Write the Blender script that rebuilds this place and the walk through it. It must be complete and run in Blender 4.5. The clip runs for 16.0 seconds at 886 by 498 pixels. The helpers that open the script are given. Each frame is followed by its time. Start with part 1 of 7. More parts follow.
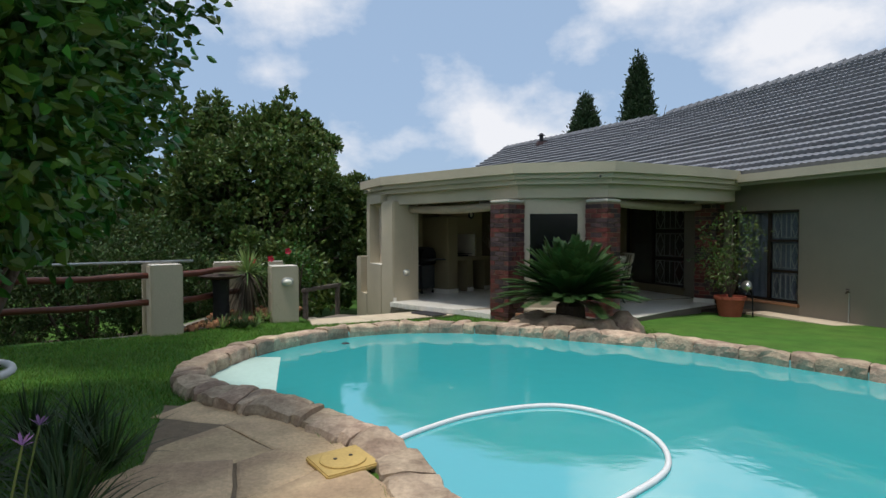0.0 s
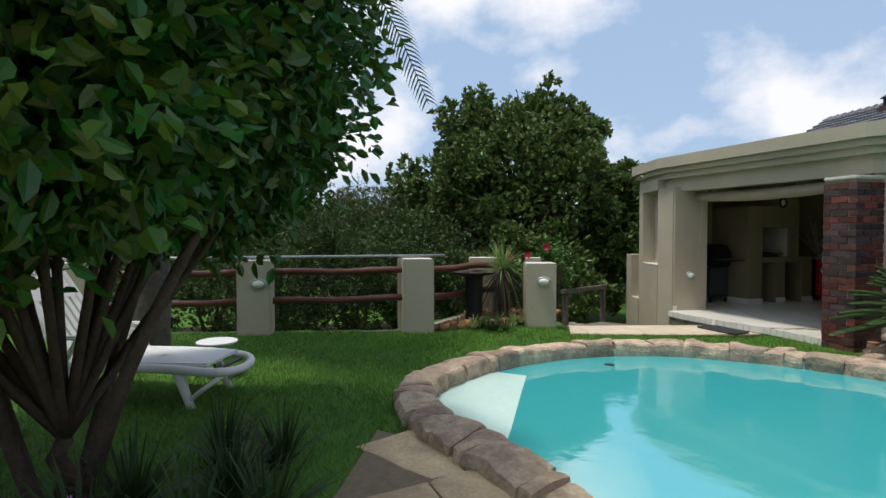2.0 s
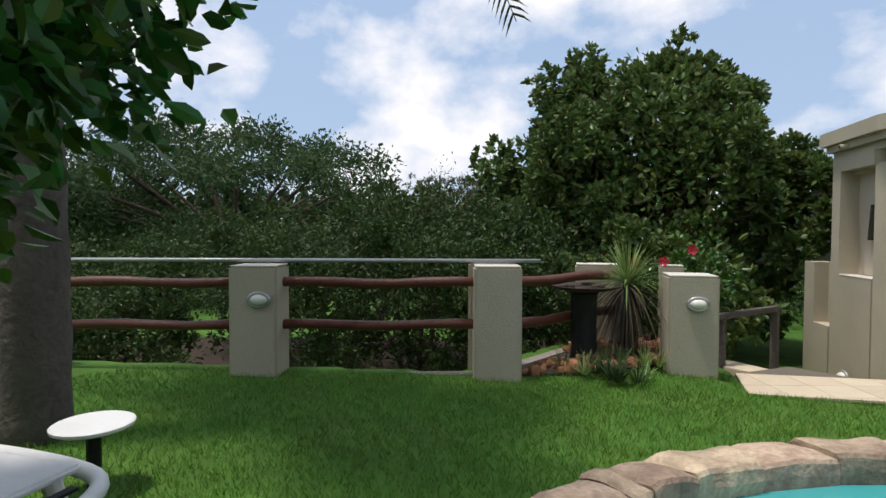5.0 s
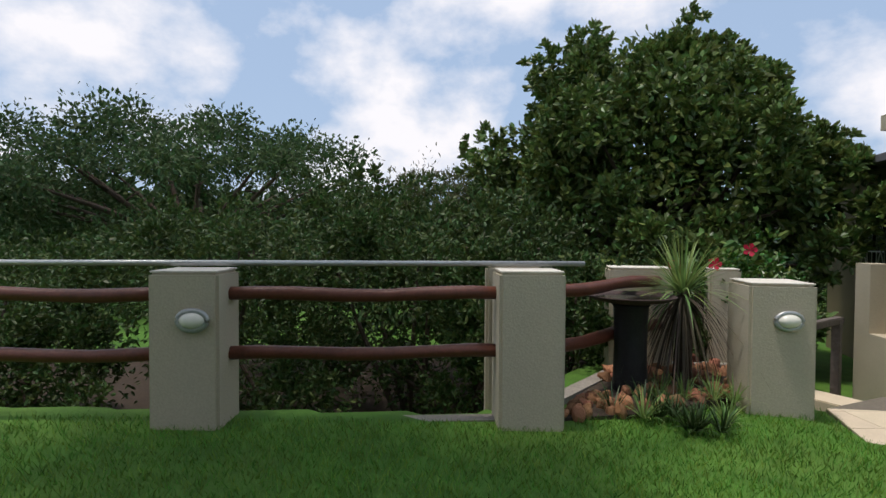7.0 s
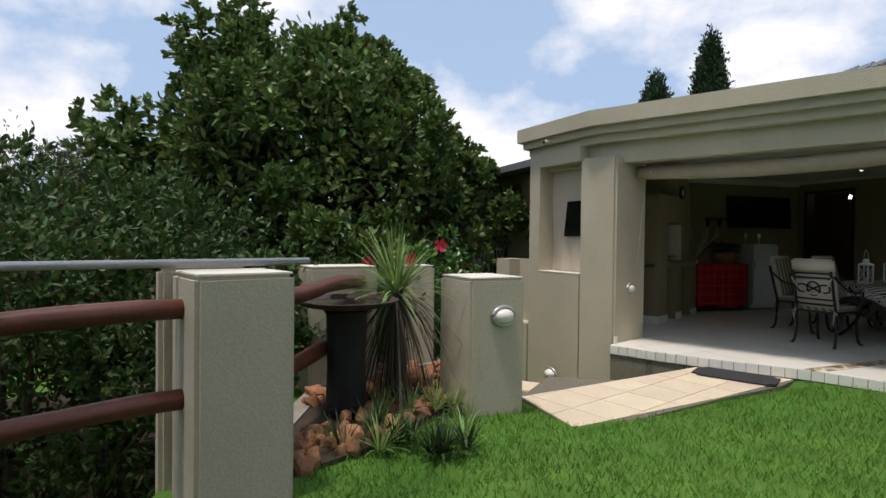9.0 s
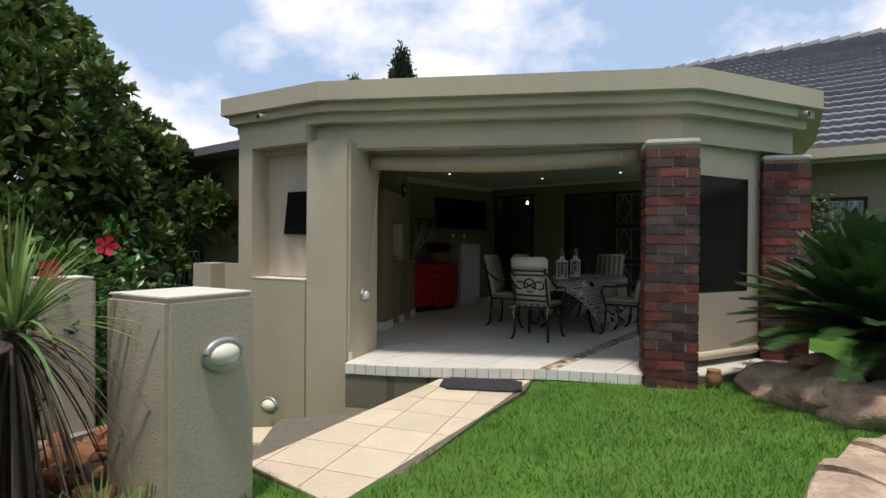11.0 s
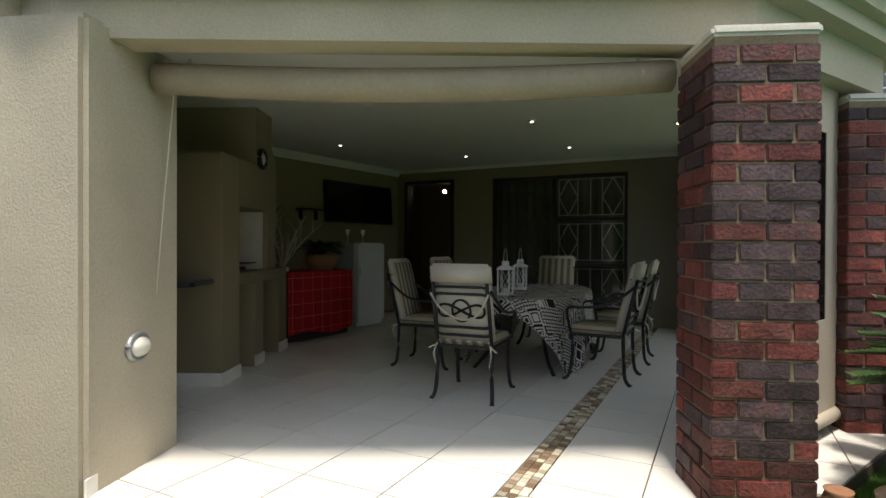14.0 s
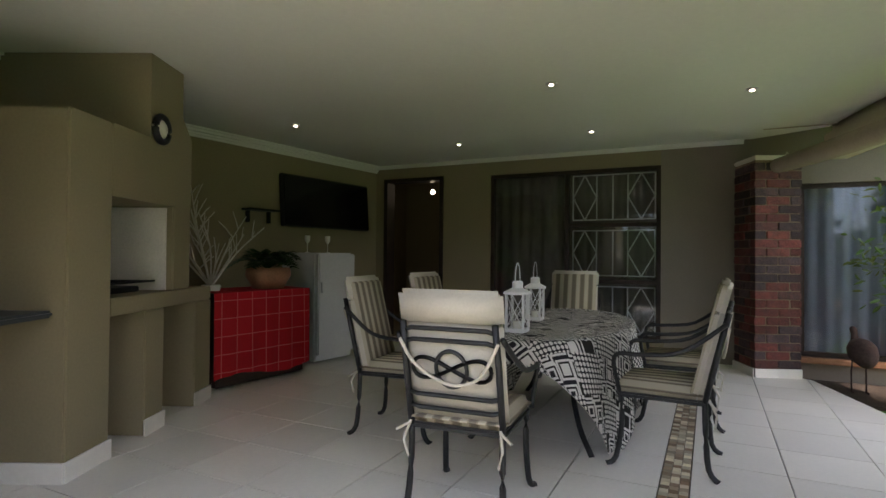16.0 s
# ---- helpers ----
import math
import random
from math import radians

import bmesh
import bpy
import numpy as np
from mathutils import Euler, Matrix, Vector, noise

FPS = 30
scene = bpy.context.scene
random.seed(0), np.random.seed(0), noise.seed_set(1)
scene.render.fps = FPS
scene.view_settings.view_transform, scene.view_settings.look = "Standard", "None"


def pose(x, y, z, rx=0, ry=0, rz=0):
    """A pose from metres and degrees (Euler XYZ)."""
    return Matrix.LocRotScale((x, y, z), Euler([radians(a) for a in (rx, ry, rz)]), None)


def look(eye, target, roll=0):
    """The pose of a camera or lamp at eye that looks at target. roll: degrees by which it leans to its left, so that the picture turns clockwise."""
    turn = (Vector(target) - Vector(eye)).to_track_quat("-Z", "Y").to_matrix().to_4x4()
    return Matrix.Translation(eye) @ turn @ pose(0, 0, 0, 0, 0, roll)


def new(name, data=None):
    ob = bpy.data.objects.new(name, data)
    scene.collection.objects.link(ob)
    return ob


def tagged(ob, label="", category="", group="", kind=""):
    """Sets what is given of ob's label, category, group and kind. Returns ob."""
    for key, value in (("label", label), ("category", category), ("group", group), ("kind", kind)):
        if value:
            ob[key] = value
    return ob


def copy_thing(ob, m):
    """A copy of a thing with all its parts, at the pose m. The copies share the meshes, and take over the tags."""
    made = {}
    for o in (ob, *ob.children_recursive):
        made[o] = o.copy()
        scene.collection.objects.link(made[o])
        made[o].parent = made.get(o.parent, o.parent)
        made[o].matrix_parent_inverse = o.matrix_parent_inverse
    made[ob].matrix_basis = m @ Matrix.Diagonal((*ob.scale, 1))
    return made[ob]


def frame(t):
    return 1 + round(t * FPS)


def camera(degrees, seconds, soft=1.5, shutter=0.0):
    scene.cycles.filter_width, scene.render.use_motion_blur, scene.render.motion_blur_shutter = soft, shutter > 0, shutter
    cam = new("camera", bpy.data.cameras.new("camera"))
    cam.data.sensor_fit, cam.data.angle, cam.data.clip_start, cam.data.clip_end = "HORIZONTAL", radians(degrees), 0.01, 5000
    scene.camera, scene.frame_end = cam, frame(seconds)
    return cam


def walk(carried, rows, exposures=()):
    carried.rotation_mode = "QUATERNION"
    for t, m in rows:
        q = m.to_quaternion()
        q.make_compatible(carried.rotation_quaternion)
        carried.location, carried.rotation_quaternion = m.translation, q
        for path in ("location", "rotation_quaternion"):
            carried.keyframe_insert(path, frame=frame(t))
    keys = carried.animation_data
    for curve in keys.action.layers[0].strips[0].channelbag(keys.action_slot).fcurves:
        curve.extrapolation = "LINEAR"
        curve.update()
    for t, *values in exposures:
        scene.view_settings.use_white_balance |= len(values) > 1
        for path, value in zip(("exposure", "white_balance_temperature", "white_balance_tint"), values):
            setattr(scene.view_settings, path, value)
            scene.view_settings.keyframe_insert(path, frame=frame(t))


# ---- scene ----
cam = camera(78.3, 16.0)
METRES, EYE, TILT, LEAN, TURN = 13.1, 1.244, 0.0, 0.0, 0.0
ROWS = [
    (0.0, 0.0, 0.0, 0.0, -0.0, -1.62, 0.05),
    (0.5, -0.0003, 0.0252, 0.0011, 8.33, -1.68, 0.08),
    (1.0, -0.0002, 0.0536, 0.0028, 16.32, -1.74, 0.14),
    (1.5, -0.007, 0.0821, -0.0032, 23.74, -1.74, 0.21),
    (2.0, -0.0171, 0.1127, -0.0066, 27.71, -1.76, 0.13),
    (2.5, -0.0268, 0.1479, -0.0075, 31.22, -1.8, 0.18),
    (3.0, -0.0399, 0.1847, -0.0075, 33.86, -1.78, 0.24),
    (3.5, -0.0551, 0.2205, -0.0089, 35.34, -1.79, 0.16),
    (4.0, -0.0742, 0.253, -0.011, 37.23, -1.8, 0.16),
    (6.5, -0.1805, 0.3667, -0.0137, 38.14, -1.7, -0.31),
    (7.0, -0.2022, 0.3837, -0.0174, 35.13, -1.57, -0.34),
    (7.5, -0.2226, 0.4007, -0.0204, 26.48, -1.43, -0.47),
    (8.0, -0.2405, 0.4178, -0.0203, 17.98, -1.32, -0.56),
    (8.5, -0.2563, 0.4329, -0.0223, 8.16, -1.18, -0.64),
    (9.0, -0.2665, 0.451, -0.0244, -2.17, -0.92, -0.65),
    (9.5, -0.2708, 0.4725, -0.0258, -11.94, -0.69, -0.68),
    (10.0, -0.2755, 0.4968, -0.0271, -20.86, -0.55, -0.61),
    (12.5, -0.2058, 0.6412, -0.0267, -41.45, -0.34, -0.21),
    (13.0, -0.1808, 0.6683, -0.0248, -42.09, -0.36, -0.19),
    (13.5, -0.153, 0.6932, -0.0261, -42.62, -0.32, -0.2),
    (14.0, -0.1258, 0.7202, -0.0273, -42.96, -0.37, -0.22),
    (14.5, -0.0987, 0.7473, -0.0266, -43.36, -0.31, -0.29),
    (15.0, -0.073, 0.7704, -0.0254, -43.55, -0.13, -0.4),
    (15.5, -0.0518, 0.7927, -0.026, -43.76, 0.08, -0.46),
    (16.0, -0.0331, 0.8129, -0.0263, -43.89, 0.7, -0.51),
]
walk(cam, [(t, pose(0, 0, EYE, TILT, LEAN, TURN) @ pose(METRES * x, METRES * y, METRES * z, 90 + pitch, roll, yaw)) for t, x, y, z, yaw, pitch, roll in ROWS],
     exposures=((0.0, -0.25, 6350, 11), (3.5, 0.0, 6500, 13), (7.0, -0.12, 6550, 14), (10.0, 0.05, 6550, 15), (12.5, 0.12, 6550, 14), (13.5, 0.45, 6650, 14), (14.5, 0.95, 6800, 16), (15.3, 1.6, 6850, 20), (16.0, 1.95, 6900, 23)))

# ---- light ----
SUN_DIR = Vector((-0.34, -0.36, 2.0)).normalized()   # towards the sun
world = bpy.data.worlds.new("sky")
scene.world = world
world.use_nodes = True
wn, wl = world.node_tree.nodes, world.node_tree.links
wn.clear()
w_out = wn.new("ShaderNodeOutputWorld")
w_bg = wn.new("ShaderNodeBackground")
w_sky = wn.new("ShaderNodeTexSky")
w_sky.sky_type = "NISHITA"
w_sky.sun_disc = False
w_sky.sun_elevation = math.asin(SUN_DIR.z)
w_sky.sun_rotation = math.atan2(SUN_DIR.x, SUN_DIR.y)
w_sky.dust_density = 2.0
w_sky.ozone_density = 1.5
w_geo = wn.new("ShaderNodeTexCoord")
w_map = wn.new("ShaderNodeMapping")
w_map.inputs["Location"].default_value = (0.35, 0.1, 0.0)
w_map.inputs["Scale"].default_value = (1.0, 1.0, 1.5)
w_n1 = wn.new("ShaderNodeTexNoise")
w_n1.inputs["Scale"].default_value = 2.6
w_n1.inputs["Detail"].default_value = 9.0
w_n1.inputs["Roughness"].default_value = 0.55
w_r1 = wn.new("ShaderNodeValToRGB")
w_r1.color_ramp.elements[0].position = 0.47
w_r1.color_ramp.elements[1].position = 0.60
w_mix = wn.new("ShaderNodeMixRGB")
w_mix.inputs["Color2"].default_value = (11.6, 11.7, 12.0, 1)
w_haze = wn.new("ShaderNodeMixRGB")
w_haze.inputs["Fac"].default_value = 0.62
w_haze.inputs["Color2"].default_value = (6.4, 8.8, 12.0, 1)
wl.new(w_geo.outputs["Generated"], w_map.inputs["Vector"])
wl.new(w_map.outputs["Vector"], w_n1.inputs["Vector"])
wl.new(w_n1.outputs["Fac"], w_r1.inputs["Fac"])
wl.new(w_r1.outputs["Color"], w_mix.inputs["Fac"])
wl.new(w_sky.outputs["Color"], w_haze.inputs["Color1"])
wl.new(w_haze.outputs["Color"], w_mix.inputs["Color1"])
wl.new(w_mix.outputs["Color"], w_bg.inputs["Color"])
w_bg.inputs["Strength"].default_value = 0.09
wl.new(w_bg.outputs["Background"], w_out.inputs["Surface"])

sun = new("sun", bpy.data.lights.new("sun", "SUN"))
sun.data.energy = 3.2
sun.data.angle = radians(6.0)
sun.data.color = (1.0, 0.95, 0.87)
sun.matrix_world = look(SUN_DIR * 30, (0, 0, 0))

# ---- materials ----
MATS = {}


def mat(name, color, rough=0.8, var=0.25, scale=6.0, bump=0.15, fine=60.0, metal=0.0, spec=0.3, island=0.0, obrand=0.0,
        tint=None, tint_scale=1.2, tint_amount=0.5, coat=0.0, translucent=0.0, bump_dist=0.01, hue=1.0, tint_rand=False):
    """A procedural surface: base colour, two scales of variation, relief, and optional random shift per piece."""
    if name in MATS:
        return MATS[name]
    m = bpy.data.materials.new(name)
    m.use_nodes = True
    n, l = m.node_tree.nodes, m.node_tree.links
    bs = n["Principled BSDF"]
    bs.inputs["Roughness"].default_value = rough
    bs.inputs["Metallic"].default_value = metal
    bs.inputs["Specular IOR Level"].default_value = spec
    bs.inputs["Coat Weight"].default_value = coat
    tc = n.new("ShaderNodeTexCoord")
    place = tc.outputs["Object"]
    if obrand:
        spread = n.new("ShaderNodeVectorMath")
        spread.operation = "MULTIPLY_ADD"
        spread.inputs[1].default_value = (43.0, 29.0, 37.0)
        l.new(n.new("ShaderNodeObjectInfo").outputs["Random"], spread.inputs[0])
        l.new(place, spread.inputs[2])
        place = spread.outputs["Vector"]
    n1, n2 = n.new("ShaderNodeTexNoise"), n.new("ShaderNodeTexNoise")
    for q, s in ((n1, scale), (n2, fine)):
        q.inputs["Scale"].default_value = s
        q.inputs["Detail"].default_value = 5.0
        l.new(place, q.inputs["Vector"])
    add = n.new("ShaderNodeMath")
    add.operation = "MULTIPLY_ADD"
    add.inputs[1].default_value = 0.5
    l.new(n2.outputs["Fac"], add.inputs[0])
    half = n.new("ShaderNodeMath")
    half.operation = "MULTIPLY"
    half.inputs[1].default_value = 0.5
    l.new(n1.outputs["Fac"], half.inputs[0])
    l.new(half.outputs[0], add.inputs[2])
    ramp = n.new("ShaderNodeMapRange")
    ramp.inputs["From Min"].default_value = 0.3
    ramp.inputs["From Max"].default_value = 0.7
    ramp.inputs["To Min"].default_value = 1 - var
    ramp.inputs["To Max"].default_value = 1 + var
    l.new(add.outputs[0], ramp.inputs["Value"])
    base = n.new("ShaderNodeMixRGB")
    base.inputs["Fac"].default_value = 0.0
    base.inputs["Color1"].default_value = (*color, 1)
    base.inputs["Color2"].default_value = (*(tint or color), 1)
    if tint:
        n3 = n.new("ShaderNodeTexNoise")
        n3.inputs["Scale"].default_value = tint_scale
        n3.inputs["Detail"].default_value = 4.0
        r3 = n.new("ShaderNodeMapRange")
        r3.inputs["From Min"].default_value = 0.42
        r3.inputs["From Max"].default_value = 0.62
        r3.inputs["To Max"].default_value = tint_amount
        l.new(place, n3.inputs["Vector"])
        l.new(n3.outputs["Fac"], r3.inputs["Value"])
        l.new(r3.outputs[0], base.inputs["Fac"])
    hsv = n.new("ShaderNodeHueSaturation")
    l.new(base.outputs["Color"], hsv.inputs["Color"])
    value = ramp.outputs[0]
    if island or obrand:
        if island:
            src = n.new("ShaderNodeNewGeometry").outputs["Random Per Island"]
        else:
            src = n.new("ShaderNodeObjectInfo").outputs["Random"]
        k = island or obrand
        r4 = n.new("ShaderNodeMapRange")
        r4.inputs["To Min"].default_value = 1 - k
        r4.inputs["To Max"].default_value = 1 + k
        l.new(src, r4.inputs["Value"])
        mu = n.new("ShaderNodeMath")
        mu.operation = "MULTIPLY"
        l.new(r4.outputs[0], mu.inputs[0])
        l.new(value, mu.inputs[1])
        value = mu.outputs[0]
        wn2 = n.new("ShaderNodeTexWhiteNoise")
        wn2.noise_dimensions = "1D"
        l.new(src, wn2.inputs["W"])
        r5 = n.new("ShaderNodeMapRange")
        r5.inputs["To Min"].default_value = 0.5 - 0.035 * hue * k / 0.3
        r5.inputs["To Max"].default_value = 0.5 + 0.03 * hue * k / 0.3
        l.new(wn2.outputs["Value"], r5.inputs["Value"])
        l.new(r5.outputs[0], hsv.inputs["Hue"])
        if tint_rand:
            r6 = n.new("ShaderNodeMapRange")
            r6.inputs["From Min"].default_value = 0.35
            r6.inputs["From Max"].default_value = 0.65
            r6.inputs["To Max"].default_value = tint_amount
            l.new(wn2.outputs["Value"], r6.inputs["Value"])
            both = n.new("ShaderNodeMath")
            both.operation = "MULTIPLY_ADD"
            both.use_clamp = True
            both.inputs[1].default_value = 0.3
            l.new(r3.outputs[0], both.inputs[0])
            l.new(r6.outputs[0], both.inputs[2])
            l.new(both.outputs[0], base.inputs["Fac"])
    l.new(value, hsv.inputs["Value"])
    l.new(hsv.outputs["Color"], bs.inputs["Base Color"])
    if bump:
        bp = n.new("ShaderNodeBump")
        bp.inputs["Strength"].default_value = bump
        bp.inputs["Distance"].default_value = bump_dist
        l.new(add.outputs[0], bp.inputs["Height"])
        l.new(bp.outputs["Normal"], bs.inputs["Normal"])
    if translucent:
        tr = n.new("ShaderNodeBsdfTranslucent")
        mx = n.new("ShaderNodeMixShader")
        mx.inputs["Fac"].default_value = translucent
        l.new(hsv.outputs["Color"], tr.inputs["Color"])
        l.new(bs.outputs["BSDF"], mx.inputs[1])
        l.new(tr.outputs["BSDF"], mx.inputs[2])
        l.new(mx.outputs["Shader"], n["Material Output"].inputs["Surface"])
    MATS[name] = m
    return m


def glow(name, color, strength):
    m = bpy.data.materials.new(name)
    m.use_nodes = True
    bs = m.node_tree.nodes["Principled BSDF"]
    bs.inputs["Emission Color"].default_value = (*color, 1)
    bs.inputs["Emission Strength"].default_value = strength
    return m


def glass(name, color, rough, ior=1.45):
    m = bpy.data.materials.new(name)
    m.use_nodes = True
    bs = m.node_tree.nodes["Principled BSDF"]
    bs.inputs["Base Color"].default_value = (*color, 1)
    bs.inputs["Transmission Weight"].default_value = 1.0
    bs.inputs["Roughness"].default_value = rough
    bs.inputs["IOR"].default_value = ior
    return m


PLASTER = mat("plaster", (0.47, 0.415, 0.305), 0.9, 0.12, 1.5, 0.55, 70.0, tint=(0.36, 0.32, 0.24), tint_scale=0.8, tint_amount=0.35, bump_dist=0.012)
CAPWHITE = mat("cap_paint", (0.62, 0.58, 0.50), 0.85, 0.12, 4, 0.3, 70)
# House wall colour with the shade under the eaves put into it.
SHADED_PLASTER = mat("eave_shaded_plaster", (0.23, 0.20, 0.155), 0.9, 0.10, 1.5, 0.4, 80)
INNER = mat("inner_plaster", (0.25, 0.21, 0.125), 0.85, 0.08, 1.2, 0.2, 60)
CEIL = mat("ceiling_paint", (0.68, 0.67, 0.61), 0.8, 0.04, 1.0, 0.05, 30)
BRICK = mat("brick_clay", (0.155, 0.045, 0.030), 0.7, 0.6, 10, 1.0, 60, obrand=0.42, tint=(0.062, 0.040, 0.042), tint_scale=14, tint_amount=0.9, hue=0.22, tint_rand=True, bump_dist=0.012)
MORTAR = mat("mortar", (0.22, 0.165, 0.105), 0.95, 0.25, 20, 0.6, 120)
TILE = mat("floor_tile", (0.76, 0.73, 0.65), 0.28, 0.05, 3, 0.02, 40, spec=0.45, obrand=0.04)
GROUT = mat("grout", (0.15, 0.13, 0.10), 0.95, 0.2, 20, 0.2, 80)
PATHTILE = mat("path_tile", (0.60, 0.50, 0.36), 0.7, 0.12, 4, 0.2, 60, obrand=0.07)
MOSAIC = mat("mosaic_stone", (0.20, 0.13, 0.07), 0.5, 0.2, 10, 0.15, 60, obrand=0.4, hue=0.2, tint=(0.62, 0.55, 0.40), tint_amount=0.9, tint_rand=True)
GRASSG = mat("lawn_soil", (0.06, 0.15, 0.018), 0.95, 0.4, 3, 0.8, 90, tint=(0.09, 0.16, 0.025), tint_scale=1.0)
BLADE = mat("grass_blade", (0.11, 0.235, 0.032), 0.55, 0.3, 0.9, 0.0, 4, island=0.35, translucent=0.35)
SLAB = mat("paving_slab", (0.60, 0.44, 0.26), 0.9, 0.28, 3.5, 0.8, 40, obrand=0.14, hue=0.25, tint=(0.30, 0.20, 0.13), tint_scale=2.5, tint_amount=0.55, bump_dist=0.02)
STONE = mat("coping_stone", (0.47, 0.36, 0.25), 0.9, 0.35, 5, 0.9, 35, obrand=0.22, hue=0.4, tint=(0.20, 0.13, 0.09), tint_scale=5.5, tint_amount=0.6, bump_dist=0.03)
ROCK = mat("rock_face", (0.42, 0.32, 0.22), 0.9, 0.3, 4, 0.9, 25, tint=(0.24, 0.15, 0.11), tint_scale=2.5, tint_amount=0.8, bump_dist=0.04)
PEBBLE = mat("pebble_stone", (0.25, 0.115, 0.06), 0.9, 0.3, 9, 0.5, 40, obrand=0.5, hue=0.3)
POOLIN = mat("pool_marble_plaster", (0.34, 0.66, 0.64), 0.7, 0.06, 1, 0.1, 20)
SHELF = mat("pool_step_plaster", (0.52, 0.70, 0.62), 0.25, 0.06, 2, 0.1, 20)
WHITEP = mat("white_plastic", (0.74, 0.74, 0.72), 0.4, 0.05, 4, 0.05, 40)
WOODRAIL = mat("varnished_pole", (0.105, 0.032, 0.018), 0.45, 0.35, 8, 0.3, 50, spec=0.4)
GALV = mat("galvanised_pipe", (0.42, 0.43, 0.42), 0.4, 0.15, 10, 0.1, 60, metal=0.6)
BARK = mat("bark", (0.075, 0.055, 0.04), 0.95, 0.4, 6, 1.0, 30, bump_dist=0.03)
PALMBARK = mat("palm_bark", (0.12, 0.10, 0.085), 0.95, 0.3, 5, 1.0, 25, bump_dist=0.03)
LEAF_NEAR = mat("leaf_glossy", (0.043, 0.115, 0.014), 0.36, 0.25, 2.0, 0.0, 9, spec=0.45, island=0.4, translucent=0.15)
LEAF_TREE = mat("leaf_tree", (0.095, 0.15, 0.036), 0.42, 0.25, 0.9, 0.0, 7, spec=0.4, island=0.4, translucent=0.2)
LEAF_FAR = mat("leaf_far", (0.055, 0.10, 0.035), 0.6, 0.3, 0.6, 0.0, 5, island=0.35, translucent=0.25)
LEAF_OLIVE = mat("leaf_olive", (0.095, 0.105, 0.045), 0.6, 0.3, 0.8, 0.0, 5, island=0.35, translucent=0.25)
LEAF_HEDGE = mat("leaf_hedge", (0.05, 0.09, 0.022), 0.5, 0.3, 0.8, 0.0, 5, island=0.4, translucent=0.25)
LEAF_CYP = mat("leaf_cypress", (0.03, 0.055, 0.022), 0.8, 0.3, 0.5, 0.0, 4, island=0.3)
CYCAD = mat("cycad_leaf", (0.04, 0.085, 0.022), 0.35, 0.25, 3, 0.0, 12, spec=0.45, island=0.3, translucent=0.12)
STRAP = mat("strap_leaf", (0.19, 0.29, 0.085), 0.5, 0.25, 4, 0.0, 12, island=0.35, translucent=0.3)
DARKSTRAP = mat("agapanthus_leaf", (0.035, 0.07, 0.02), 0.5, 0.25, 4, 0.0, 12, island=0.35, translucent=0.2)
DRYLEAF = mat("dry_leaf", (0.075, 0.06, 0.04), 0.9, 0.3, 6, 0.0, 12, island=0.4)
REDPETAL = mat("red_petal", (0.55, 0.02, 0.06), 0.6, 0.15, 10, 0.0, 20, translucent=0.3)
MAUVE = mat("mauve_petal", (0.35, 0.2, 0.42), 0.7, 0.15, 10, 0.0, 20, translucent=0.3)
BLACKMETAL = mat("black_metal", (0.022, 0.022, 0.024), 0.5, 0.3, 10, 0.2, 60, metal=0.3)
DARKSTEEL = mat("cast_aluminium", (0.035, 0.036, 0.036), 0.45, 0.25, 14, 0.2, 60, metal=0.5)
RUST = mat("rusty_iron", (0.055, 0.035, 0.03), 0.8, 0.4, 8, 0.6, 40)
CHROME = mat("brushed_steel", (0.55, 0.55, 0.54), 0.3, 0.1, 8, 0.05, 60, metal=0.9)
OPAL = mat("opal_glass", (0.72, 0.70, 0.60), 0.25, 0.04, 6, 0.0, 30, spec=0.5)
ROOFTILE = mat("roof_tile", (0.19, 0.195, 0.21), 0.55, 0.25, 4, 0.4, 40, obrand=0.12, island=0.12)
GUTTER = mat("gutter_paint", (0.40, 0.36, 0.27), 0.6, 0.1, 3, 0.1, 40)
DARKWOOD = mat("dark_frame", (0.035, 0.022, 0.016), 0.55, 0.3, 8, 0.2, 50)
CURTAIN = mat("curtain_cloth", (0.30, 0.33, 0.40), 0.95, 0.15, 4, 0.2, 80)
NET = mat("net_curtain", (0.17, 0.155, 0.13), 0.95, 0.2, 6, 0.2, 60)
BARS = mat("white_bars", (0.62, 0.62, 0.60), 0.5, 0.05, 6, 0.0, 40)
CANVAS = mat("canvas_blind", (0.50, 0.43, 0.33), 0.85, 0.08, 2, 0.3, 50)
ROLLCANVAS = mat("rolled_canvas", (0.36, 0.30, 0.22), 0.9, 0.12, 3, 0.4, 50, tint=(0.27, 0.22, 0.16), tint_scale=3.0, tint_amount=0.6)
CUSHION = mat("cream_cushion", (0.55, 0.51, 0.42), 0.95, 0.08, 5, 0.3, 90)
TERRA = mat("terracotta", (0.36, 0.085, 0.05), 0.75, 0.2, 8, 0.2, 40)
CLAY = mat("raw_clay", (0.30, 0.15, 0.08), 0.85, 0.2, 12, 0.3, 60)
RUBBER = mat("rubber_mat", (0.035, 0.035, 0.037), 0.9, 0.25, 20, 0.6, 120)
BLACKGLOSS = mat("black_gloss", (0.008, 0.008, 0.009), 0.12, 0.1, 6, 0.0, 30, spec=0.5)
REDCLOTH = mat("red_cloth", (0.42, 0.012, 0.016), 0.95, 0.1, 6, 0.3, 90)
FRIDGE = mat("fridge_enamel", (0.52, 0.52, 0.49), 0.4, 0.06, 3, 0.05, 30)
SOOT = mat("soot", (0.10, 0.095, 0.085), 0.9, 0.4, 4, 0.3, 30)
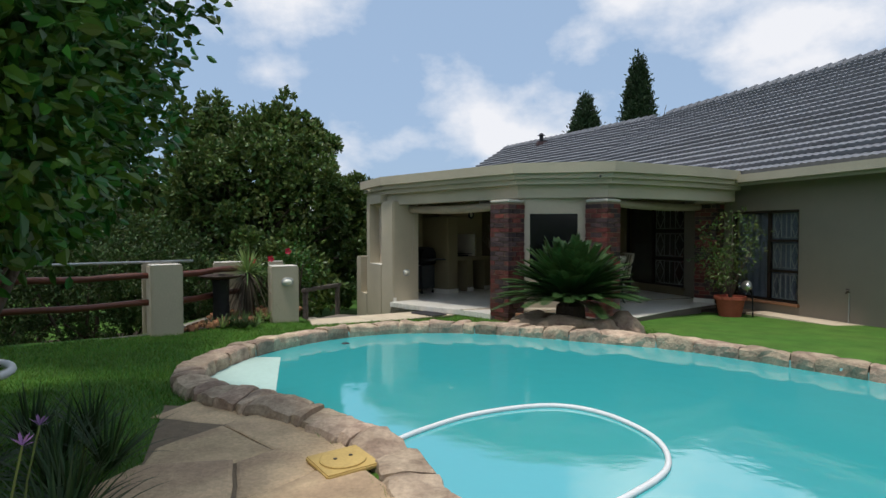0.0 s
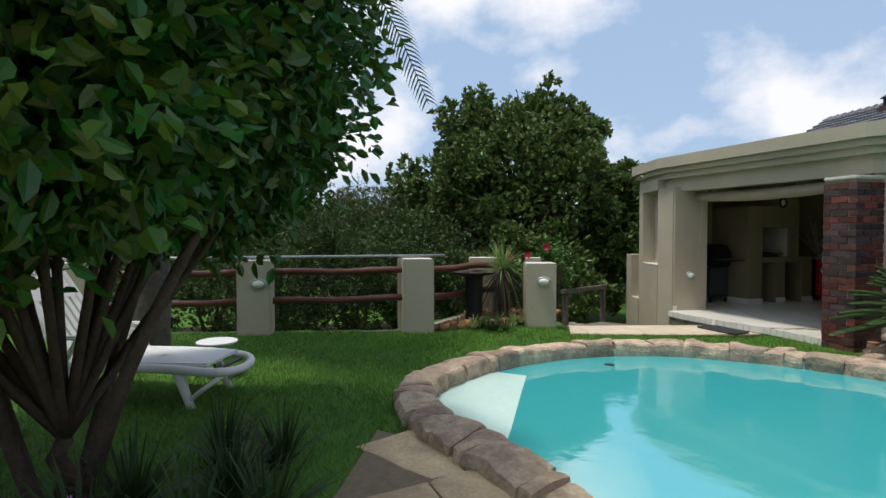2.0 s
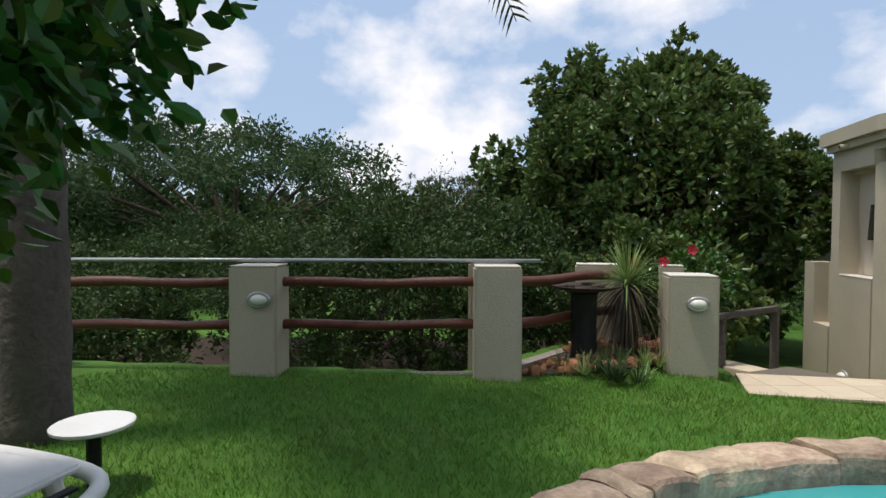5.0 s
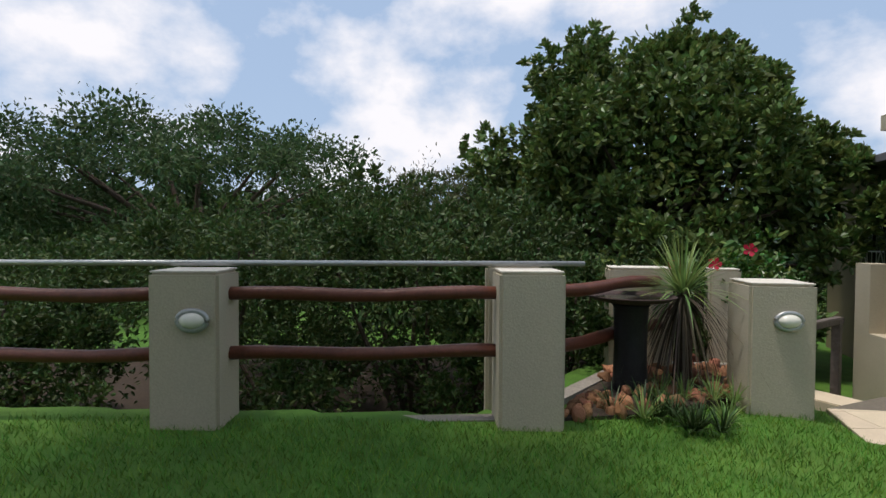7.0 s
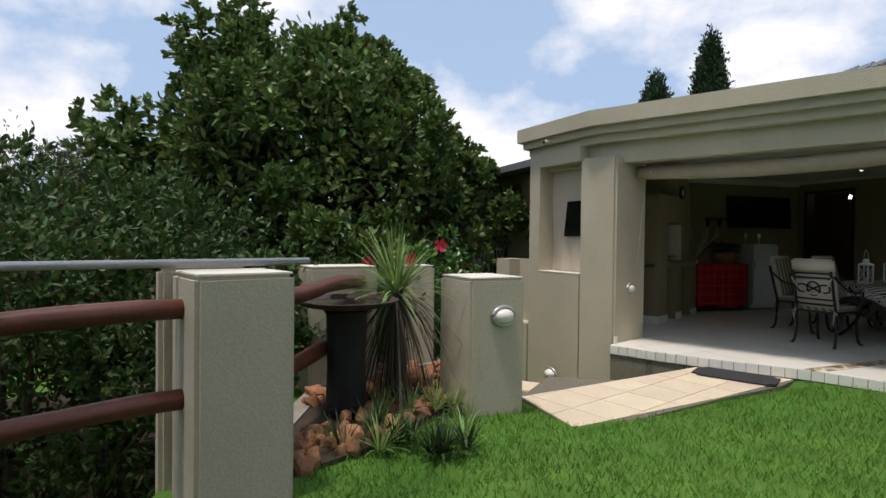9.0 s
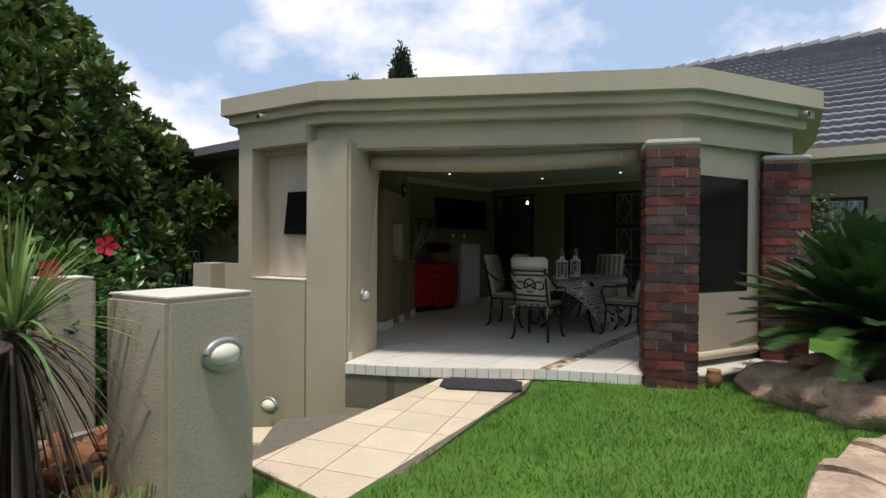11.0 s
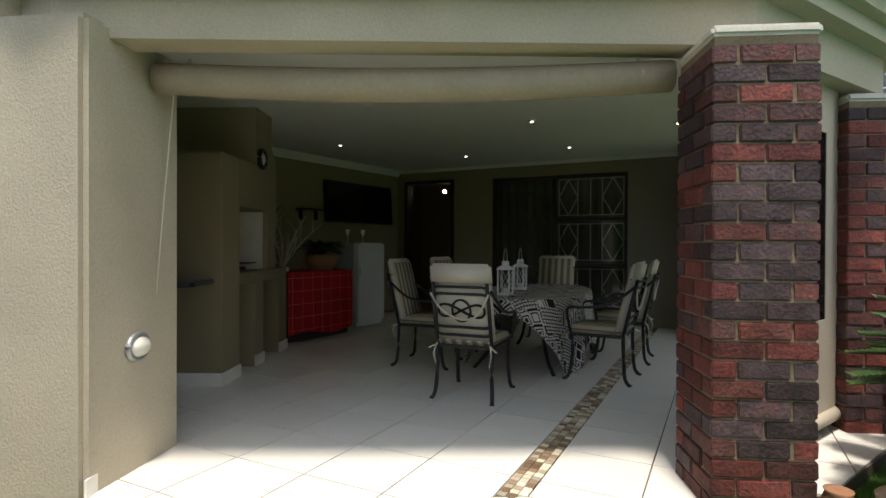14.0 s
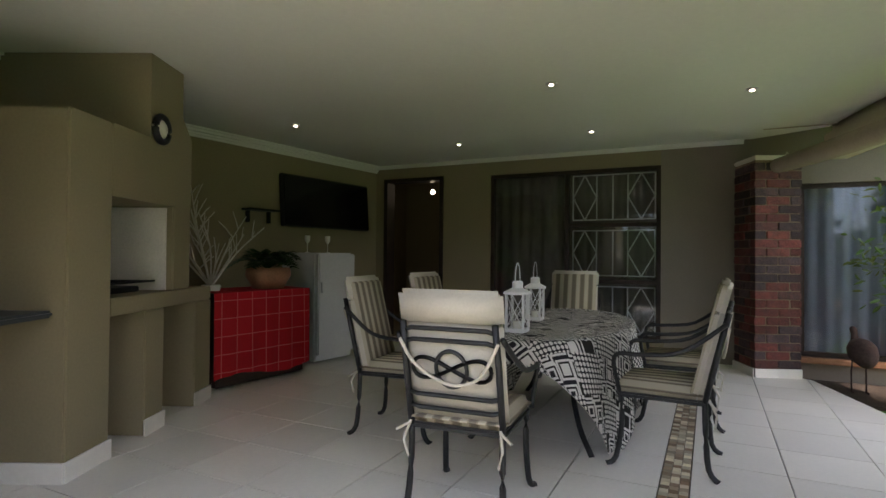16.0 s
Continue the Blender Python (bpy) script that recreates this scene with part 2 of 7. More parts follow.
YELLOWLID = mat("weathered_yellow_plastic", (0.52, 0.36, 0.12), 0.7, 0.15, 8, 0.2, 50)
TWIG = mat("bleached_twig", (0.50, 0.46, 0.38), 0.9, 0.15, 12, 0.2, 60)
# Earth, darkened further so the bank behind the fence reads as shaded.
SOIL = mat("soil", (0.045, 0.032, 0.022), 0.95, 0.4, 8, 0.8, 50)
GLASSP = glass("window_glass", (0.85, 0.88, 0.88), 0.02)
CLEAR = glass("lantern_glass", (0.95, 0.95, 0.95), 0.02, 1.2)
SPOT = glow("downlight_lamp", (1.0, 0.9, 0.72), 4.0)
BULB = glow("bulb", (1.0, 0.85, 0.6), 12.0)


def water_material():
    m = bpy.data.materials.new("pool_water")
    m.use_nodes = True
    n, l = m.node_tree.nodes, m.node_tree.links
    bs = n["Principled BSDF"]
    bs.inputs["Base Color"].default_value = (0.055, 0.46, 0.47, 1)
    bs.inputs["Roughness"].default_value = 0.06
    bs.inputs["IOR"].default_value = 1.33
    bs.inputs["Transmission Weight"].default_value = 0.30
    tc, nz, bp = n.new("ShaderNodeTexCoord"), n.new("ShaderNodeTexNoise"), n.new("ShaderNodeBump")
    nz.inputs["Scale"].default_value = 4.0
    nz.inputs["Detail"].default_value = 3.0
    bp.inputs["Strength"].default_value = 0.10
    bp.inputs["Distance"].default_value = 0.03
    l.new(tc.outputs["Object"], nz.inputs["Vector"])
    l.new(nz.outputs["Fac"], bp.inputs["Height"])
    l.new(bp.outputs["Normal"], bs.inputs["Normal"])
    return m


WATERM = water_material()

# ---- mesh helpers ----


def part(name, bm, material, parent=None, label="", smooth=False):
    """Links a bmesh as one mesh object, under a thing or a part."""
    me = bpy.data.meshes.new(name)
    bmesh.ops.recalc_face_normals(bm, faces=bm.faces)
    bm.to_mesh(me)
    bm.free()
    me.materials.append(material)
    if smooth:
        me.polygons.foreach_set("use_smooth", [True] * len(me.polygons))
    ob = new(name, me)
    if parent:
        ob.parent = parent
    if label:
        tagged(ob, label)
    return ob


def thing(name, at, label, category, group="", kind="", rz=0):
    ob = new(name)
    ob.empty_display_size = 0.1
    ob.matrix_world = pose(*at, 0, 0, rz)
    return tagged(ob, label, category, group, kind)


def from_arrays(name, verts, faces, material, parent=None, smooth=False):
    me = bpy.data.meshes.new(name)
    me.from_pydata(verts if isinstance(verts, list) else verts.tolist(), [], faces if isinstance(faces, list) else faces.tolist())
    me.materials.append(material)
    if smooth:
        me.polygons.foreach_set("use_smooth", [True] * len(me.polygons))
    ob = new(name, me)
    if parent:
        ob.parent = parent
    return ob


def box(bm, c, s, rz=0.0, bevel=0.0, rx=0.0, ry=0.0):
    tmp = bmesh.new()
    bmesh.ops.create_cube(tmp, size=1, matrix=pose(*c, rx, ry, rz) @ Matrix.Diagonal((*s, 1)))
    if bevel:
        bmesh.ops.bevel(tmp, geom=tmp.edges[:], offset=bevel, segments=2, affect="EDGES")
    me = bpy.data.meshes.new("tmp")
    tmp.to_mesh(me)
    tmp.free()
    bm.from_mesh(me)
    bpy.data.meshes.remove(me)
    return bm


def B(c, s, rz=0.0, bevel=0.0, rx=0.0, ry=0.0):
    return box(bmesh.new(), c, s, rz, bevel, rx, ry)


def prism(bm, poly, z0, z1):
    lo = [bm.verts.new((p[0], p[1], z0)) for p in poly]
    hi = [bm.verts.new((p[0], p[1], z1)) for p in poly]
    k = len(poly)
    bm.faces.new(lo[::-1])
    bm.faces.new(hi)
    for i in range(k):
        bm.faces.new((lo[i], lo[(i + 1) % k], hi[(i + 1) % k], hi[i]))
    return bm


def tube(bm, pts, r, seg=8, closed=False):
    """A round bar along a path; r is one radius or one for each point."""
    pts = [Vector(p) for p in pts]
    rs = r if isinstance(r, (list, tuple)) else [r] * len(pts)
    rings, up = [], Vector((0, 0, 1))
    for i, p in enumerate(pts):
        a = pts[i - 1] if (i or closed) else p
        b = pts[(i + 1) % len(pts)] if (i < len(pts) - 1 or closed) else p
        d = (b - a).normalized()
        side = d.cross(up)
        if side.length < 0.05:
            side = d.cross(Vector((1, 0, 0)))
        side.normalize()
        other = side.cross(d)
        rings.append([bm.verts.new(p + rs[i] * (math.cos(k * math.tau / seg) * side + math.sin(k * math.tau / seg) * other)) for k in range(seg)])
    m = len(rings)
    for i in range(m if closed else m - 1):
        u, v = rings[i], rings[(i + 1) % m]
        for k in range(seg):
            bm.faces.new((u[k], u[(k + 1) % seg], v[(k + 1) % seg], v[k]))
    if not closed:
        bm.faces.new(rings[0][::-1])
        bm.faces.new(rings[-1])
    return bm


def lathe(bm, profile, at=(0, 0, 0), seg=24):
    """Turns (radius, height) pairs round a vertical axis."""
    rings = []
    for r, z in profile:
        rings.append([bm.verts.new((at[0] + r * math.cos(k * math.tau / seg), at[1] + r * math.sin(k * math.tau / seg), at[2] + z)) for k in range(seg)])
    for u, v in zip(rings, rings[1:]):
        for k in range(seg):
            bm.faces.new((u[k], u[(k + 1) % seg], v[(k + 1) % seg], v[k]))
    bm.faces.new(rings[0][::-1])
    bm.faces.new(rings[-1])
    return bm


def spline(pts, n, closed=False):
    """Catmull-Rom through points."""
    out, k = [], len(pts)
    P = [Vector(p) for p in pts]
    for i in range(k if closed else k - 1):
        p0 = P[i - 1] if (i or closed) else P[0]
        p1, p2 = P[i], P[(i + 1) % k]
        p3 = P[(i + 2) % k] if (closed or i + 2 < k) else P[-1]
        for j in range(n):
            t = j / n
            out.append(0.5 * (2 * p1 + (p2 - p0) * t + (2 * p0 - 5 * p1 + 4 * p2 - p3) * t * t + (3 * p1 - p0 - 3 * p2 + p3) * t ** 3))
    if not closed:
        out.append(P[-1])
    return out


def offset_line(pts, d):
    """A polyline moved sideways by d to its left, with mitred corners."""
    out = []
    for i, p in enumerate(pts):
        ds = []
        if i:
            ds.append((Vector(p) - Vector(pts[i - 1])).normalized())
        if i < len(pts) - 1:
            ds.append((Vector(pts[i + 1]) - Vector(p)).normalized())
        ns = [Vector((-v.y, v.x)) for v in ds]
        n = sum(ns, Vector((0, 0))).normalized()
        out.append(Vector(p) + n * d / max(0.3, n.dot(ns[0])))
    return out


def in_poly(x, y, poly):
    inside = np.zeros(np.shape(x), bool)
    k = len(poly)
    for i in range(k):
        x1, y1, x2, y2 = *poly[i][:2], *poly[(i + 1) % k][:2]
        if y1 != y2:
            inside ^= ((y1 > y) != (y2 > y)) & (x < (x2 - x1) * (y - y1) / (y2 - y1) + x1)
    return inside


def rough_up(bm, amount, freq, seed=0.0):
    for v in bm.verts:
        o = noise.noise_vector(v.co * freq + Vector((seed, seed * 1.7, 0)))
        v.co += o * amount
    return bm


def wall_seg(bm, a, b, z0, z1, t):
    """A straight wall from a to b, t thick to its left."""
    a, b = Vector(a), Vector(b)
    d = (b - a).normalized()
    n = Vector((-d.y, d.x)) * t
    return prism(bm, [a, b, b + n, a + n], z0, z1)


# ---- plan ----
PRZ = -48.0                      # the brick pillars' faces
FLOOR_Z, CEIL_Z, WATER_Z, COPING_Z = -0.32, 2.25, -0.24, -0.10
HU = Vector((0.342, -0.940))      # along the house wall
HV = Vector((0.940, 0.342))       # into the house
RH = -70.0
FENCE_A, FENCE_B = Vector((-6.15, 7.2)), Vector((-4.27, 8.62))
POOL = [p.to_2d() for p in spline([(x, y, 0) for x, y in (
    (-2.36, 5.35), (-2.43, 5.85), (-2.27, 6.55), (-1.83, 7.32), (-1.08, 7.92), (-0.2, 8.1), (0.8, 7.95), (1.75, 7.5), (2.95, 6.9), (4.0, 5.8),
    (4.75, 4.7), (4.9, 3.2), (3.9, 1.8), (2.2, 1.2), (0.75, 1.6), (0.12, 2.6), (-0.2, 3.4), (-0.7, 4.0), (-1.4, 4.5), (-1.95, 4.85))], 6, True)]
POOL_OUT = [p for p in offset_line(POOL + POOL[:1], 0.17)][:-1]


def ground_z(x, y):
    """Height of the lawn: it falls gently towards the patio, and drops beyond the fence."""
    z = -0.05 - 0.035 * np.clip(y, -2, 11)
    s = -0.603 * (x + 6.15) + 0.798 * (y - 7.2)
    steps = in_poly(x, y, [(-2.63, 10.72), (-1.47, 11.21), (-0.57, 11.74), (-0.9, 12.9), (-1.5, 14.5), (-2, 20), (-4.8, 20), (-4.6, 11.2), (-3.2, 11.5)])
    out = np.maximum(np.clip((s - 0.30) / 0.25, 0, 1) * np.where((x < -4.85) | (y > 14), 1, 0), np.where(steps, 1, 0))
    z = z - 0.05 * np.clip((y - 9.0) / 1.2, 0, 1) * in_poly(x, y, [(-2.9, 10.7), (-2.5, 9.5), (0.2, 10.9), (0.4, 11.6), (-1, 12.5), (-2, 11.5)])
    low = -1.25 - 0.02 * np.clip(s, 0, 60)
    z = z * (1 - out) + low * out
    far = np.clip((np.hypot(x, y - 8) - 30) / 60, 0, 1)
    return z * (1 - far) + -2.0 * far


def build_ground():
    xs = np.concatenate([-np.geomspace(600, 10, 16), np.arange(-9.0, 9.01, 0.15), np.geomspace(10, 600, 16)])
    ys = np.concatenate([-np.geomspace(600, 4, 16), np.arange(-3.0, 15.01, 0.15), np.geomspace(16, 600, 16)])
    X, Y = np.meshgrid(xs, ys)
    Z = ground_z(X, Y)
    Z = np.where(in_poly(X, Y, [(-1.3, 12.6), (0.9, 10.9), (3.2, 10.3), (5.4, 11.4), (6.3, 12.6), (4.7, 17.5), (1, 16.6)]), -1.25, Z)
    w = len(xs)
    idx = np.arange(X.size).reshape(X.shape)
    f = np.stack([idx[:-1, :-1], idx[:-1, 1:], idx[1:, 1:], idx[1:, :-1]], -1).reshape(-1, 4)
    mid = offset_line(POOL + POOL[:1], 0.02)[:-1]
    hole = in_poly(X.ravel(), Y.ravel(), mid)
    f = f[~hole[f].any(1)]
    ob = from_arrays("ground", np.stack([X, Y, Z], -1).reshape(-1, 3), f, GRASSG, smooth=True)
    tagged(ob, "green lawn on gently sloping garden ground", "lawn", kind="structure")


build_ground()

# ---- pool ----


def build_pool():
    inner = POOL
    bm = bmesh.new()
    top = [bm.verts.new((p.x, p.y, COPING_Z - 0.06)) for p in inner]
    mid = [bm.verts.new((p.x, p.y, -0.9)) for p in inner]
    c = Vector((1.3, 4.6))
    low = [bm.verts.new((*(c + (p - c) * 0.86), -1.55)) for p in inner]
    k = len(inner)
    for a, b in ((top, mid), (mid, low)):
        for i in range(k):
            bm.faces.new((a[i], a[(i + 1) % k], b[(i + 1) % k], b[i]))
    bm.faces.new(low)
    basin = part("pool_basin", bm, POOLIN, smooth=False)
    tagged(basin, "pale turquoise plastered basin of a garden pool", "pool", kind="structure")
    bm = bmesh.new()
    bm.faces.new([bm.verts.new((p.x, p.y, WATER_Z)) for p in offset_line(inner + inner[:1], 0.03)[:-1]])
    tagged(part("water", bm, WATERM), "still turquoise swimming pool water", "water", kind="structure")
    # shallow step in the left bay
    bm = bmesh.new()
    arc = [Vector(p) for p in ((-2.55, 5.0), (-2.55, 6.5), (-1.95, 6.5), (-1.82, 6.0), (-1.70, 5.55), (-1.58, 5.1), (-1.42, 4.45))]
    prism(bm, arc, -1.0, WATER_Z + 0.002)
    part("pool_step", bm, SHELF, basin, "pale entry step just under the water")


build_pool()


def coping_stone(i, a, b, oa, ob, parent):
    """One rough flat stone of the pool's edge between two cuts across the rim."""
    n = 7
    bm = bmesh.new()
    rows = []
    for s in np.linspace(0.012, 0.988, n):
        ia, oo = a.lerp(b, s), oa.lerp(ob, s)
        row = []
        for w, z in ((-0.03, -0.17), (-0.07, -0.075), (-0.055, -0.02), (0.0, 0.0), (0.25, 0.004), (0.5, 0.006), (0.75, 0.0), (0.96, -0.012), (1.04, -0.06), (1.03, -0.30)):
            p = ia.lerp(oo, w)
            e = 0.010 if 0.05 < s < 0.95 else 0.0
            wob = noise.noise(Vector((p.x * 3.1, p.y * 3.1, i * 1.3))) * 0.05 if z > -0.15 else 0
            wob2 = noise.noise(Vector((p.x * 9, p.y * 9, i * 2.7 + z * 8))) * 0.035
            row.append(bm.verts.new((p.x + wob2, p.y + wob2 * 0.6, COPING_Z + z + wob + (e if z > -0.04 else 0))))
        rows.append(row)
    for u, v in zip(rows, rows[1:]):
        for k in range(len(u) - 1):
            bm.faces.new((u[k], u[k + 1], v[k + 1], v[k]))
    bm.faces.new(rows[0])
    bm.faces.new(rows[-1])
    return part("coping_stone", bm, STONE, parent)


def build_coping():
    rim = tagged(new("pool_coping"), "rough natural stone coping round the pool", "coping", kind="structure")
    k = len(POOL)
    s = 0
    outer = offset_line(POOL + POOL[:1], 0.29)[:-1]
    outer = [Vector(o) for o in outer]
    rng = random.Random(4)
    skewed = [outer[i].lerp(outer[(i + 1) % k], rng.uniform(-0.7, 0.7)) for i in range(k)]
    cut = 0
    while cut < k:
        step = rng.choice((1, 2, 2, 3))
        nxt = min(k, cut + step)
        coping_stone(s, POOL[cut], POOL[nxt % k], skewed[cut], skewed[nxt % k], rim)
        cut = nxt
        s += 1


def voronoi_cells(seeds, bounds):
    cells = []
    for i, p in enumerate(seeds):
        poly = [Vector(b) for b in bounds]
        for j, q in enumerate(seeds):
            if i == j or (q - p).length > 1.8:
                continue
            m, d = (p + q) / 2, q - p
            out = []
            for a, b in zip(poly, poly[1:] + poly[:1]):
                da, db = (a - m).dot(d), (b - m).dot(d)
                if da <= 0:
                    out.append(a)
                if da * db < 0:
                    out.append(a.lerp(b, da / (da - db)))
            poly = out
            if not poly:
                break
        if len(poly) > 2:
            cells.append(poly)
    return cells


PAVING = [(-2.35, 4.55), (-1.95, 4.5), (-1.4, 4.2), (-0.95, 3.85), (-0.5, 3.2), (-0.2, 2.5), (0.35, 1.5), (1.6, 0.85), (1.6, -1.5), (-1.0, -1.5), (-1.2, 1.0), (-1.5, 2.4), (-2.0, 3.7)]


def build_paving():
    pave = tagged(new("flagstone_paving"), "crazy paving of weathered sandstone slabs beside the pool", "paving", kind="structure")
    bm = bmesh.new()
    prism(bm, PAVING, -0.35, -0.13)
    for v in bm.verts:
        if v.co.z > -0.3:
            v.co.z = float(ground_z(v.co.x, v.co.y)) + 0.008
    part("bedding", bm, MORTAR, pave)
    rng = random.Random(9)
    seeds = []
    while len(seeds) < 60:
        p = Vector((rng.uniform(-2.7, 1.7), rng.uniform(-1.5, 4.7)))
        if all((p - q).length > 0.36 for q in seeds):
            seeds.append(p)
    for cell in voronoi_cells(seeds, [(-2.6, -1.6), (1.8, -1.6), (1.8, 4.8), (-2.6, 4.8)]):
        c = sum(cell, Vector((0, 0))) / len(cell)
        if not in_poly(np.array(c.x), np.array(c.y), PAVING):
            continue
        ring = []
        for a, b in zip(cell, cell[1:] + cell[:1]):
            for t in (0, 0.33, 0.66):
                p = a.lerp(b, t)
                p = p + (c - p).normalized() * 0.013
                o = noise.noise_vector(Vector((p.x * 5, p.y * 5, 3))) * 0.03
                ring.append(p + Vector((o.x, o.y)))
        if len(ring) < 6:
            continue
        bm = bmesh.new()
        h = float(ground_z(c.x, c.y)) + rng.uniform(0.018, 0.032)
        lo = [bm.verts.new((p.x, p.y, h - 0.05)) for p in ring]
        hi = [bm.verts.new((p.x, p.y, h - 0.006)) for p in ring]
        up = [bm.verts.new((*p.lerp(c, 0.06), h)) for p in ring]
        n = len(ring)
        for x, y in ((lo, hi), (hi, up)):
            for q in range(n):
                bm.faces.new((x[q], x[(q + 1) % n], y[(q + 1) % n], y[q]))
        bm.faces.new(up)
        part("flagstone", bm, SLAB, pave)


def build_pool_things():
    # skimmer lid
    lid = thing("skimmer_lid", (-0.60, 3.22, float(ground_z(-0.6, 3.2)) + 0.03), "weathered yellow plastic skimmer lid set in the paving", "pool lid", rz=35)
    part("frame", B((0, 0, 0.012), (0.34, 0.34, 0.03), 0, 0.008), YELLOWLID, lid)
    bm = lathe(bmesh.new(), [(0.0, 0.024), (0.135, 0.024), (0.14, 0.03), (0.14, 0.036), (0.13, 0.04), (0.0, 0.041)])
    part("cover", bm, YELLOWLID, lid)
    for s in (-1, 1):
        part("finger_hole", lathe(bmesh.new(), [(0.0, 0.0), (0.012, 0.0), (0.012, 0.004), (0.0, 0.004)], (0.05 * s, 0, 0.04), 10), BLACKMETAL, lid)
    # floating hose
    pts = spline([(x, y, WATER_Z + 0.012) for x, y in ((-0.5, 3.62), (-0.15, 4.05), (0.3, 4.42), (0.9, 4.62), (1.3, 4.42), (1.52, 3.9), (1.42, 3.4), (1.05, 3.02), (0.6, 2.7))], 10)
    bm = tube(bmesh.new(), pts, 0.02, 10)
    tagged(part("pool_hose", bm, WHITEP, smooth=True), "white floating suction hose of a pool cleaner", "hose")
    # return fitting
    bm = lathe(bmesh.new(), [(0.0, 0), (0.06, 0.0), (0.05, 0.012), (0.0, 0.016)], (-1.32, 7.32, WATER_Z - 0.006), 14)
    tagged(part("water_inlet", bm, BLACKMETAL), "dark round inlet fitting near the water surface", "pool fitting")


build_pool_things()

# ---- patio building ----
PA, PB, PC, PD, PE = Vector((-2.11, 13.91)), Vector((-1.45, 12.59)), Vector((1.30, 10.13)), Vector((3.10, 9.83)), Vector((5.05, 10.70))
PAR = [Vector((0.35, 16.5)), PA, PB, PC, PD, PE, Vector((6.45, 11.55))]   # parapet, outer face
K = Vector((4.67, 17.4))
TVL = Vector((1.05, 16.55))
WALLR = Vector((6.35, 12.75))


def band(bm, inset, t, z0, z1):
    a = offset_line(PAR, inset)
    b = offset_line(PAR, inset + t)
    for i in range(len(a) - 1):
        prism(bm, [a[i], a[i + 1], b[i + 1], b[i]], z0, z1)
    bmesh.ops.remove_doubles(bm, verts=bm.verts, dist=0.0005)
    return bm


def build_roof_edge():
    edge = tagged(new("roof_edge"), "beige plastered parapet with a stepped cornice round the patio roof", "parapet", kind="structure")
    part("parapet", band(bmesh.new(), 0.0, 0.30, 2.36, 2.55), PLASTER, edge)
    part("cornice_band", band(bmesh.new(), 0.075, 0.30, 2.265, 2.362), PLASTER, edge)
    part("cornice_band", band(bmesh.new(), 0.15, 0.25, 2.165, 2.267), PLASTER, edge)
    part("beam", band(bmesh.new(), 0.27, 0.20, 1.915, 2.167), PLASTER, edge)
    bm = bmesh.new()
    prism(bm, offset_line(PAR, 0.28) + [WALLR + HV * 0.2, K, TVL], 2.36, 2.44)
    tagged(part("flat_roof", bm, PLASTER), "flat concrete patio roof", "roof", kind="structure")
    bm = bmesh.new()
    prism(bm, offset_line(PAR, 0.42) + [WALLR, K, TVL], CEIL_Z, CEIL_Z + 0.06)
    tagged(part("ceiling", bm, CEIL), "smooth off-white patio ceiling with moulded cornice", "ceiling", kind="structure")
    # cove along the inner walls
    bm = bmesh.new()
    for a, b in ((WALLR, K), (K, TVL), (TVL, Vector((-1.6, 14.0)))):
        d = (b - a).normalized()
        n = Vector((-d.y, d.x))
        for w, h in ((0.10, 0.02), (0.075, 0.05), (0.04, 0.075), (0.02, 0.10)):
            prism(bm, [a + n * 0.0, b + n * 0.0, b + n * w, a + n * w], CEIL_Z - h, CEIL_Z - h + 0.03)
    tagged(part("cornice", bm, CEIL), "white moulded ceiling cornice", "cornice", kind="structure")
    for c in ((-1.74, 13.36), (2.86, 9.98)):
        spout = thing("roof_spout", (c[0], c[1], 2.29), "short beige roof drain spout in the cornice", "spout", "roof spouts", rz=206 if c[0] < 0 else -99)
        bm = bmesh.new()
        tube(bm, [(-0.05, 0, 0), (0.12, 0, -0.01)], 0.035, 12)
        part("pipe", bm, PLASTER, spout)
        bm = bmesh.new()
        tube(bm, [(0.118, 0, -0.01), (0.1225, 0, -0.01)], 0.026, 12)
        part("mouth", bm, BLACKMETAL, spout)


build_roof_edge()


def plaster_block(name, a, b, z0, z1, t, label, category, material=PLASTER, bevel=0.015, kind="structure"):
    bm = wall_seg(bmesh.new(), a, b, z0, z1, t)
    if bevel:
        bmesh.ops.bevel(bm, geom=bm.edges[:], offset=bevel, segments=2, affect="EDGES")
    return tagged(part(name, bm, material), label, category, kind=kind)


COL_L, COL_R = Vector((-1.47, 12.86)), Vector((-1.14, 12.46))


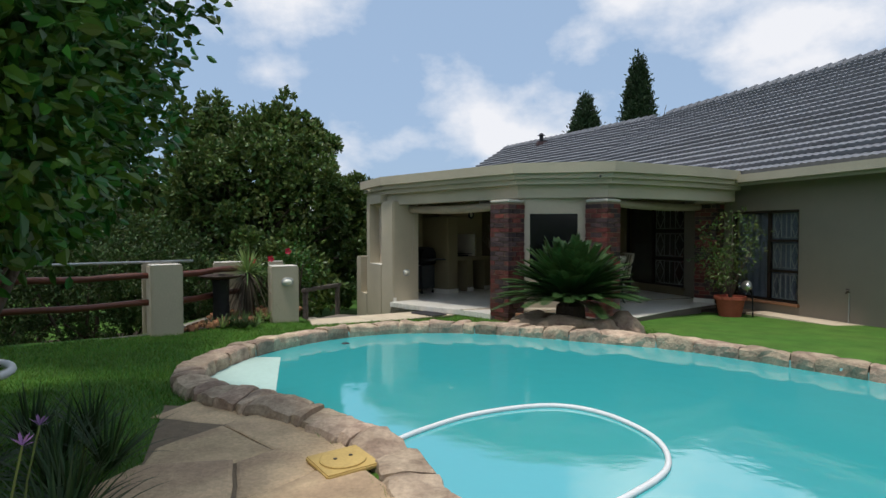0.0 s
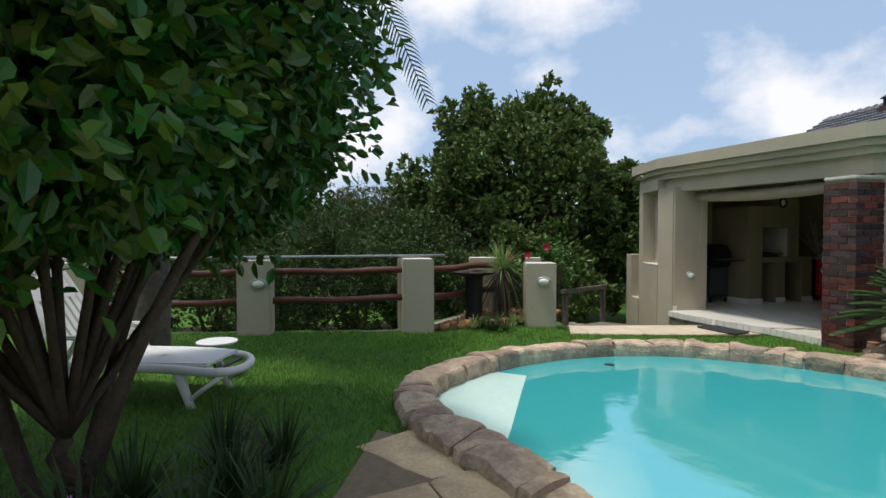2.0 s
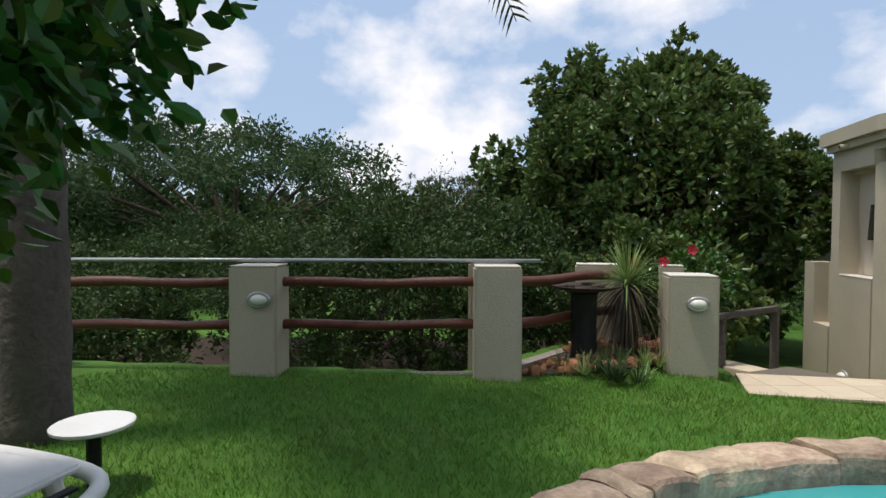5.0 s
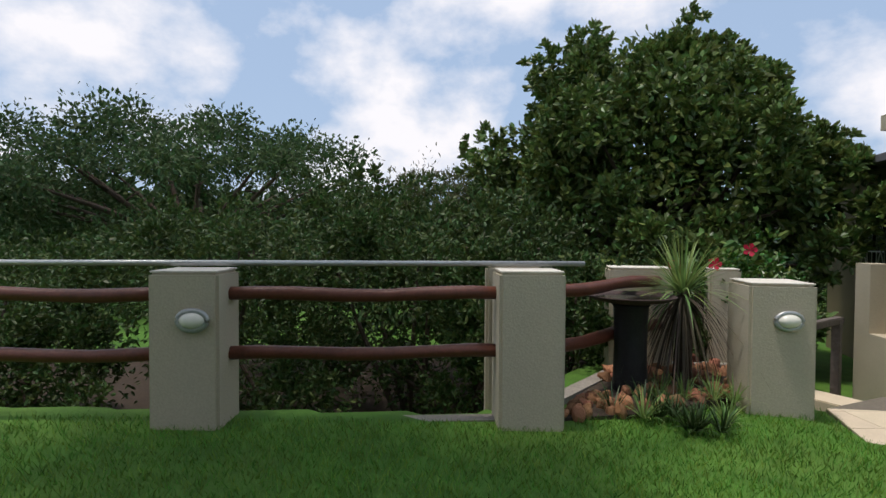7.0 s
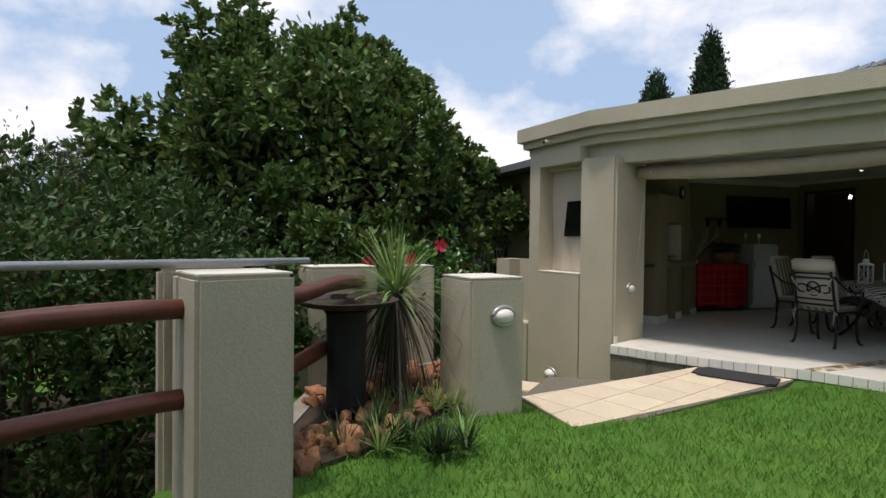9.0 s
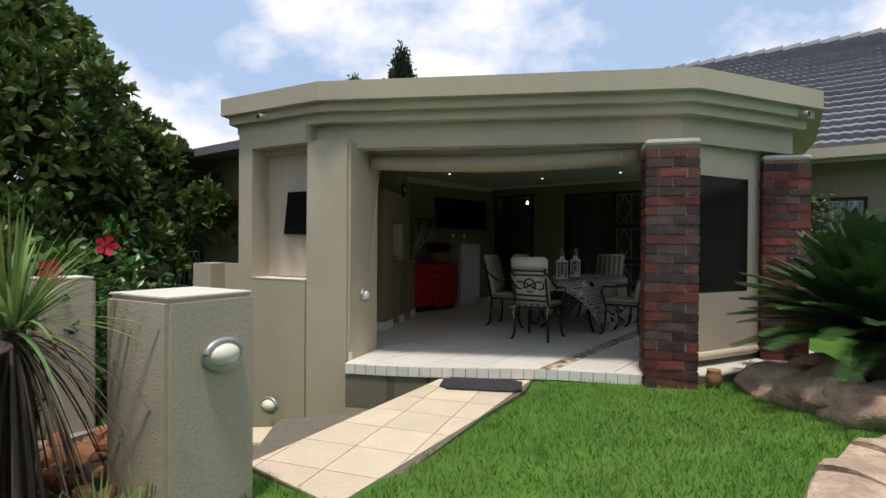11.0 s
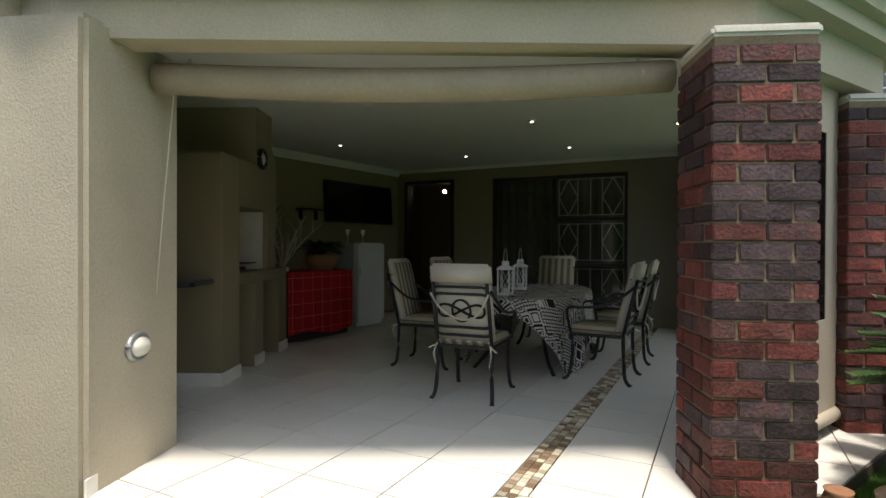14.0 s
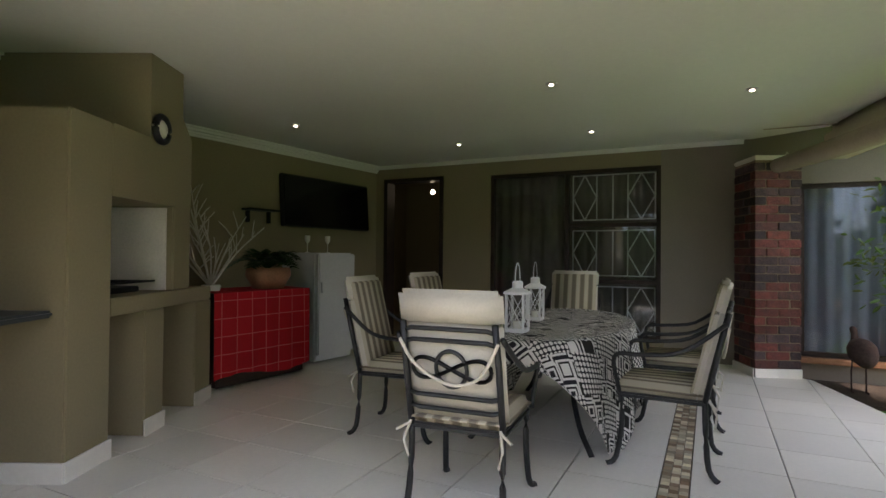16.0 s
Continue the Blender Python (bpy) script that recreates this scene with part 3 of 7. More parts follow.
def build_left_wall():
    plaster_block("column", COL_L, COL_R, -1.6, 1.99, 0.74, "beige plastered square column of the patio", "column", bevel=0.03)
    # wall with the window niche, left of the column
    a, b = Vector((-1.93, 13.80)), COL_L + Vector((0.003, 0.012))
    d = (b - a).normalized()
    wall = tagged(new("wall_west"), "beige plastered patio wall with a window niche", "wall", kind="structure")
    n1, n2 = a + d * 0.22, b
    part("wall_panel", wall_seg(bmesh.new(), a, b, -1.8, 0.50, 0.32), PLASTER, wall)
    part("wall_panel", wall_seg(bmesh.new(), a, n1, 0.50, 1.97, 0.32), PLASTER, wall)
    part("wall_panel", wall_seg(bmesh.new(), a, b, 1.97, 2.167, 0.32), PLASTER, wall)
    n = Vector((-d.y, d.x))
    part("sill", prism(bmesh.new(), [n1 + n * -0.004, n2 + n * -0.004, n2 + n * 0.32, n1 + n * 0.32], 0.50, 0.512), CAPWHITE, wall)
    # canvas blind at the back of the niche, with a window of clear film
    blind = tagged(new("niche_blind"), "cream canvas drop blind with a small clear window", "blind")
    bm = bmesh.new()
    q = 14
    vs = []
    for j in range(12):
        row = []
        for i in range(q):
            p = n1.lerp(n2, i / (q - 1)) + n * (0.25 + 0.02 * math.sin(i * 1.3 + j * 0.6) * (1 if j < 3 else 0.4))
            row.append(bm.verts.new((p.x, p.y, 0.52 + j * 0.13)))
        vs.append(row)
    for u, v in zip(vs, vs[1:]):
        for i in range(q - 1):
            bm.faces.new((u[i], u[i + 1], v[i + 1], v[i]))
    part("canvas", bm, CANVAS, blind, smooth=True)
    p0, p1 = n1.lerp(n2, 0.34) + n * 0.215, n1.lerp(n2, 0.99) + n * 0.215
    bm = bmesh.new()
    f = [bm.verts.new((p0.x, p0.y, 1.0)), bm.verts.new((p1.x, p1.y, 1.0)), bm.verts.new((p1.x, p1.y, 1.48)), bm.verts.new((p0.lerp(p1, 0.12).x, p0.lerp(p1, 0.12).y, 1.48))]
    bm.faces.new(f)
    part("film_window", bm, BLACKGLOSS, blind, "dark clear-film window")
    # low wing wall
    w0, w1 = a + Vector((-0.02, 0.02)), Vector((-2.30, 14.52))
    wing = tagged(new("wing_wall"), "low beige plastered wing wall beside the steps", "wall", kind="structure")
    m = w1.lerp(w0, 0.42)
    part("post", wall_seg(bmesh.new(), w1, m, -1.8, 0.65, 0.30), PLASTER, wing)
    part("sill", wall_seg(bmesh.new(), m, w0, -1.8, -0.28, 0.30), PLASTER, wing)
    part("back_panel", wall_seg(bmesh.new(), m + n * 0.2, w0 + n * 0.2, -0.28, 0.65, 0.10), PLASTER, wing)
    # side walls behind
    bm = wall_seg(bmesh.new(), TVL, Vector((-1.66, 13.95)), -1.8, 2.36, -0.22)
    tagged(part("wall_northwest", bm, INNER), "beige plastered side wall of the patio", "wall", kind="structure")
    bm = wall_seg(bmesh.new(), K, TVL, -1.8, 2.36, -0.22)
    tagged(part("wall_north", bm, INNER), "dim beige plastered patio wall behind the television", "wall", kind="structure")
    # skirting on the column
    for a, b in ((COL_R, COL_R + Vector((0.50, 0.545))),):
        d = (b - a).normalized()
        n = Vector((d.y, -d.x)) * 0.012
        tagged(part("baseboard", prism(bmesh.new(), [a, b, b + n, a + n], FLOOR_Z, FLOOR_Z + 0.09), TILE), "cream tile skirting at the column foot", "skirting", kind="structure")


build_left_wall()


def floor_outline():
    front = spline([(-1.20, 12.40, 0), (-0.85, 12.05, 0), (-0.5, 11.76, 0), (0.29, 11.19, 0), (0.66, 10.82, 0), (1.0, 10.46, 0)], 6)
    return [p.to_2d() for p in front]


FRONT = floor_outline()
FLOORPOLY = FRONT + [Vector(p) for p in ((1.33, 10.25), (1.55, 10.08), (2.95, 9.95), (3.35, 9.86), (4.72, 11.05), (5.72, 11.78), (6.05, 12.02), (6.33, 12.75))] + [K, TVL, Vector((-1.6, 13.9)), Vector((-0.75, 13.0))]


def clip_poly(poly, a, n):
    out = []
    for p, q in zip(poly, poly[1:] + poly[:1]):
        dp, dq = (p - a).dot(n), (q - a).dot(n)
        if dp >= 0:
            out.append(p)
        if dp * dq < 0:
            out.append(p.lerp(q, dp / (dp - dq)))
    return out


MOS0 = Vector((0.40, 11.13))     # a point on the middle of the mosaic strip


def build_floor():
    bm = bmesh.new()
    prism(bm, FLOORPOLY, FLOOR_Z - 0.45, FLOOR_Z - 0.012)
    floor = tagged(part("floor", bm, GROUT), "cream ceramic tiled patio floor", "floor", kind="structure")
    size = 0.49
    # tiles laid along the mosaic strip, on both sides of it
    for side in (1, -1):
        for j in range(14):
            for i in range(-5, 15):
                lo = 0.075 + j * size
                o = MOS0 + HV * (i * size + 0.2)
                quad = [o + HV * 0.004 - HU * side * (lo + 0.004), o + HV * (size - 0.004) - HU * side * (lo + 0.004),
                        o + HV * (size - 0.004) - HU * side * (lo + size - 0.004), o + HV * 0.004 - HU * side * (lo + size - 0.004)]
                if side < 0:
                    quad.reverse()
                # keep what lies on the patio
                cell = quad
                inside = [bool(in_poly(np.array(p.x), np.array(p.y), FLOORPOLY)) for p in quad]
                if not any(inside):
                    continue
                if not all(inside):
                    pts = []
                    for u, v in zip(quad, quad[1:] + quad[:1]):
                        seg = [u.lerp(v, t / 24) for t in range(24)]
                        pts += [p for p in seg if in_poly(np.array(p.x), np.array(p.y), FLOORPOLY)]
                    if len(pts) < 3:
                        continue
                    # add outline points that lie in the tile
                    extra = [p for p in FLOORPOLY if in_poly(np.array(p.x), np.array(p.y), quad)]
                    pts += extra
                    c = sum(pts, Vector((0, 0))) / len(pts)
                    pts.sort(key=lambda p: math.atan2(p.y - c.y, p.x - c.x))
                    cell = pts
                bm = bmesh.new()
                prism(bm, cell, FLOOR_Z - 0.012, FLOOR_Z)
                part("tile", bm, TILE, floor)
    # mosaic strip
    w = 0.048
    me = None
    strip = tagged(new("mosaic_strip"), "strip of small brown and cream mosaic stones in the floor", "mosaic", kind="structure")
    for i in range(-1, 118):
        for j in (-1, 0, 1):
            p = MOS0 + HV * (i * w + 0.03) + HU * (j * w)
            if not in_poly(np.array(p.x), np.array(p.y), FLOORPOLY):
                continue
            if me is None:
                ob = part("mosaic_stone", B((0, 0, 0), (w - 0.004, w - 0.004, 0.012)), MOSAIC, strip)
                me = ob.data
            else:
                ob = new("mosaic_stone", me)
                ob.parent = strip
            ob.matrix_world = pose(p.x, p.y, FLOOR_Z - 0.005, 0, 0, RH)
    # nosing tiles along the front edge
    riser = tagged(new("step_edge"), "small square white tiles along the edge of the patio step", "step", kind="structure")
    fine = [p.to_2d() for p in spline([(p.x, p.y, 0) for p in FRONT], 8)]
    acc, start = 0.0, fine[0]
    for a, b in zip(fine, fine[1:]):
        acc += (b - a).length
        if acc >= 0.105:
            d = (b - start).normalized()
            c = (start + b) / 2 + Vector((d.y, -d.x)) * 0.008
            tile = part("edge_tile", B((0, 0, 0), (acc - 0.006, 0.02, 0.10), 0, 0.003), TILE, riser)
            tile.matrix_world = pose(c.x, c.y, FLOOR_Z - 0.052, 0, 0, math.degrees(math.atan2(d.y, d.x)))
            start, acc = b, 0.0
    bm = bmesh.new()
    back = offset_line(FRONT, 0.06)
    prism(bm, [p for p in FRONT] + back[::-1], FLOOR_Z - 0.9, FLOOR_Z - 0.10)
    part("riser", bm, PLASTER, riser)
    # door mat and path
    doormat = thing("door_mat", (-0.30, 11.30, -0.425), "black rubber door mat with clipped corners on the path", "door mat", rz=-42)
    mat_poly = [(-0.38, -0.14), (-0.33, -0.16), (-0.31, -0.21), (0.31, -0.21), (0.33, -0.16), (0.38, -0.14), (0.38, 0.14), (0.33, 0.16), (0.31, 0.21), (-0.31, 0.21), (-0.33, 0.16), (-0.38, 0.14)]
    part("rubber_sheet", prism(bmesh.new(), mat_poly, 0.0, 0.014), RUBBER, doormat)
    path = tagged(new("path"), "path of square sand-coloured tiles", "path", kind="structure")
    outline = [Vector(p) for p in ((-2.62, 10.62), (-2.34, 9.72), (-0.85, 10.58), (-0.05, 10.98), (0.24, 11.20), (-0.5, 11.72), (-1.5, 11.19), (-2.2, 11.35))]
    part("bedding", prism(bmesh.new(), outline, -0.7, -0.442), GROUT, path)
    e1 = Vector((0.80, 0.60)).normalized()
    e2 = Vector((-e1.y, e1.x))
    s = 0.40
    for i in range(-4, 12):
        for j in range(-4, 8):
            o = Vector((-2.34, 9.72)) + e1 * (i * s) + e2 * (j * s)
            quad = [o, o + e1 * (s - 0.006), o + (e1 + e2) * (s - 0.006), o + e2 * (s - 0.006)]
            cell = quad
            for p, q in zip(outline, outline[1:] + outline[:1]):
                d = (q - p).normalized()
                if p in (outline[7], outline[6]):
                    continue
                cell = clip_poly(cell, p, Vector((-d.y, d.x)))
                if len(cell) < 3:
                    break
            if len(cell) < 3:
                continue
            part("path_tile", prism(bmesh.new(), cell, -0.442, -0.43), PATHTILE, path)


def build_brick_pillar(corner, z0, z1, label, skirting=False, nx=2, ny=2):
    """A pillar of clay bricks; corner: its near left corner, faces along the house wall."""
    pil = tagged(new("brick_pillar"), label, "pillar", "brick pillars")
    w = nx * 0.232
    along = Vector((math.cos(radians(PRZ)), math.sin(radians(PRZ))))
    c = Vector(corner) + along * (w / 2) + Vector((-along.y, along.x)) * (w / 2)
    pil.matrix_world = pose(c.x, c.y, z0, 0, 0, PRZ)
    part("mortar_core", B((0, 0, (z1 - z0) / 2), (w - 0.022, w - 0.022, z1 - z0)), MORTAR, pil)
    h, L, Wd = 0.0885, 0.226, 0.109
    stretcher = bmesh.new()
    box(stretcher, (0, 0, 0), (L, Wd, 0.0805), 0, 0.006)
    rough_up(stretcher, 0.004, 30)
    ms = bpy.data.meshes.new("brick")
    stretcher.to_mesh(ms)
    ms.materials.append(BRICK)
    courses = int((z1 - z0 - 0.02) / h)
    e = w / 2 - Wd / 2
    rng = random.Random(int(corner[0] * 100))
    for k in range(courses):
        z = 0.045 + k * h
        for side in range(4):
            turn = Matrix.Rotation(side * math.pi / 2, 4, "Z")
            if (k + side) % 2:
                spots = [(-w / 2 + 0.004 + L / 2 + i * (L + 0.008), ms) for i in range(nx)]
            else:
                spots = [((i - (nx - 2) / 2) * (L + 0.01), ms) for i in range(nx - 1)]
            for x, me in spots:
                ob = new("brick", me)
                ob.parent = pil
                ob.matrix_local = turn @ pose(x + rng.uniform(-0.002, 0.002), -e - rng.uniform(-0.004, 0.004), z)
    bm = B((0, 0, z1 - z0 + 0.02), (w + 0.012, w + 0.012, 0.05), 0, 0.015)
    part("cap", bm, CAPWHITE, pil, "rough whitish mortar cap")
    if skirting:
        for s in (-1, 1):
            part("skirting_tile", B((s * w / 4, -w / 2 - 0.01, 0.045), (w / 2 - 0.004, 0.012, 0.09)), TILE, pil)
            part("skirting_tile", B((-w / 2 - 0.01, s * w / 4, 0.045), (0.012, w / 2 - 0.004, 0.09)), TILE, pil)
    return pil


W0 = Vector((6.70, 11.65))      # a point on the outer face of the house wall


def wall_pt(s, out=0.0):
    """A point s metres along the house wall from W0, out metres in front of it."""
    return W0 + HU * s - HV * out


def diamond_bars(bm, x0, x1, z0, z1, y):
    """A burglar-bar panel: frame, uprights and two diamonds."""
    r = 0.0095
    def bar(a, b):
        tube(bm, [(a[0], y, a[1]), (b[0], y, b[1])], r, 6)
    w = x1 - x0
    for z in (z0, z1):
        bar((x0, z), (x1, z))
    for f in (0.0, 0.30, 0.5, 0.68, 1.0):
        bar((x0 + f * w, z0), (x0 + f * w, z1))
    m = (z0 + z1) / 2
    for a, b in ((0.0, 0.30), (0.68, 1.0)):
        c = x0 + (a + b) / 2 * w
        bar((x0 + a * w, m), (c, z1))
        bar((c, z1), (x0 + b * w, m))
        bar((x0 + b * w, m), (c, z0))
        bar((c, z0), (x0 + a * w, m))
    return bm


def build_window(name, at, rz, width, z0, z1, curtain_share, label, rows=3, curtain=CURTAIN):
    """A dark framed window with burglar bars in part of it and a curtain behind."""
    win = thing(name, at, label, "window", kind="structure", rz=rz)
    h = z1 - z0
    bm = bmesh.new()
    for x in (0.025, width - 0.025):
        box(bm, (x, 0, z0 + h / 2), (0.05, 0.07, h))
    for z in (z0 + 0.025, z1 - 0.025):
        box(bm, (width / 2, 0, z), (width - 0.1, 0.07, 0.05))
    split = width * curtain_share
    box(bm, (split, 0, z0 + h / 2), (0.05, 0.07, h - 0.1))
    for k in range(1, rows):
        box(bm, ((split + width) / 2, 0, z0 + h * k / rows), (width - split - 0.05, 0.07, 0.05))
    part("window_frame", bm, DARKWOOD, win)
    for k in range(rows):
        part("burglar_bars", diamond_bars(bmesh.new(), split + 0.07, width - 0.07, z0 + h * k / rows + 0.07, z0 + h * (k + 1) / rows - 0.07, 0.03), BARS, win, "white welded burglar bars")
    pane = part("pane", B((width / 2, 0.0, z0 + h / 2), (width - 0.1, 0.006, h - 0.1)), GLASSP, win)
    pane.visible_shadow = False
    bm = bmesh.new()
    vs = []
    n = int(width / 0.022)
    for z in (z0 - 0.0, z0 + h * 0.5, z1):
        vs.append([bm.verts.new((i * width / n, 0.13 + 0.022 * math.sin(i * 0.9) + 0.015 * math.sin(i * 0.31 + z), z)) for i in range(n + 1)])
    for u, v in zip(vs, vs[1:]):
        for i in range(n):
            bm.faces.new((u[i], u[i + 1], v[i + 1], v[i]))
    part("curtain", bm, curtain, win, smooth=True)
    part("sill", B((width / 2, -0.05, z0 - 0.03), (width + 0.08, 0.20, 0.06), 0, 0.008), CLAY if curtain is CURTAIN else INNER, win)
    return win


def build_house():
    # long wall, from beyond the inner corner to past the camera; openings for two windows and a doorway
    wall = tagged(new("wall_east"), "beige plastered house wall with windows under the eaves", "wall", kind="structure")
    sK = (K - W0).dot(HU)
    spans = [(sK - 1.2, sK + 0.15, None), (sK + 0.15, sK + 1.15, (-0.32, 2.05)), (sK + 1.15, sK + 1.87, None), (sK + 1.87, sK + 4.07, (-0.12, 2.02)),
             (sK + 4.07, -0.62, None), (-0.62, 0.96, (-0.16, 1.72)), (0.96, 12.0, None)]
    for a, b, hole in spans:
        # outer panels take the plaster darkened for eave shade
        mat_ = INNER if b < -0.7 else SHADED_PLASTER
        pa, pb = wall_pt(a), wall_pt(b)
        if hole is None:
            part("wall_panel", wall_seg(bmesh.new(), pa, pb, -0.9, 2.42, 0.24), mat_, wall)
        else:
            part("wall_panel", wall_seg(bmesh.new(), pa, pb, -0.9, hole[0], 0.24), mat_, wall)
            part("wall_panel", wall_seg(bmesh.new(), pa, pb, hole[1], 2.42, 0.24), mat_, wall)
    p = wall_pt(sK + 1.87, -0.06)
    build_window("window_1", (p.x, p.y, 0), RH, 2.20, -0.12, 2.02, 0.48, "dark framed patio window with brown curtain and white burglar bars", 3, NET)
    p = wall_pt(-0.62, -0.08)
    build_window("window_2", (p.x, p.y, 0), RH, 1.58, -0.16, 1.72, 0.56, "dark framed house window with blue-grey curtain and white burglar bars")
    # room behind, dark
    bm = bmesh.new()
    a, b = wall_pt(sK - 1.2, -3.0), wall_pt(12, -3.0)
    wall_seg(bm, a, b, -0.9, 2.42, 0.2)
    wall_seg(bm, wall_pt(sK - 1.2, -0.24), a, -0.9, 2.42, 0.1)
    wall_seg(bm, wall_pt(12, -0.24), b, -0.9, 2.42, 0.1)
    prism(bm, [wall_pt(sK - 1.2, -0.24), wall_pt(12, -0.24), b, a], 2.38, 2.42)
    prism(bm, [wall_pt(sK - 1.2, -0.24), wall_pt(12, -0.24), b, a], FLOOR_Z - 0.06, FLOOR_Z - 0.01)
    tagged(part("room_shell", bm, INNER), "plain dim rooms behind the house windows", "room", kind="structure")
    # doorway frame and the lamp inside
    d0 = wall_pt(sK + 0.15, 0.01)
    frame_ob = thing("door_1", (d0.x, d0.y, 0), "dark open doorway into the house", "doorway", kind="structure", rz=RH)
    bm = bmesh.new()
    for x in (0.03, 0.97):
        box(bm, (x, 0.1, 0.84), (0.06, 0.22, 2.32))
    box(bm, (0.5, 0.1, 2.02), (1.0, 0.22, 0.05))
    part("door_frame", bm, DARKWOOD, frame_ob)
    lp = Vector((5.68, 17.26))
    lamp = thing("ceiling_lamp", (lp.x, lp.y, 1.95), "small lit bare lamp deep inside the doorway", "lamp")
    part("bulb", lathe(bmesh.new(), [(0.0, -0.04), (0.03, -0.025), (0.035, 0.0), (0.02, 0.03), (0.0, 0.04)], seg=12), BULB, lamp, smooth=True)
    part("cord", tube(bmesh.new(), [(0, 0, 0.04), (0, 0, 0.44)], 0.004, 6), BLACKMETAL, lamp)
    # bare earth strip between the patio edge and the house
    bm = prism(bmesh.new(), [wall_pt(-0.85, 1.15), wall_pt(0.25, 0.95), wall_pt(0.25), wall_pt(-0.85)], -0.6, -0.40)
    tagged(part("earth_strip", bm, SOIL), "bare earth strip at the foot of the house wall", "earth", kind="structure")
    # apron along the foot of the wall
    bm = bmesh.new()
    prism(bm, [wall_pt(0.255, 0.55), wall_pt(10, 0.55), wall_pt(10), wall_pt(0.255)], -0.6, -0.385)
    tagged(part("apron", bm, PATHTILE), "narrow concrete apron along the house wall", "apron", kind="structure")


build_house()


def build_tiled_roof():
    """Two roof planes of dark interlocking tiles, with ridge, gutter and fascia."""
    roof = tagged(new("house_roof"), "pitched roof of weathered dark grey concrete tiles", "roof", kind="structure")
    eave_z, w = 2.44, 6.0
    rise = 3.50
    def plane(e0, along, back, length, slope_len, name, skew=0.0):
        """e0: the eave's start; along: unit 2-D; back: unit 2-D up the slope in plan."""
        rows = int(slope_len / 0.32)
        cols = int(length / 0.15)
        verts, faces = [], []
        ang = math.atan2(rise, w)
        for r in range(rows):
            f0, f1 = r / rows, (r + 1.12) / rows
            base = len(verts)
            n = cols * 2
            for c in range(n + 1):
                s = c * length / n
                lift = 0.018 * (1 if c % 2 else 0) + 0.004 * math.sin(c * 12.9 + r * 4.7)
                jit = 0.006 * math.sin(c * 3.1 + r * 7.7)
                for f, dz in ((f0, 0.095), (f0, -0.01), (f1, 0.0)):
                    p = e0 + along * (s + skew * f * w) + back * (f * w + (jit if dz else 0) + (0.06 if dz < 0 else 0))
                    verts.append((p.x, p.y, eave_z + f * rise + dz + lift))
            for c in range(n):
                a = base + c * 3
                faces.append((a + 1, a + 4, a + 3, a))
                faces.append((a, a + 3, a + 5, a + 2))
        ob = from_arrays(name, verts, faces, ROOFTILE, roof)
        ob["kind"] = "stuff"
        return ob
    slope = math.hypot(w, rise)
    e_far = wall_pt(-8.6, 0.55)
    plane(e_far, HU, HV, 20.6, slope, "tile_field")
    # second wing behind the patio
    al2 = Vector((0.542, -0.840))
    bk2 = Vector((0.840, 0.542))
    start = e_far - al2 * 9.0
    plane(start, al2, bk2, 10.6, slope, "tile_field")
    # ridge tiles
    bm = bmesh.new()
    a, b = e_far + HV * w, e_far + HV * w + HU * 20.6
    n = 52
    for i in range(n):
        p, q = a.lerp(b, i / n), a.lerp(b, (i + 1.05) / n)
        tube(bm, [(p.x, p.y, eave_z + rise - 0.02), (q.x, q.y, eave_z + rise + 0.02)], [0.13, 0.15], 8)
    part("ridge", bm, ROOFTILE, roof)
    bm = bmesh.new()
    a, b = start + bk2 * w, start + bk2 * w + al2 * 9.6
    for i in range(26):
        p, q = a.lerp(b, i / 26), a.lerp(b, (i + 1.05) / 26)
        tube(bm, [(p.x, p.y, eave_z + rise - 0.02), (q.x, q.y, eave_z + rise + 0.02)], [0.13, 0.15], 8)
    part("ridge", bm, ROOFTILE, roof)
    bm = bmesh.new()
    g0, g1 = wall_pt(-1.0, 0.52), wall_pt(12, 0.52)
    wall_seg(bm, g0, g1, 2.30, 2.46, -0.11)
    wall_seg(bm, wall_pt(-1.0, 0.50), wall_pt(12, 0.50), 2.24, 2.44, 0.02)
    part("gutter", bm, GUTTER, roof, "beige painted eaves gutter")
    bm = bmesh.new()
    prism(bm, [wall_pt(-1.0, 0.50), wall_pt(12, 0.50), wall_pt(12), wall_pt(-1.0)], 2.40, 2.44)
    part("soffit", bm, GUTTER, roof)
    # gable closing wall behind the roof
    bm = bmesh.new()
    wall_seg(bm, start + bk2 * w, e_far + HV * w, 0.0, eave_z + rise - 0.05, 0.1)
    wall_seg(bm, e_far + HV * w, e_far + HV * w + HU * 20.6, 0.0, eave_z + rise - 0.05, 0.1)
    part("back_wall", bm, PLASTER, roof)


build_tiled_roof()


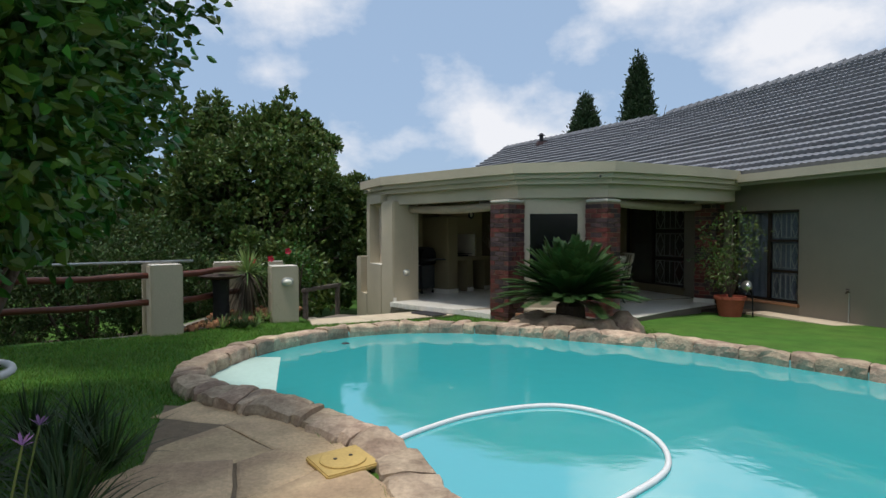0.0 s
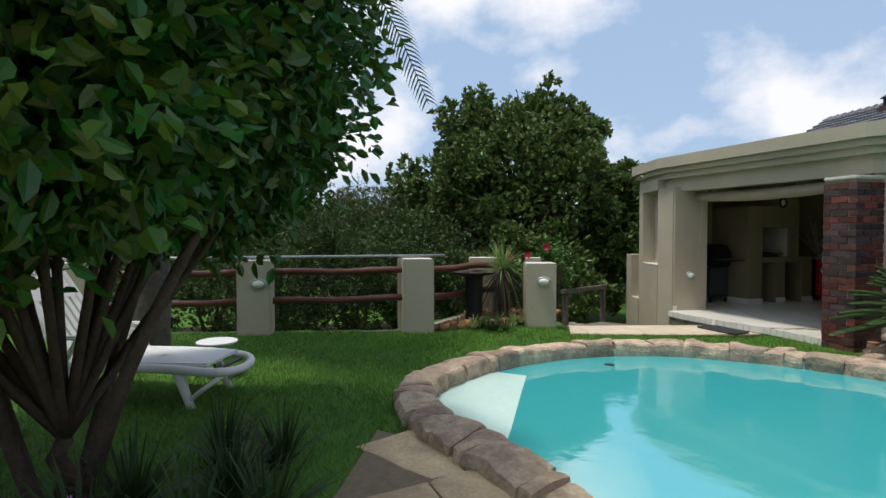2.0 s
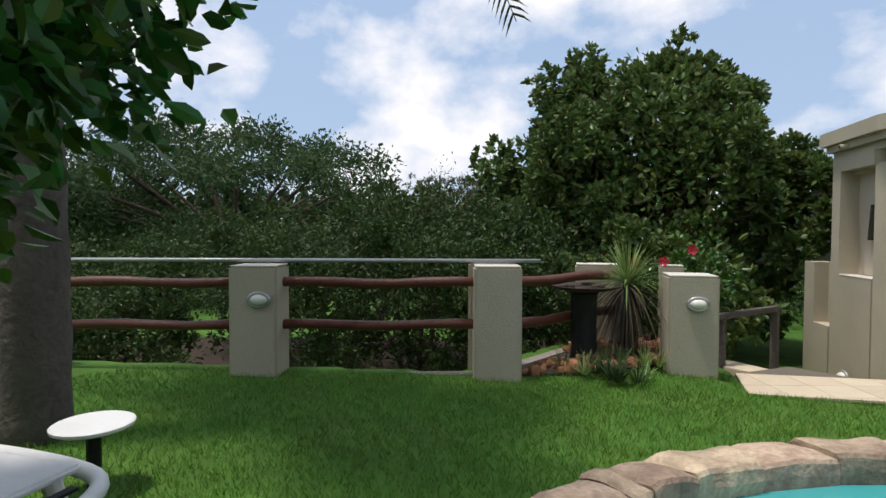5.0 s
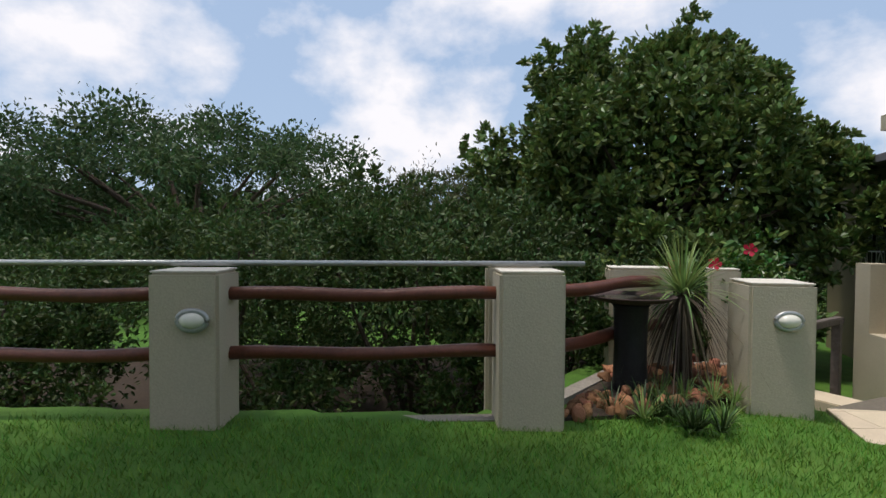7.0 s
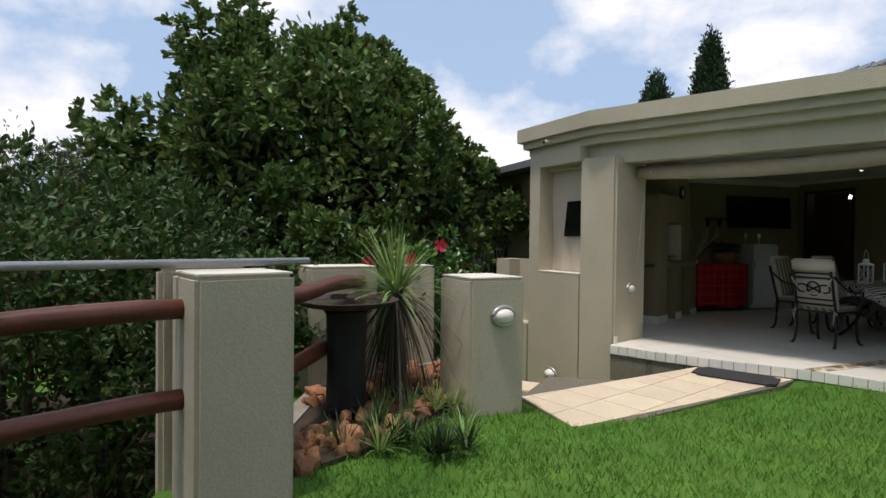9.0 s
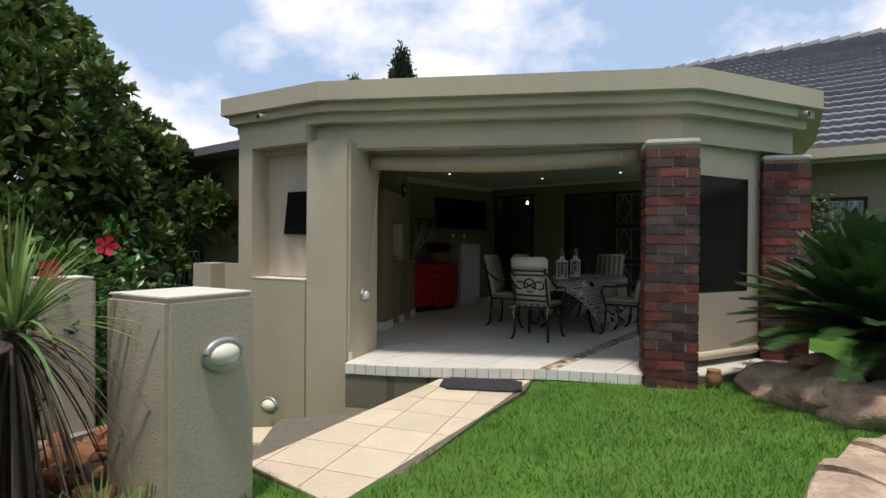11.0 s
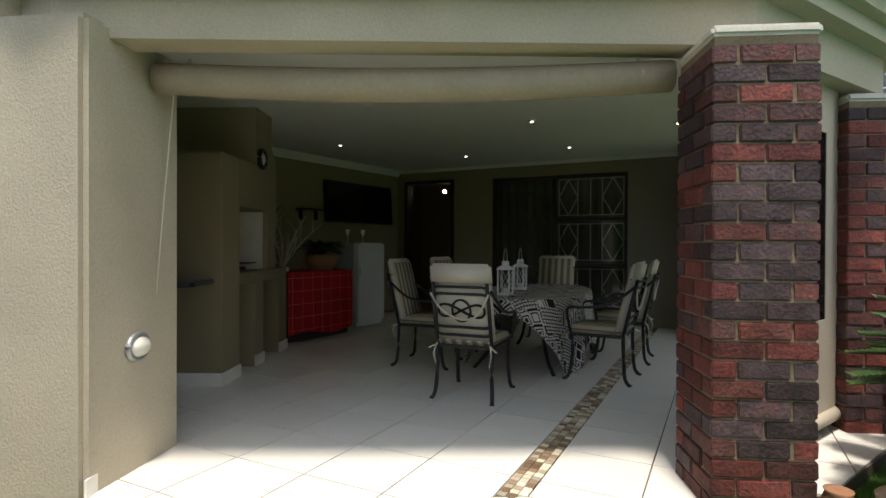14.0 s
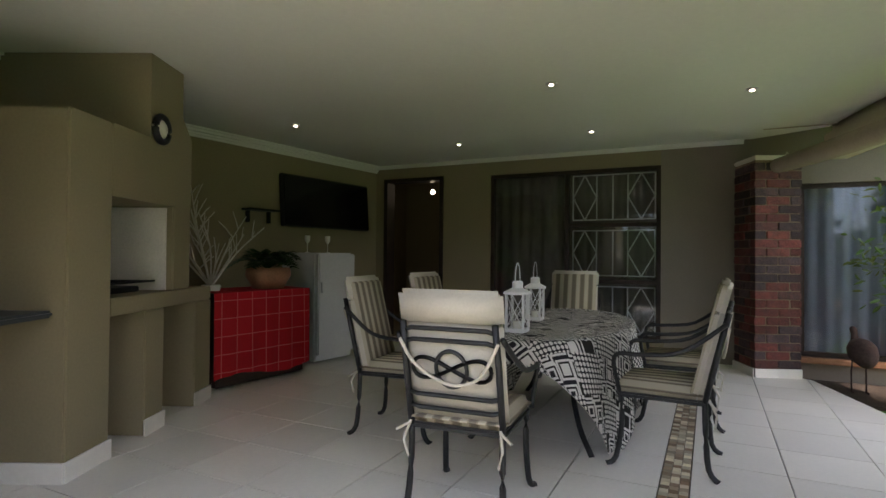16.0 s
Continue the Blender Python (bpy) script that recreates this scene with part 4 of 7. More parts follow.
def build_rear_wing():
    """Dark-eaved part of the house behind the patio's west side."""
    a, b = Vector((-2.6, 19.6)), Vector((-1.1, 15.3))
    d = (b - a).normalized()
    bm = wall_seg(bmesh.new(), a, b + d * 1.0, -1.8, 2.25, 0.24)
    tagged(part("wall_rear", bm, INNER), "shaded beige house wall beyond the patio", "wall", kind="structure")
    bm = wall_seg(bmesh.new(), a - d * 0.5 + Vector((-0.5, -0.2)), b + d * 1.0 + Vector((-0.5, -0.2)), 2.22, 2.34, 1.2)
    tagged(part("rear_eave", bm, ROOFTILE), "dark tiled eave of the rear wing", "roof", kind="structure")
    p = a.lerp(b, 0.35)
    win = thing("window_3", (p.x, p.y, 0), "dark window with white burglar bars in the rear wall", "window", kind="structure", rz=math.degrees(math.atan2(d.y, d.x)))
    part("pane", B((0.5, -0.02, 0.75), (1.0, 0.02, 1.3)), BLACKGLOSS, win)
    part("burglar_bars", diamond_bars(bmesh.new(), 0.04, 0.96, 0.15, 0.75, -0.05), BARS, win)
    bm = bmesh.new()
    for x in (0.0, 0.5, 1.0):
        box(bm, (x, -0.02, 0.75), (0.05, 0.06, 1.35))
    for z in (0.08, 0.75, 1.42):
        box(bm, (0.5, -0.02, z), (0.95, 0.055, 0.05))
    part("window_frame", bm, DARKWOOD, win)


build_rear_wing()

# ---- fence and bed ----


def bulkhead_lamp(at, rz, parent=None, ball=False):
    """An oval opal wall lamp with a metal rim, facing -y before it is turned."""
    lamp = thing("wall_lamp", at, "oval opal glass bulkhead lamp in a grey metal rim" if not ball else "round opal glass wall lamp on a steel bracket", "wall lamp", "garden wall lamps", rz=rz)
    sx, sz = (0.086, 0.056) if not ball else (0.092, 0.068)
    def dome(s, y0, depth):
        bm = bmesh.new()
        rings = []
        for k in range(6):
            a = k / 5 * math.pi / 2
            rings.append([bm.verts.new((s * sx * math.cos(a) * math.cos(q * math.tau / 24), y0 - depth * math.sin(a), s * sz * math.cos(a) * math.sin(q * math.tau / 24))) for q in range(24)])
        for u, v in zip(rings, rings[1:]):
            for q in range(24):
                bm.faces.new((u[q], u[(q + 1) % 24], v[(q + 1) % 24], v[q]))
        bmesh.ops.remove_doubles(bm, verts=bm.verts, dist=0.0005)
        return bm
    bm = bmesh.new()
    pts = [(1.12 * sx * math.cos(q * math.tau / 28), -0.018, 1.16 * sz * math.sin(q * math.tau / 28)) for q in range(28)]
    tube(bm, pts, 0.018, 8, True)
    part("rim", bm, GALV, lamp, smooth=True)
    part("back_plate", dome(1.1, 0.0, 0.02), BLACKMETAL, lamp)
    part("diffuser", dome(0.98, -0.02, 0.055 if not ball else 0.075), OPAL, lamp, smooth=True)
    return lamp


FD = (FENCE_B - FENCE_A).normalized()
FN = Vector((-FD.y, FD.x))
FRZ = math.degrees(math.atan2(FD.y, FD.x))


def garden_pillar(c, top, rz, w=0.46, d=0.42, twin=False):
    """A square plastered garden pillar with a slightly worn cap edge, base in the ground."""
    z0 = float(ground_z(c[0], c[1])) if not twin else -0.35
    pil = thing("garden_pillar", (c[0], c[1], -0.45), "square beige plastered garden fence pillar", "pillar", "garden fence pillars", rz=rz)
    h = top + 0.45
    bm = B((0, 0, h / 2 - 0.4), (w, d, h + 0.8), 0, 0.022)
    part("shaft", bm, PLASTER, pil)
    bm = B((0, 0, h + 0.002), (w - 0.02, d - 0.02, 0.012), 0, 0.004)
    part("cap", bm, CAPWHITE, pil, "weathered pale top")
    return pil


def build_fence():
    p1 = Vector((-6.17, 7.05)) + FN * 0.10
    p2 = Vector((-4.35, 8.52)) + FN * 0.10
    p0 = p1 + (p1 - p2) * 1.0
    p00 = p0 + (p1 - p2)
    p4 = Vector((-4.25, 10.85))
    for p in (p00, p0, p1, p2):
        garden_pillar(p, 0.755, FRZ)
    # thin upright slab behind the corner pillar
    garden_pillar(p2 + FN * 0.33 - FD * 0.05, 0.77, FRZ, 0.44, 0.10, True)
    garden_pillar(p4, 0.68, 26, 0.62, 0.40, True)
    garden_pillar(p4 + Vector((0.70, 0.68)), 0.66, 20, 0.30, 0.30, True)
    garden_pillar((-3.015, 10.24), 0.64, 26, 0.49, 0.50, True)
    lp = p1 - FN * 0.215 + FD * 0.07
    bulkhead_lamp((lp.x, lp.y, 0.44), FRZ)
    bulkhead_lamp((-2.875, 10.03, 0.355), 26)
    # poles between the pillars
    def pole(a, b, z, r=0.048):
        bm = bmesh.new()
        pts = [Vector((a.x, a.y, z)).lerp(Vector((b.x, b.y, z)), t / 7) + Vector((0, 0, 0.012 * math.sin(t * 1.3 + a.x))) for t in range(8)]
        tube(bm, pts, [r * (1 + 0.06 * math.sin(i * 2.1 + z * 5)) for i in range(8)], 12)
        tagged(part("fence_rail", bm, WOODRAIL, smooth=True), "round red-brown varnished timber fence rail", "fence rail", "fence rails")
    for a, b in ((p00, p0), (p0, p1), (p1, p2)):
        for z in (0.585, 0.165):
            pole(a + FD * 0.10 + FN * 0.02, b - FD * 0.10 + FN * 0.02, z)
    for z in (0.57, 0.13):
        pole(p2 + Vector((0.0, 0.25)), p4 + Vector((0.22, -0.1)), z, 0.055)
    bm = bmesh.new()
    a, b = p00 + FN * 0.12, p2 + FN * 0.12 + FD * 0.45
    tube(bm, [(a.x, a.y, 0.80), (b.x, b.y, 0.80)], 0.020, 12)
    tagged(part("top_pipe", bm, GALV, smooth=True), "galvanised steel pipe along the top of the fence", "pipe")
    # edging beam under the rails
    bm = wall_seg(bmesh.new(), p00, p2 - FD * 0.1, -1.4, -0.335, 0.14)
    tagged(part("retaining_edge", bm, mat("old_concrete", (0.24, 0.215, 0.18), 0.95, 0.3, 5, 0.5, 40)), "low concrete retaining edge under the fence", "kerb", kind="structure")
    # retaining walls round the planting bed and at the steps
    bm = wall_seg(bmesh.new(), p2, p4, -1.6, -0.32, 0.14)
    wall_seg(bm, p4 + Vector((0.1, 0)), Vector((-3.05, 11.6)), -1.6, -0.32, 0.14)
    tagged(part("bed_edge", bm, mat("old_concrete", (0.24, 0.215, 0.18))), "low plastered edge of the planting bed", "kerb", kind="structure")
    # steps going down beside the patio
    for k in range(5):
        st = part("step", B((-2.55 + 0.0 * k, 11.75 + 0.36 * k, -0.72 - 0.17 * k), (1.1, 0.38, 0.2), -25, 0.01), PATHTILE)
        tagged(st, "plain concrete garden step going down", "step", "garden steps", "structure")
    bm = B((-2.75, 12.35, 0.02), (0.10, 1.5, 0.08), -20, 0.01)
    box(bm, (-2.98, 11.75, -0.42), (0.09, 0.09, 0.9), -20, 0.008)
    box(bm, (-2.52, 12.95, -0.6), (0.09, 0.09, 1.3), -20, 0.008)
    tagged(part("stair_rail", bm, PALMBARK), "weathered timber rail beside the garden steps", "rail")


build_fence()
bulkhead_lamp((-0.865, 12.712, 0.335), 47.5)
bulkhead_lamp((-1.72, 13.22, -0.87), -60, ball=True)

# ---- plants ----


def leaf_arrays(pos, direc, length, width, rng, droop=0.25, fold=0.25):
    """Folded four-point leaves at pos along direc."""
    n = len(pos)
    d = direc / np.linalg.norm(direc, axis=1, keepdims=True)
    r = rng.normal(size=(n, 3))
    side = np.cross(d, r)
    side /= np.linalg.norm(side, axis=1, keepdims=True) + 1e-9
    up = np.cross(side, d)
    L = (length * rng.uniform(0.7, 1.25, n))[:, None]
    W = (width * rng.uniform(0.75, 1.2, n))[:, None]
    a = pos
    tip = pos + d * L + np.array([0, 0, -1.0]) * L * droop * rng.uniform(0, 1, (n, 1))
    m1, m2 = pos + d * L * 0.38, pos + d * L * 0.74 + (tip - pos - d * L) * 0.5
    v = np.stack([a, m1 + side * W / 2 + up * W * fold, m2 + side * W * 0.42 + up * W * fold * 0.8, tip, m2 - side * W * 0.42 + up * W * fold * 0.8, m1 - side * W / 2 + up * W * fold], 1).reshape(-1, 3)
    i = np.arange(n)[:, None] * 6
    f = np.concatenate([i + np.array([[0, 1, 2, 3]]), i + np.array([[0, 3, 4, 5]])], 0)
    return v, f


def crown_points(blobs, n, rng, shell=(0.72, 1.05), lump=0.22, freq=1.1):
    """Clump positions in the outer part of a set of ellipsoids, with an uneven outline; returns places and outward directions."""
    out_p, out_d = [], []
    vol = np.array([r[0] * r[1] + r[0] * r[2] for _, r in blobs])
    share = np.maximum(1, (n * vol / vol.sum()).astype(int))
    for (c, r), k in zip(blobs, share):
        u = rng.normal(size=(k, 3))
        u /= np.linalg.norm(u, axis=1, keepdims=True)
        rad = shell[0] + (shell[1] - shell[0]) * rng.uniform(0, 1, k) ** 0.6
        lumps = np.array([noise.noise(Vector((q[0] * freq * 2 + c[0], q[1] * freq * 2 + c[1], q[2] * freq * 2))) for q in u])
        rad = rad * (1 + lump * lumps)
        p = np.array(c) + u * np.array(r) * rad[:, None]
        out_p.append(p)
        out_d.append(u)
    return np.concatenate(out_p), np.concatenate(out_d)


def foliage(blobs, clumps, per, leaf, rng, spread=0.12, shell=(0.72, 1.05), lump=0.22, droop=0.25, upward=0.25, freq=1.1):
    p, d = crown_points(blobs, clumps, rng, shell, lump, freq)
    n = len(p)
    P = np.repeat(p, per, 0)
    D = np.repeat(d, per, 0) * 0.6 + rng.normal(size=(n * per, 3)) * 0.75 + np.array([0, 0, upward])
    P = P + rng.normal(size=P.shape) * spread * 0.5 + D * spread * 0.3
    return leaf_arrays(P, D, leaf[0], leaf[1], rng, droop)


def rosettes(lobes, shoots, per, leaf, rng):
    """Shoots standing out of round lobes, each ending in a whorl of leaves."""
    C = np.repeat(np.array([q for q, _ in lobes]), shoots, 0)
    R = np.repeat(np.array([w for _, w in lobes]), shoots)[:, None]
    u = rng.normal(size=C.shape) + np.array([0, 0, 0.35])
    u /= np.linalg.norm(u, axis=1, keepdims=True)
    P = C + u * R * rng.uniform(0.55, 1.05, R.shape)
    axis = u * 0.7 + np.array([0, 0, 0.55])
    P, axis = np.repeat(P, per, 0), np.repeat(axis, per, 0)
    D = axis * 0.75 + rng.normal(size=P.shape) * 0.55
    P = P - axis * rng.uniform(0, 0.09, (len(P), 1))
    return leaf_arrays(P, D, leaf[0], leaf[1], rng, 0.2, 0.12)


def limbs(base, tips, r0, rng, trunk_top=None, wob=0.12):
    bm = bmesh.new()
    top = Vector(trunk_top or base)
    if trunk_top:
        pts = [Vector(base).lerp(top, t / 5) + Vector((rng.normal() * 0.02, rng.normal() * 0.02, 0)) for t in range(6)]
        tube(bm, pts, [r0 * (1.25 - 0.35 * t / 5) for t in range(6)], 10)
    for tip in tips:
        tip = Vector(tip)
        mid = top.lerp(tip, 0.5) + Vector((rng.normal() * wob, rng.normal() * wob, wob))
        pts = spline([top, mid, tip], 4)
        tube(bm, pts, [r0 * (0.6 - 0.5 * i / (len(pts) - 1)) for i in range(len(pts))], 7)
        for _ in range(2):
            q = mid + Vector((rng.normal() * 0.3, rng.normal() * 0.3, abs(rng.normal()) * 0.3))
            tube(bm, [mid, mid.lerp(q, 0.5) + Vector((0, 0, 0.03)), q], [r0 * 0.22, r0 * 0.15, r0 * 0.06], 5)
    return bm


def tree(name, base, blobs, clumps, per, leaf, material, trunk_r, seed, label, trunk_h, core=None, **kw):
    rng = np.random.default_rng(seed)
    t = thing(name, base, label, "tree" if "tree" in name else "shrub")
    b = Vector(base)
    local = [((c[0] - b.x, c[1] - b.y, c[2] - b.z), r) for c, r in blobs]
    tips = [(c[0] + r[0] * 0.5 * rng.normal(), c[1] + r[1] * 0.5 * rng.normal(), c[2] + r[2] * rng.uniform(-0.2, 0.6)) for c, r in (local if len(local) < 20 else local[::4]) for _ in range(3 if len(local) < 20 else 1)]
    part("trunk", limbs((0, 0, -0.1), tips, trunk_r, rng, (0.05, 0.0, trunk_h)), BARK, t, smooth=True)
    v, f = foliage(local, clumps, per, leaf, rng, **kw)
    # leaves further in fill the crown
    v2, f2 = foliage(local, int(clumps * 0.45), per, (leaf[0] * 1.3, leaf[1] * 1.4), rng, shell=(0.3, 0.72), **{k: q for k, q in kw.items() if k != "shell"})
    from_arrays("crown", np.concatenate([v, v2]), np.concatenate([f, f2 + len(v)]), material, t)
    return t


def build_trees():
    # broad dark evergreen behind the planting bed: shoots with leaf rosettes on many lobes
    rng = np.random.default_rng(11)
    base = Vector((-5.6, 16.9, -1.6))
    evergreen = thing("tree", tuple(base), "broad dense evergreen tree with dark leathery leaves", "tree")
    lobes = []
    for centre, radii, count in (((-5.8, 16.6, 1.5), (3.4, 2.1, 3.1), 95), ((-5.9, 16.8, 3.4), (2.0, 1.6, 1.75), 40), ((-5.15, 17.4, 4.9), (0.75, 0.7, 0.75), 9), ((-4.6, 14.6, 0.1), (1.9, 1.0, 1.1), 24),
                                 ((-7.9, 15.7, 2.5), (1.2, 1.1, 1.5), 22), ((-7.4, 16.2, 4.2), (0.8, 0.7, 0.7), 9), ((-2.6, 17.3, 2.6), (0.7, 0.6, 0.5), 6), ((-4.0, 17.4, 4.3), (0.5, 0.5, 0.6), 5), ((-2.6, 16.3, 1.6), (0.9, 0.8, 0.8), 9)):
        for k in range(count):
            u = rng.normal(size=3)
            u /= np.linalg.norm(u)
            q = np.array(centre) + u * np.array(radii) * rng.uniform(0.78, 1.12)
            lobes.append((q - np.array(base), rng.uniform(0.28, 0.58)))
    tips = [tuple(q * 0.92) for q, _ in lobes[::3]]
    part("trunk", limbs((0, 0, -0.1), tips, 0.17, rng, (0.05, 0.0, 1.8)), BARK, evergreen, smooth=True)
    v, f = rosettes(lobes, 34, 11, (0.17, 0.072), rng)
    inner = [((c[0] - base.x, c[1] - base.y, c[2] - base.z), q) for c, q in (((-5.8, 16.6, 1.5), (3.1, 1.8, 2.9)), ((-5.7, 16.9, 3.4), (1.9, 1.3, 1.5)), ((-4.6, 14.6, 0.0), (1.6, 0.8, 0.9)))]
    v2, f2 = foliage(inner, 1700, 9, (0.2, 0.1), rng, spread=0.25, shell=(0.55, 0.97), lump=0.1)
    from_arrays("crown", np.concatenate([v, v2]), np.concatenate([f, f2 + len(v)]), LEAF_TREE, evergreen)
    # the near shade tree over the lawn
    shade = tree("shade_tree", (-3.05, 2.9, -0.16), [((-3.3, 3.1, 2.55), (1.6, 1.6, 1.45)), ((-3.0, 2.6, 3.6), (1.4, 1.3, 1.1)), ((-2.70, 3.5, 2.05), (0.58, 0.58, 0.75)), ((-3.05, 3.95, 1.72), (0.5, 0.5, 0.52)), ((-2.4, 2.3, 1.95), (0.85, 0.8, 0.9)),
         ((-3.5, 4.1, 2.2), (0.9, 0.8, 1.0)), ((-4.2, 3.0, 2.1), (0.9, 1.0, 1.1)), ((-3.2, 1.9, 1.8), (1.1, 1.0, 1.05)), ((-4.2, 2.1, 1.5), (1.0, 0.9, 1.1))],
         6500, 11, (0.082, 0.05), LEAF_NEAR, 0.045, 21, "dense glossy-leaved shade tree with several dark stems", 0.35, spread=0.16, shell=(0.72, 1.06), lump=0.2)
    rng = np.random.default_rng(3)
    for k in range(4):
        a = k * 1.6 + 0.4
        foot = Vector((0.10 * math.cos(a), 0.10 * math.sin(a), -0.05))
        tip = Vector((0.7 * math.cos(a) - 0.1, 0.7 * math.sin(a) + 0.2, 1.5))
        pts = spline([foot, foot.lerp(tip, 0.5) + Vector((rng.normal() * 0.08, rng.normal() * 0.08, 0)), tip], 4)
        part("stem", tube(bmesh.new(), pts, [0.040 - 0.002 * i for i in range(len(pts))], 8), BARK, shade, smooth=True)


build_trees()


def hedge(name, base, blobs, clumps, per, leaf, material, seed, label, category="hedge", kind="", **kw):
    rng = np.random.default_rng(seed)
    t = thing(name, base, label, category, kind=kind)
    b = Vector(base)
    local = [((c[0] - b.x, c[1] - b.y, c[2] - b.z), r) for c, r in blobs]
    lobes = []
    for c, r in local:
        for _ in range(int(16 + 9 * r[0] * r[2])):
            u = rng.normal(size=3) + np.array([0, 0, 0.25])
            u /= np.linalg.norm(u)
            lobes.append((np.array(c) + u * np.array(r) * rng.uniform(0.6, 1.0), rng.uniform(0.16, 0.30) * (r[0] * r[2]) ** 0.4))
    v, f = rosettes(lobes, max(6, int(clumps * 0.8 / len(lobes))), per, leaf, rng)
    v2, f2 = foliage(local, int(clumps * 0.35), per, leaf, rng, **{**kw, "shell": (0.35, 0.85)})
    from_arrays("foliage", np.concatenate([v, v2]), np.concatenate([f, f2 + len(v)]), material, t)
    bm = bmesh.new()
    for c, r in local:
        for _ in range(4):
            q = Vector((c[0] + rng.normal() * r[0] * 0.35, c[1] + rng.normal() * r[1] * 0.35, c[2] + r[2] * 0.3))
            tube(bm, [(c[0] + rng.normal() * 0.1, c[1] + rng.normal() * 0.1, min(0.0, c[2] - r[2])), tuple(q)], [0.045, 0.015], 6)
    part("stem_thicket", bm, BARK, t)["kind"] = "stuff"
    return t


def build_shade_bank():
    """Dark earth sheet with leaf litter below the fence, standing in for shrub shade."""
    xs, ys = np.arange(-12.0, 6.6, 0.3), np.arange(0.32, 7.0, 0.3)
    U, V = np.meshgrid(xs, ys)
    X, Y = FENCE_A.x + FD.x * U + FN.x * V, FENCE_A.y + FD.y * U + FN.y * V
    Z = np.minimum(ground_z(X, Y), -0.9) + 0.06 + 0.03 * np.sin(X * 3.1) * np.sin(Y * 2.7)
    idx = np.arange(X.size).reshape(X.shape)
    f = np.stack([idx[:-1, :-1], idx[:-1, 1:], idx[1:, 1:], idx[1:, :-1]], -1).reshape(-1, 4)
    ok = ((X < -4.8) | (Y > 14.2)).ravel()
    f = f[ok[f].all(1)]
    tagged(from_arrays("shrub_bank", np.stack([X, Y, Z], -1).reshape(-1, 3), f, SOIL, smooth=True), "dark earth sheet put in for the shade below the fence", "earth", kind="structure")


build_shade_bank()


def fence_pt(along, behind):
    p = FENCE_A + FD * along + FN * behind
    return p.x, p.y


def build_background():
    # shrubs behind the fence
    for k, (al, be, top, rx, ry) in enumerate(((-6.5, 2.6, 1.0, 2.0, 1.5), (-3.6, 2.4, 0.9, 1.9, 1.4), (-1.0, 2.8, 1.35, 1.9, 1.5), (1.3, 2.6, 1.25, 1.7, 1.4), (3.2, 2.8, 0.9, 1.4, 1.2), (-9.5, 2.6, 1.1, 2.0, 1.5))):
        x, y = fence_pt(al, be)
        hedge("shrub", (x, y, -1.25), [((x, y, top - 0.75), (rx, ry, 0.7)), ((x + 0.6, y + 0.3, -0.55), (rx * 0.85, ry * 0.7, 0.7))], 2200, 9, (0.07, 0.03), LEAF_HEDGE, 40 + k,
              "tangled green garden shrub behind the fence", "shrub", spread=0.2, lump=0.35)
    x, y = fence_pt(0.3, 4.8)
    hedge("shrub", (x, y, -1.3), [((x, y, 0.5), (2.4, 1.8, 1.5)), ((x - 2.6, y - 0.6, 0.3), (1.8, 1.6, 1.2)), ((x + 2.2, y + 0.4, 0.5), (1.7, 1.5, 1.2))], 3600, 8, (0.10, 0.04), LEAF_HEDGE, 50,
          "large rounded green shrub beyond the fence", "shrub", spread=0.24, lump=0.35)
    hedge("shrub", (-11.6, 17.6, -1.5), [((-11.8, 17.4, 0.7), (1.9, 1.8, 2.3)), ((-9.8, 17.6, 1.0), (1.8, 1.8, 2.1)), ((-13.6, 16.6, 0.3), (1.3, 1.4, 1.5))], 5200, 8, (0.13, 0.03), LEAF_OLIVE, 51,
          "grey-green olive-like thicket behind the garden", "shrub", spread=0.3, lump=0.4, upward=0.6)
    # spreading feathery tree in the distance
    rng = np.random.default_rng(77)
    b = Vector((-25.4, 18.2, -2.0))
    blobs = []
    for k in range(46):
        a, r = k * 2.39996, 7.8 * math.sqrt((k + 0.5) / 46)
        blobs.append(((b.x + r * math.cos(a), b.y + r * math.sin(a), 5.2 - 0.035 * r * r + rng.normal() * 0.6), (rng.uniform(0.6, 1.15), rng.uniform(0.6, 1.15), rng.uniform(0.28, 0.5))))
    for k in range(14):
        a, r = rng.uniform(0, math.tau), rng.uniform(3, 8)
        blobs.append(((b.x + r * math.cos(a), b.y + r * math.sin(a), rng.uniform(0.0, 3.0)), (1.6, 1.6, 0.9)))
    tree("flat_topped_tree", tuple(b), blobs, 3600, 9, (0.20, 0.08), LEAF_FAR, 0.28, 78, "spreading feathery-crowned tree in the distance", 2.2, spread=0.45, lump=0.4, shell=(0.4, 1.1))
    # tall dark cypresses behind the house
    for c, top, r, q in (((9.2, 35.5), 9.2, 1.5, 1), ((13.4, 37.6), 12.3, 1.3, 2), ((5.9, 33.5), 5.9, 0.6, 3)):
        h = top + 1.0
        blobs = [((c[0], c[1], -1 + h * f), (r * s, r * s, h * 0.14)) for f, s in ((0.15, 0.9), (0.3, 1.0), (0.45, 1.0), (0.6, 0.95), (0.74, 0.8), (0.86, 0.55), (0.94, 0.28))]
        tree("cypress_tree", (c[0], c[1], -1.0), blobs, 3000, 9, (0.26, 0.09), LEAF_CYP, 0.15, 90 + q, "tall narrow dark green cypress behind the roof", 2.0, spread=0.22, lump=0.15, upward=1.4)
    # woods to the horizon; the unseen stretch behind is added to cut low light
    rng = np.random.default_rng(8)
    blobs = []
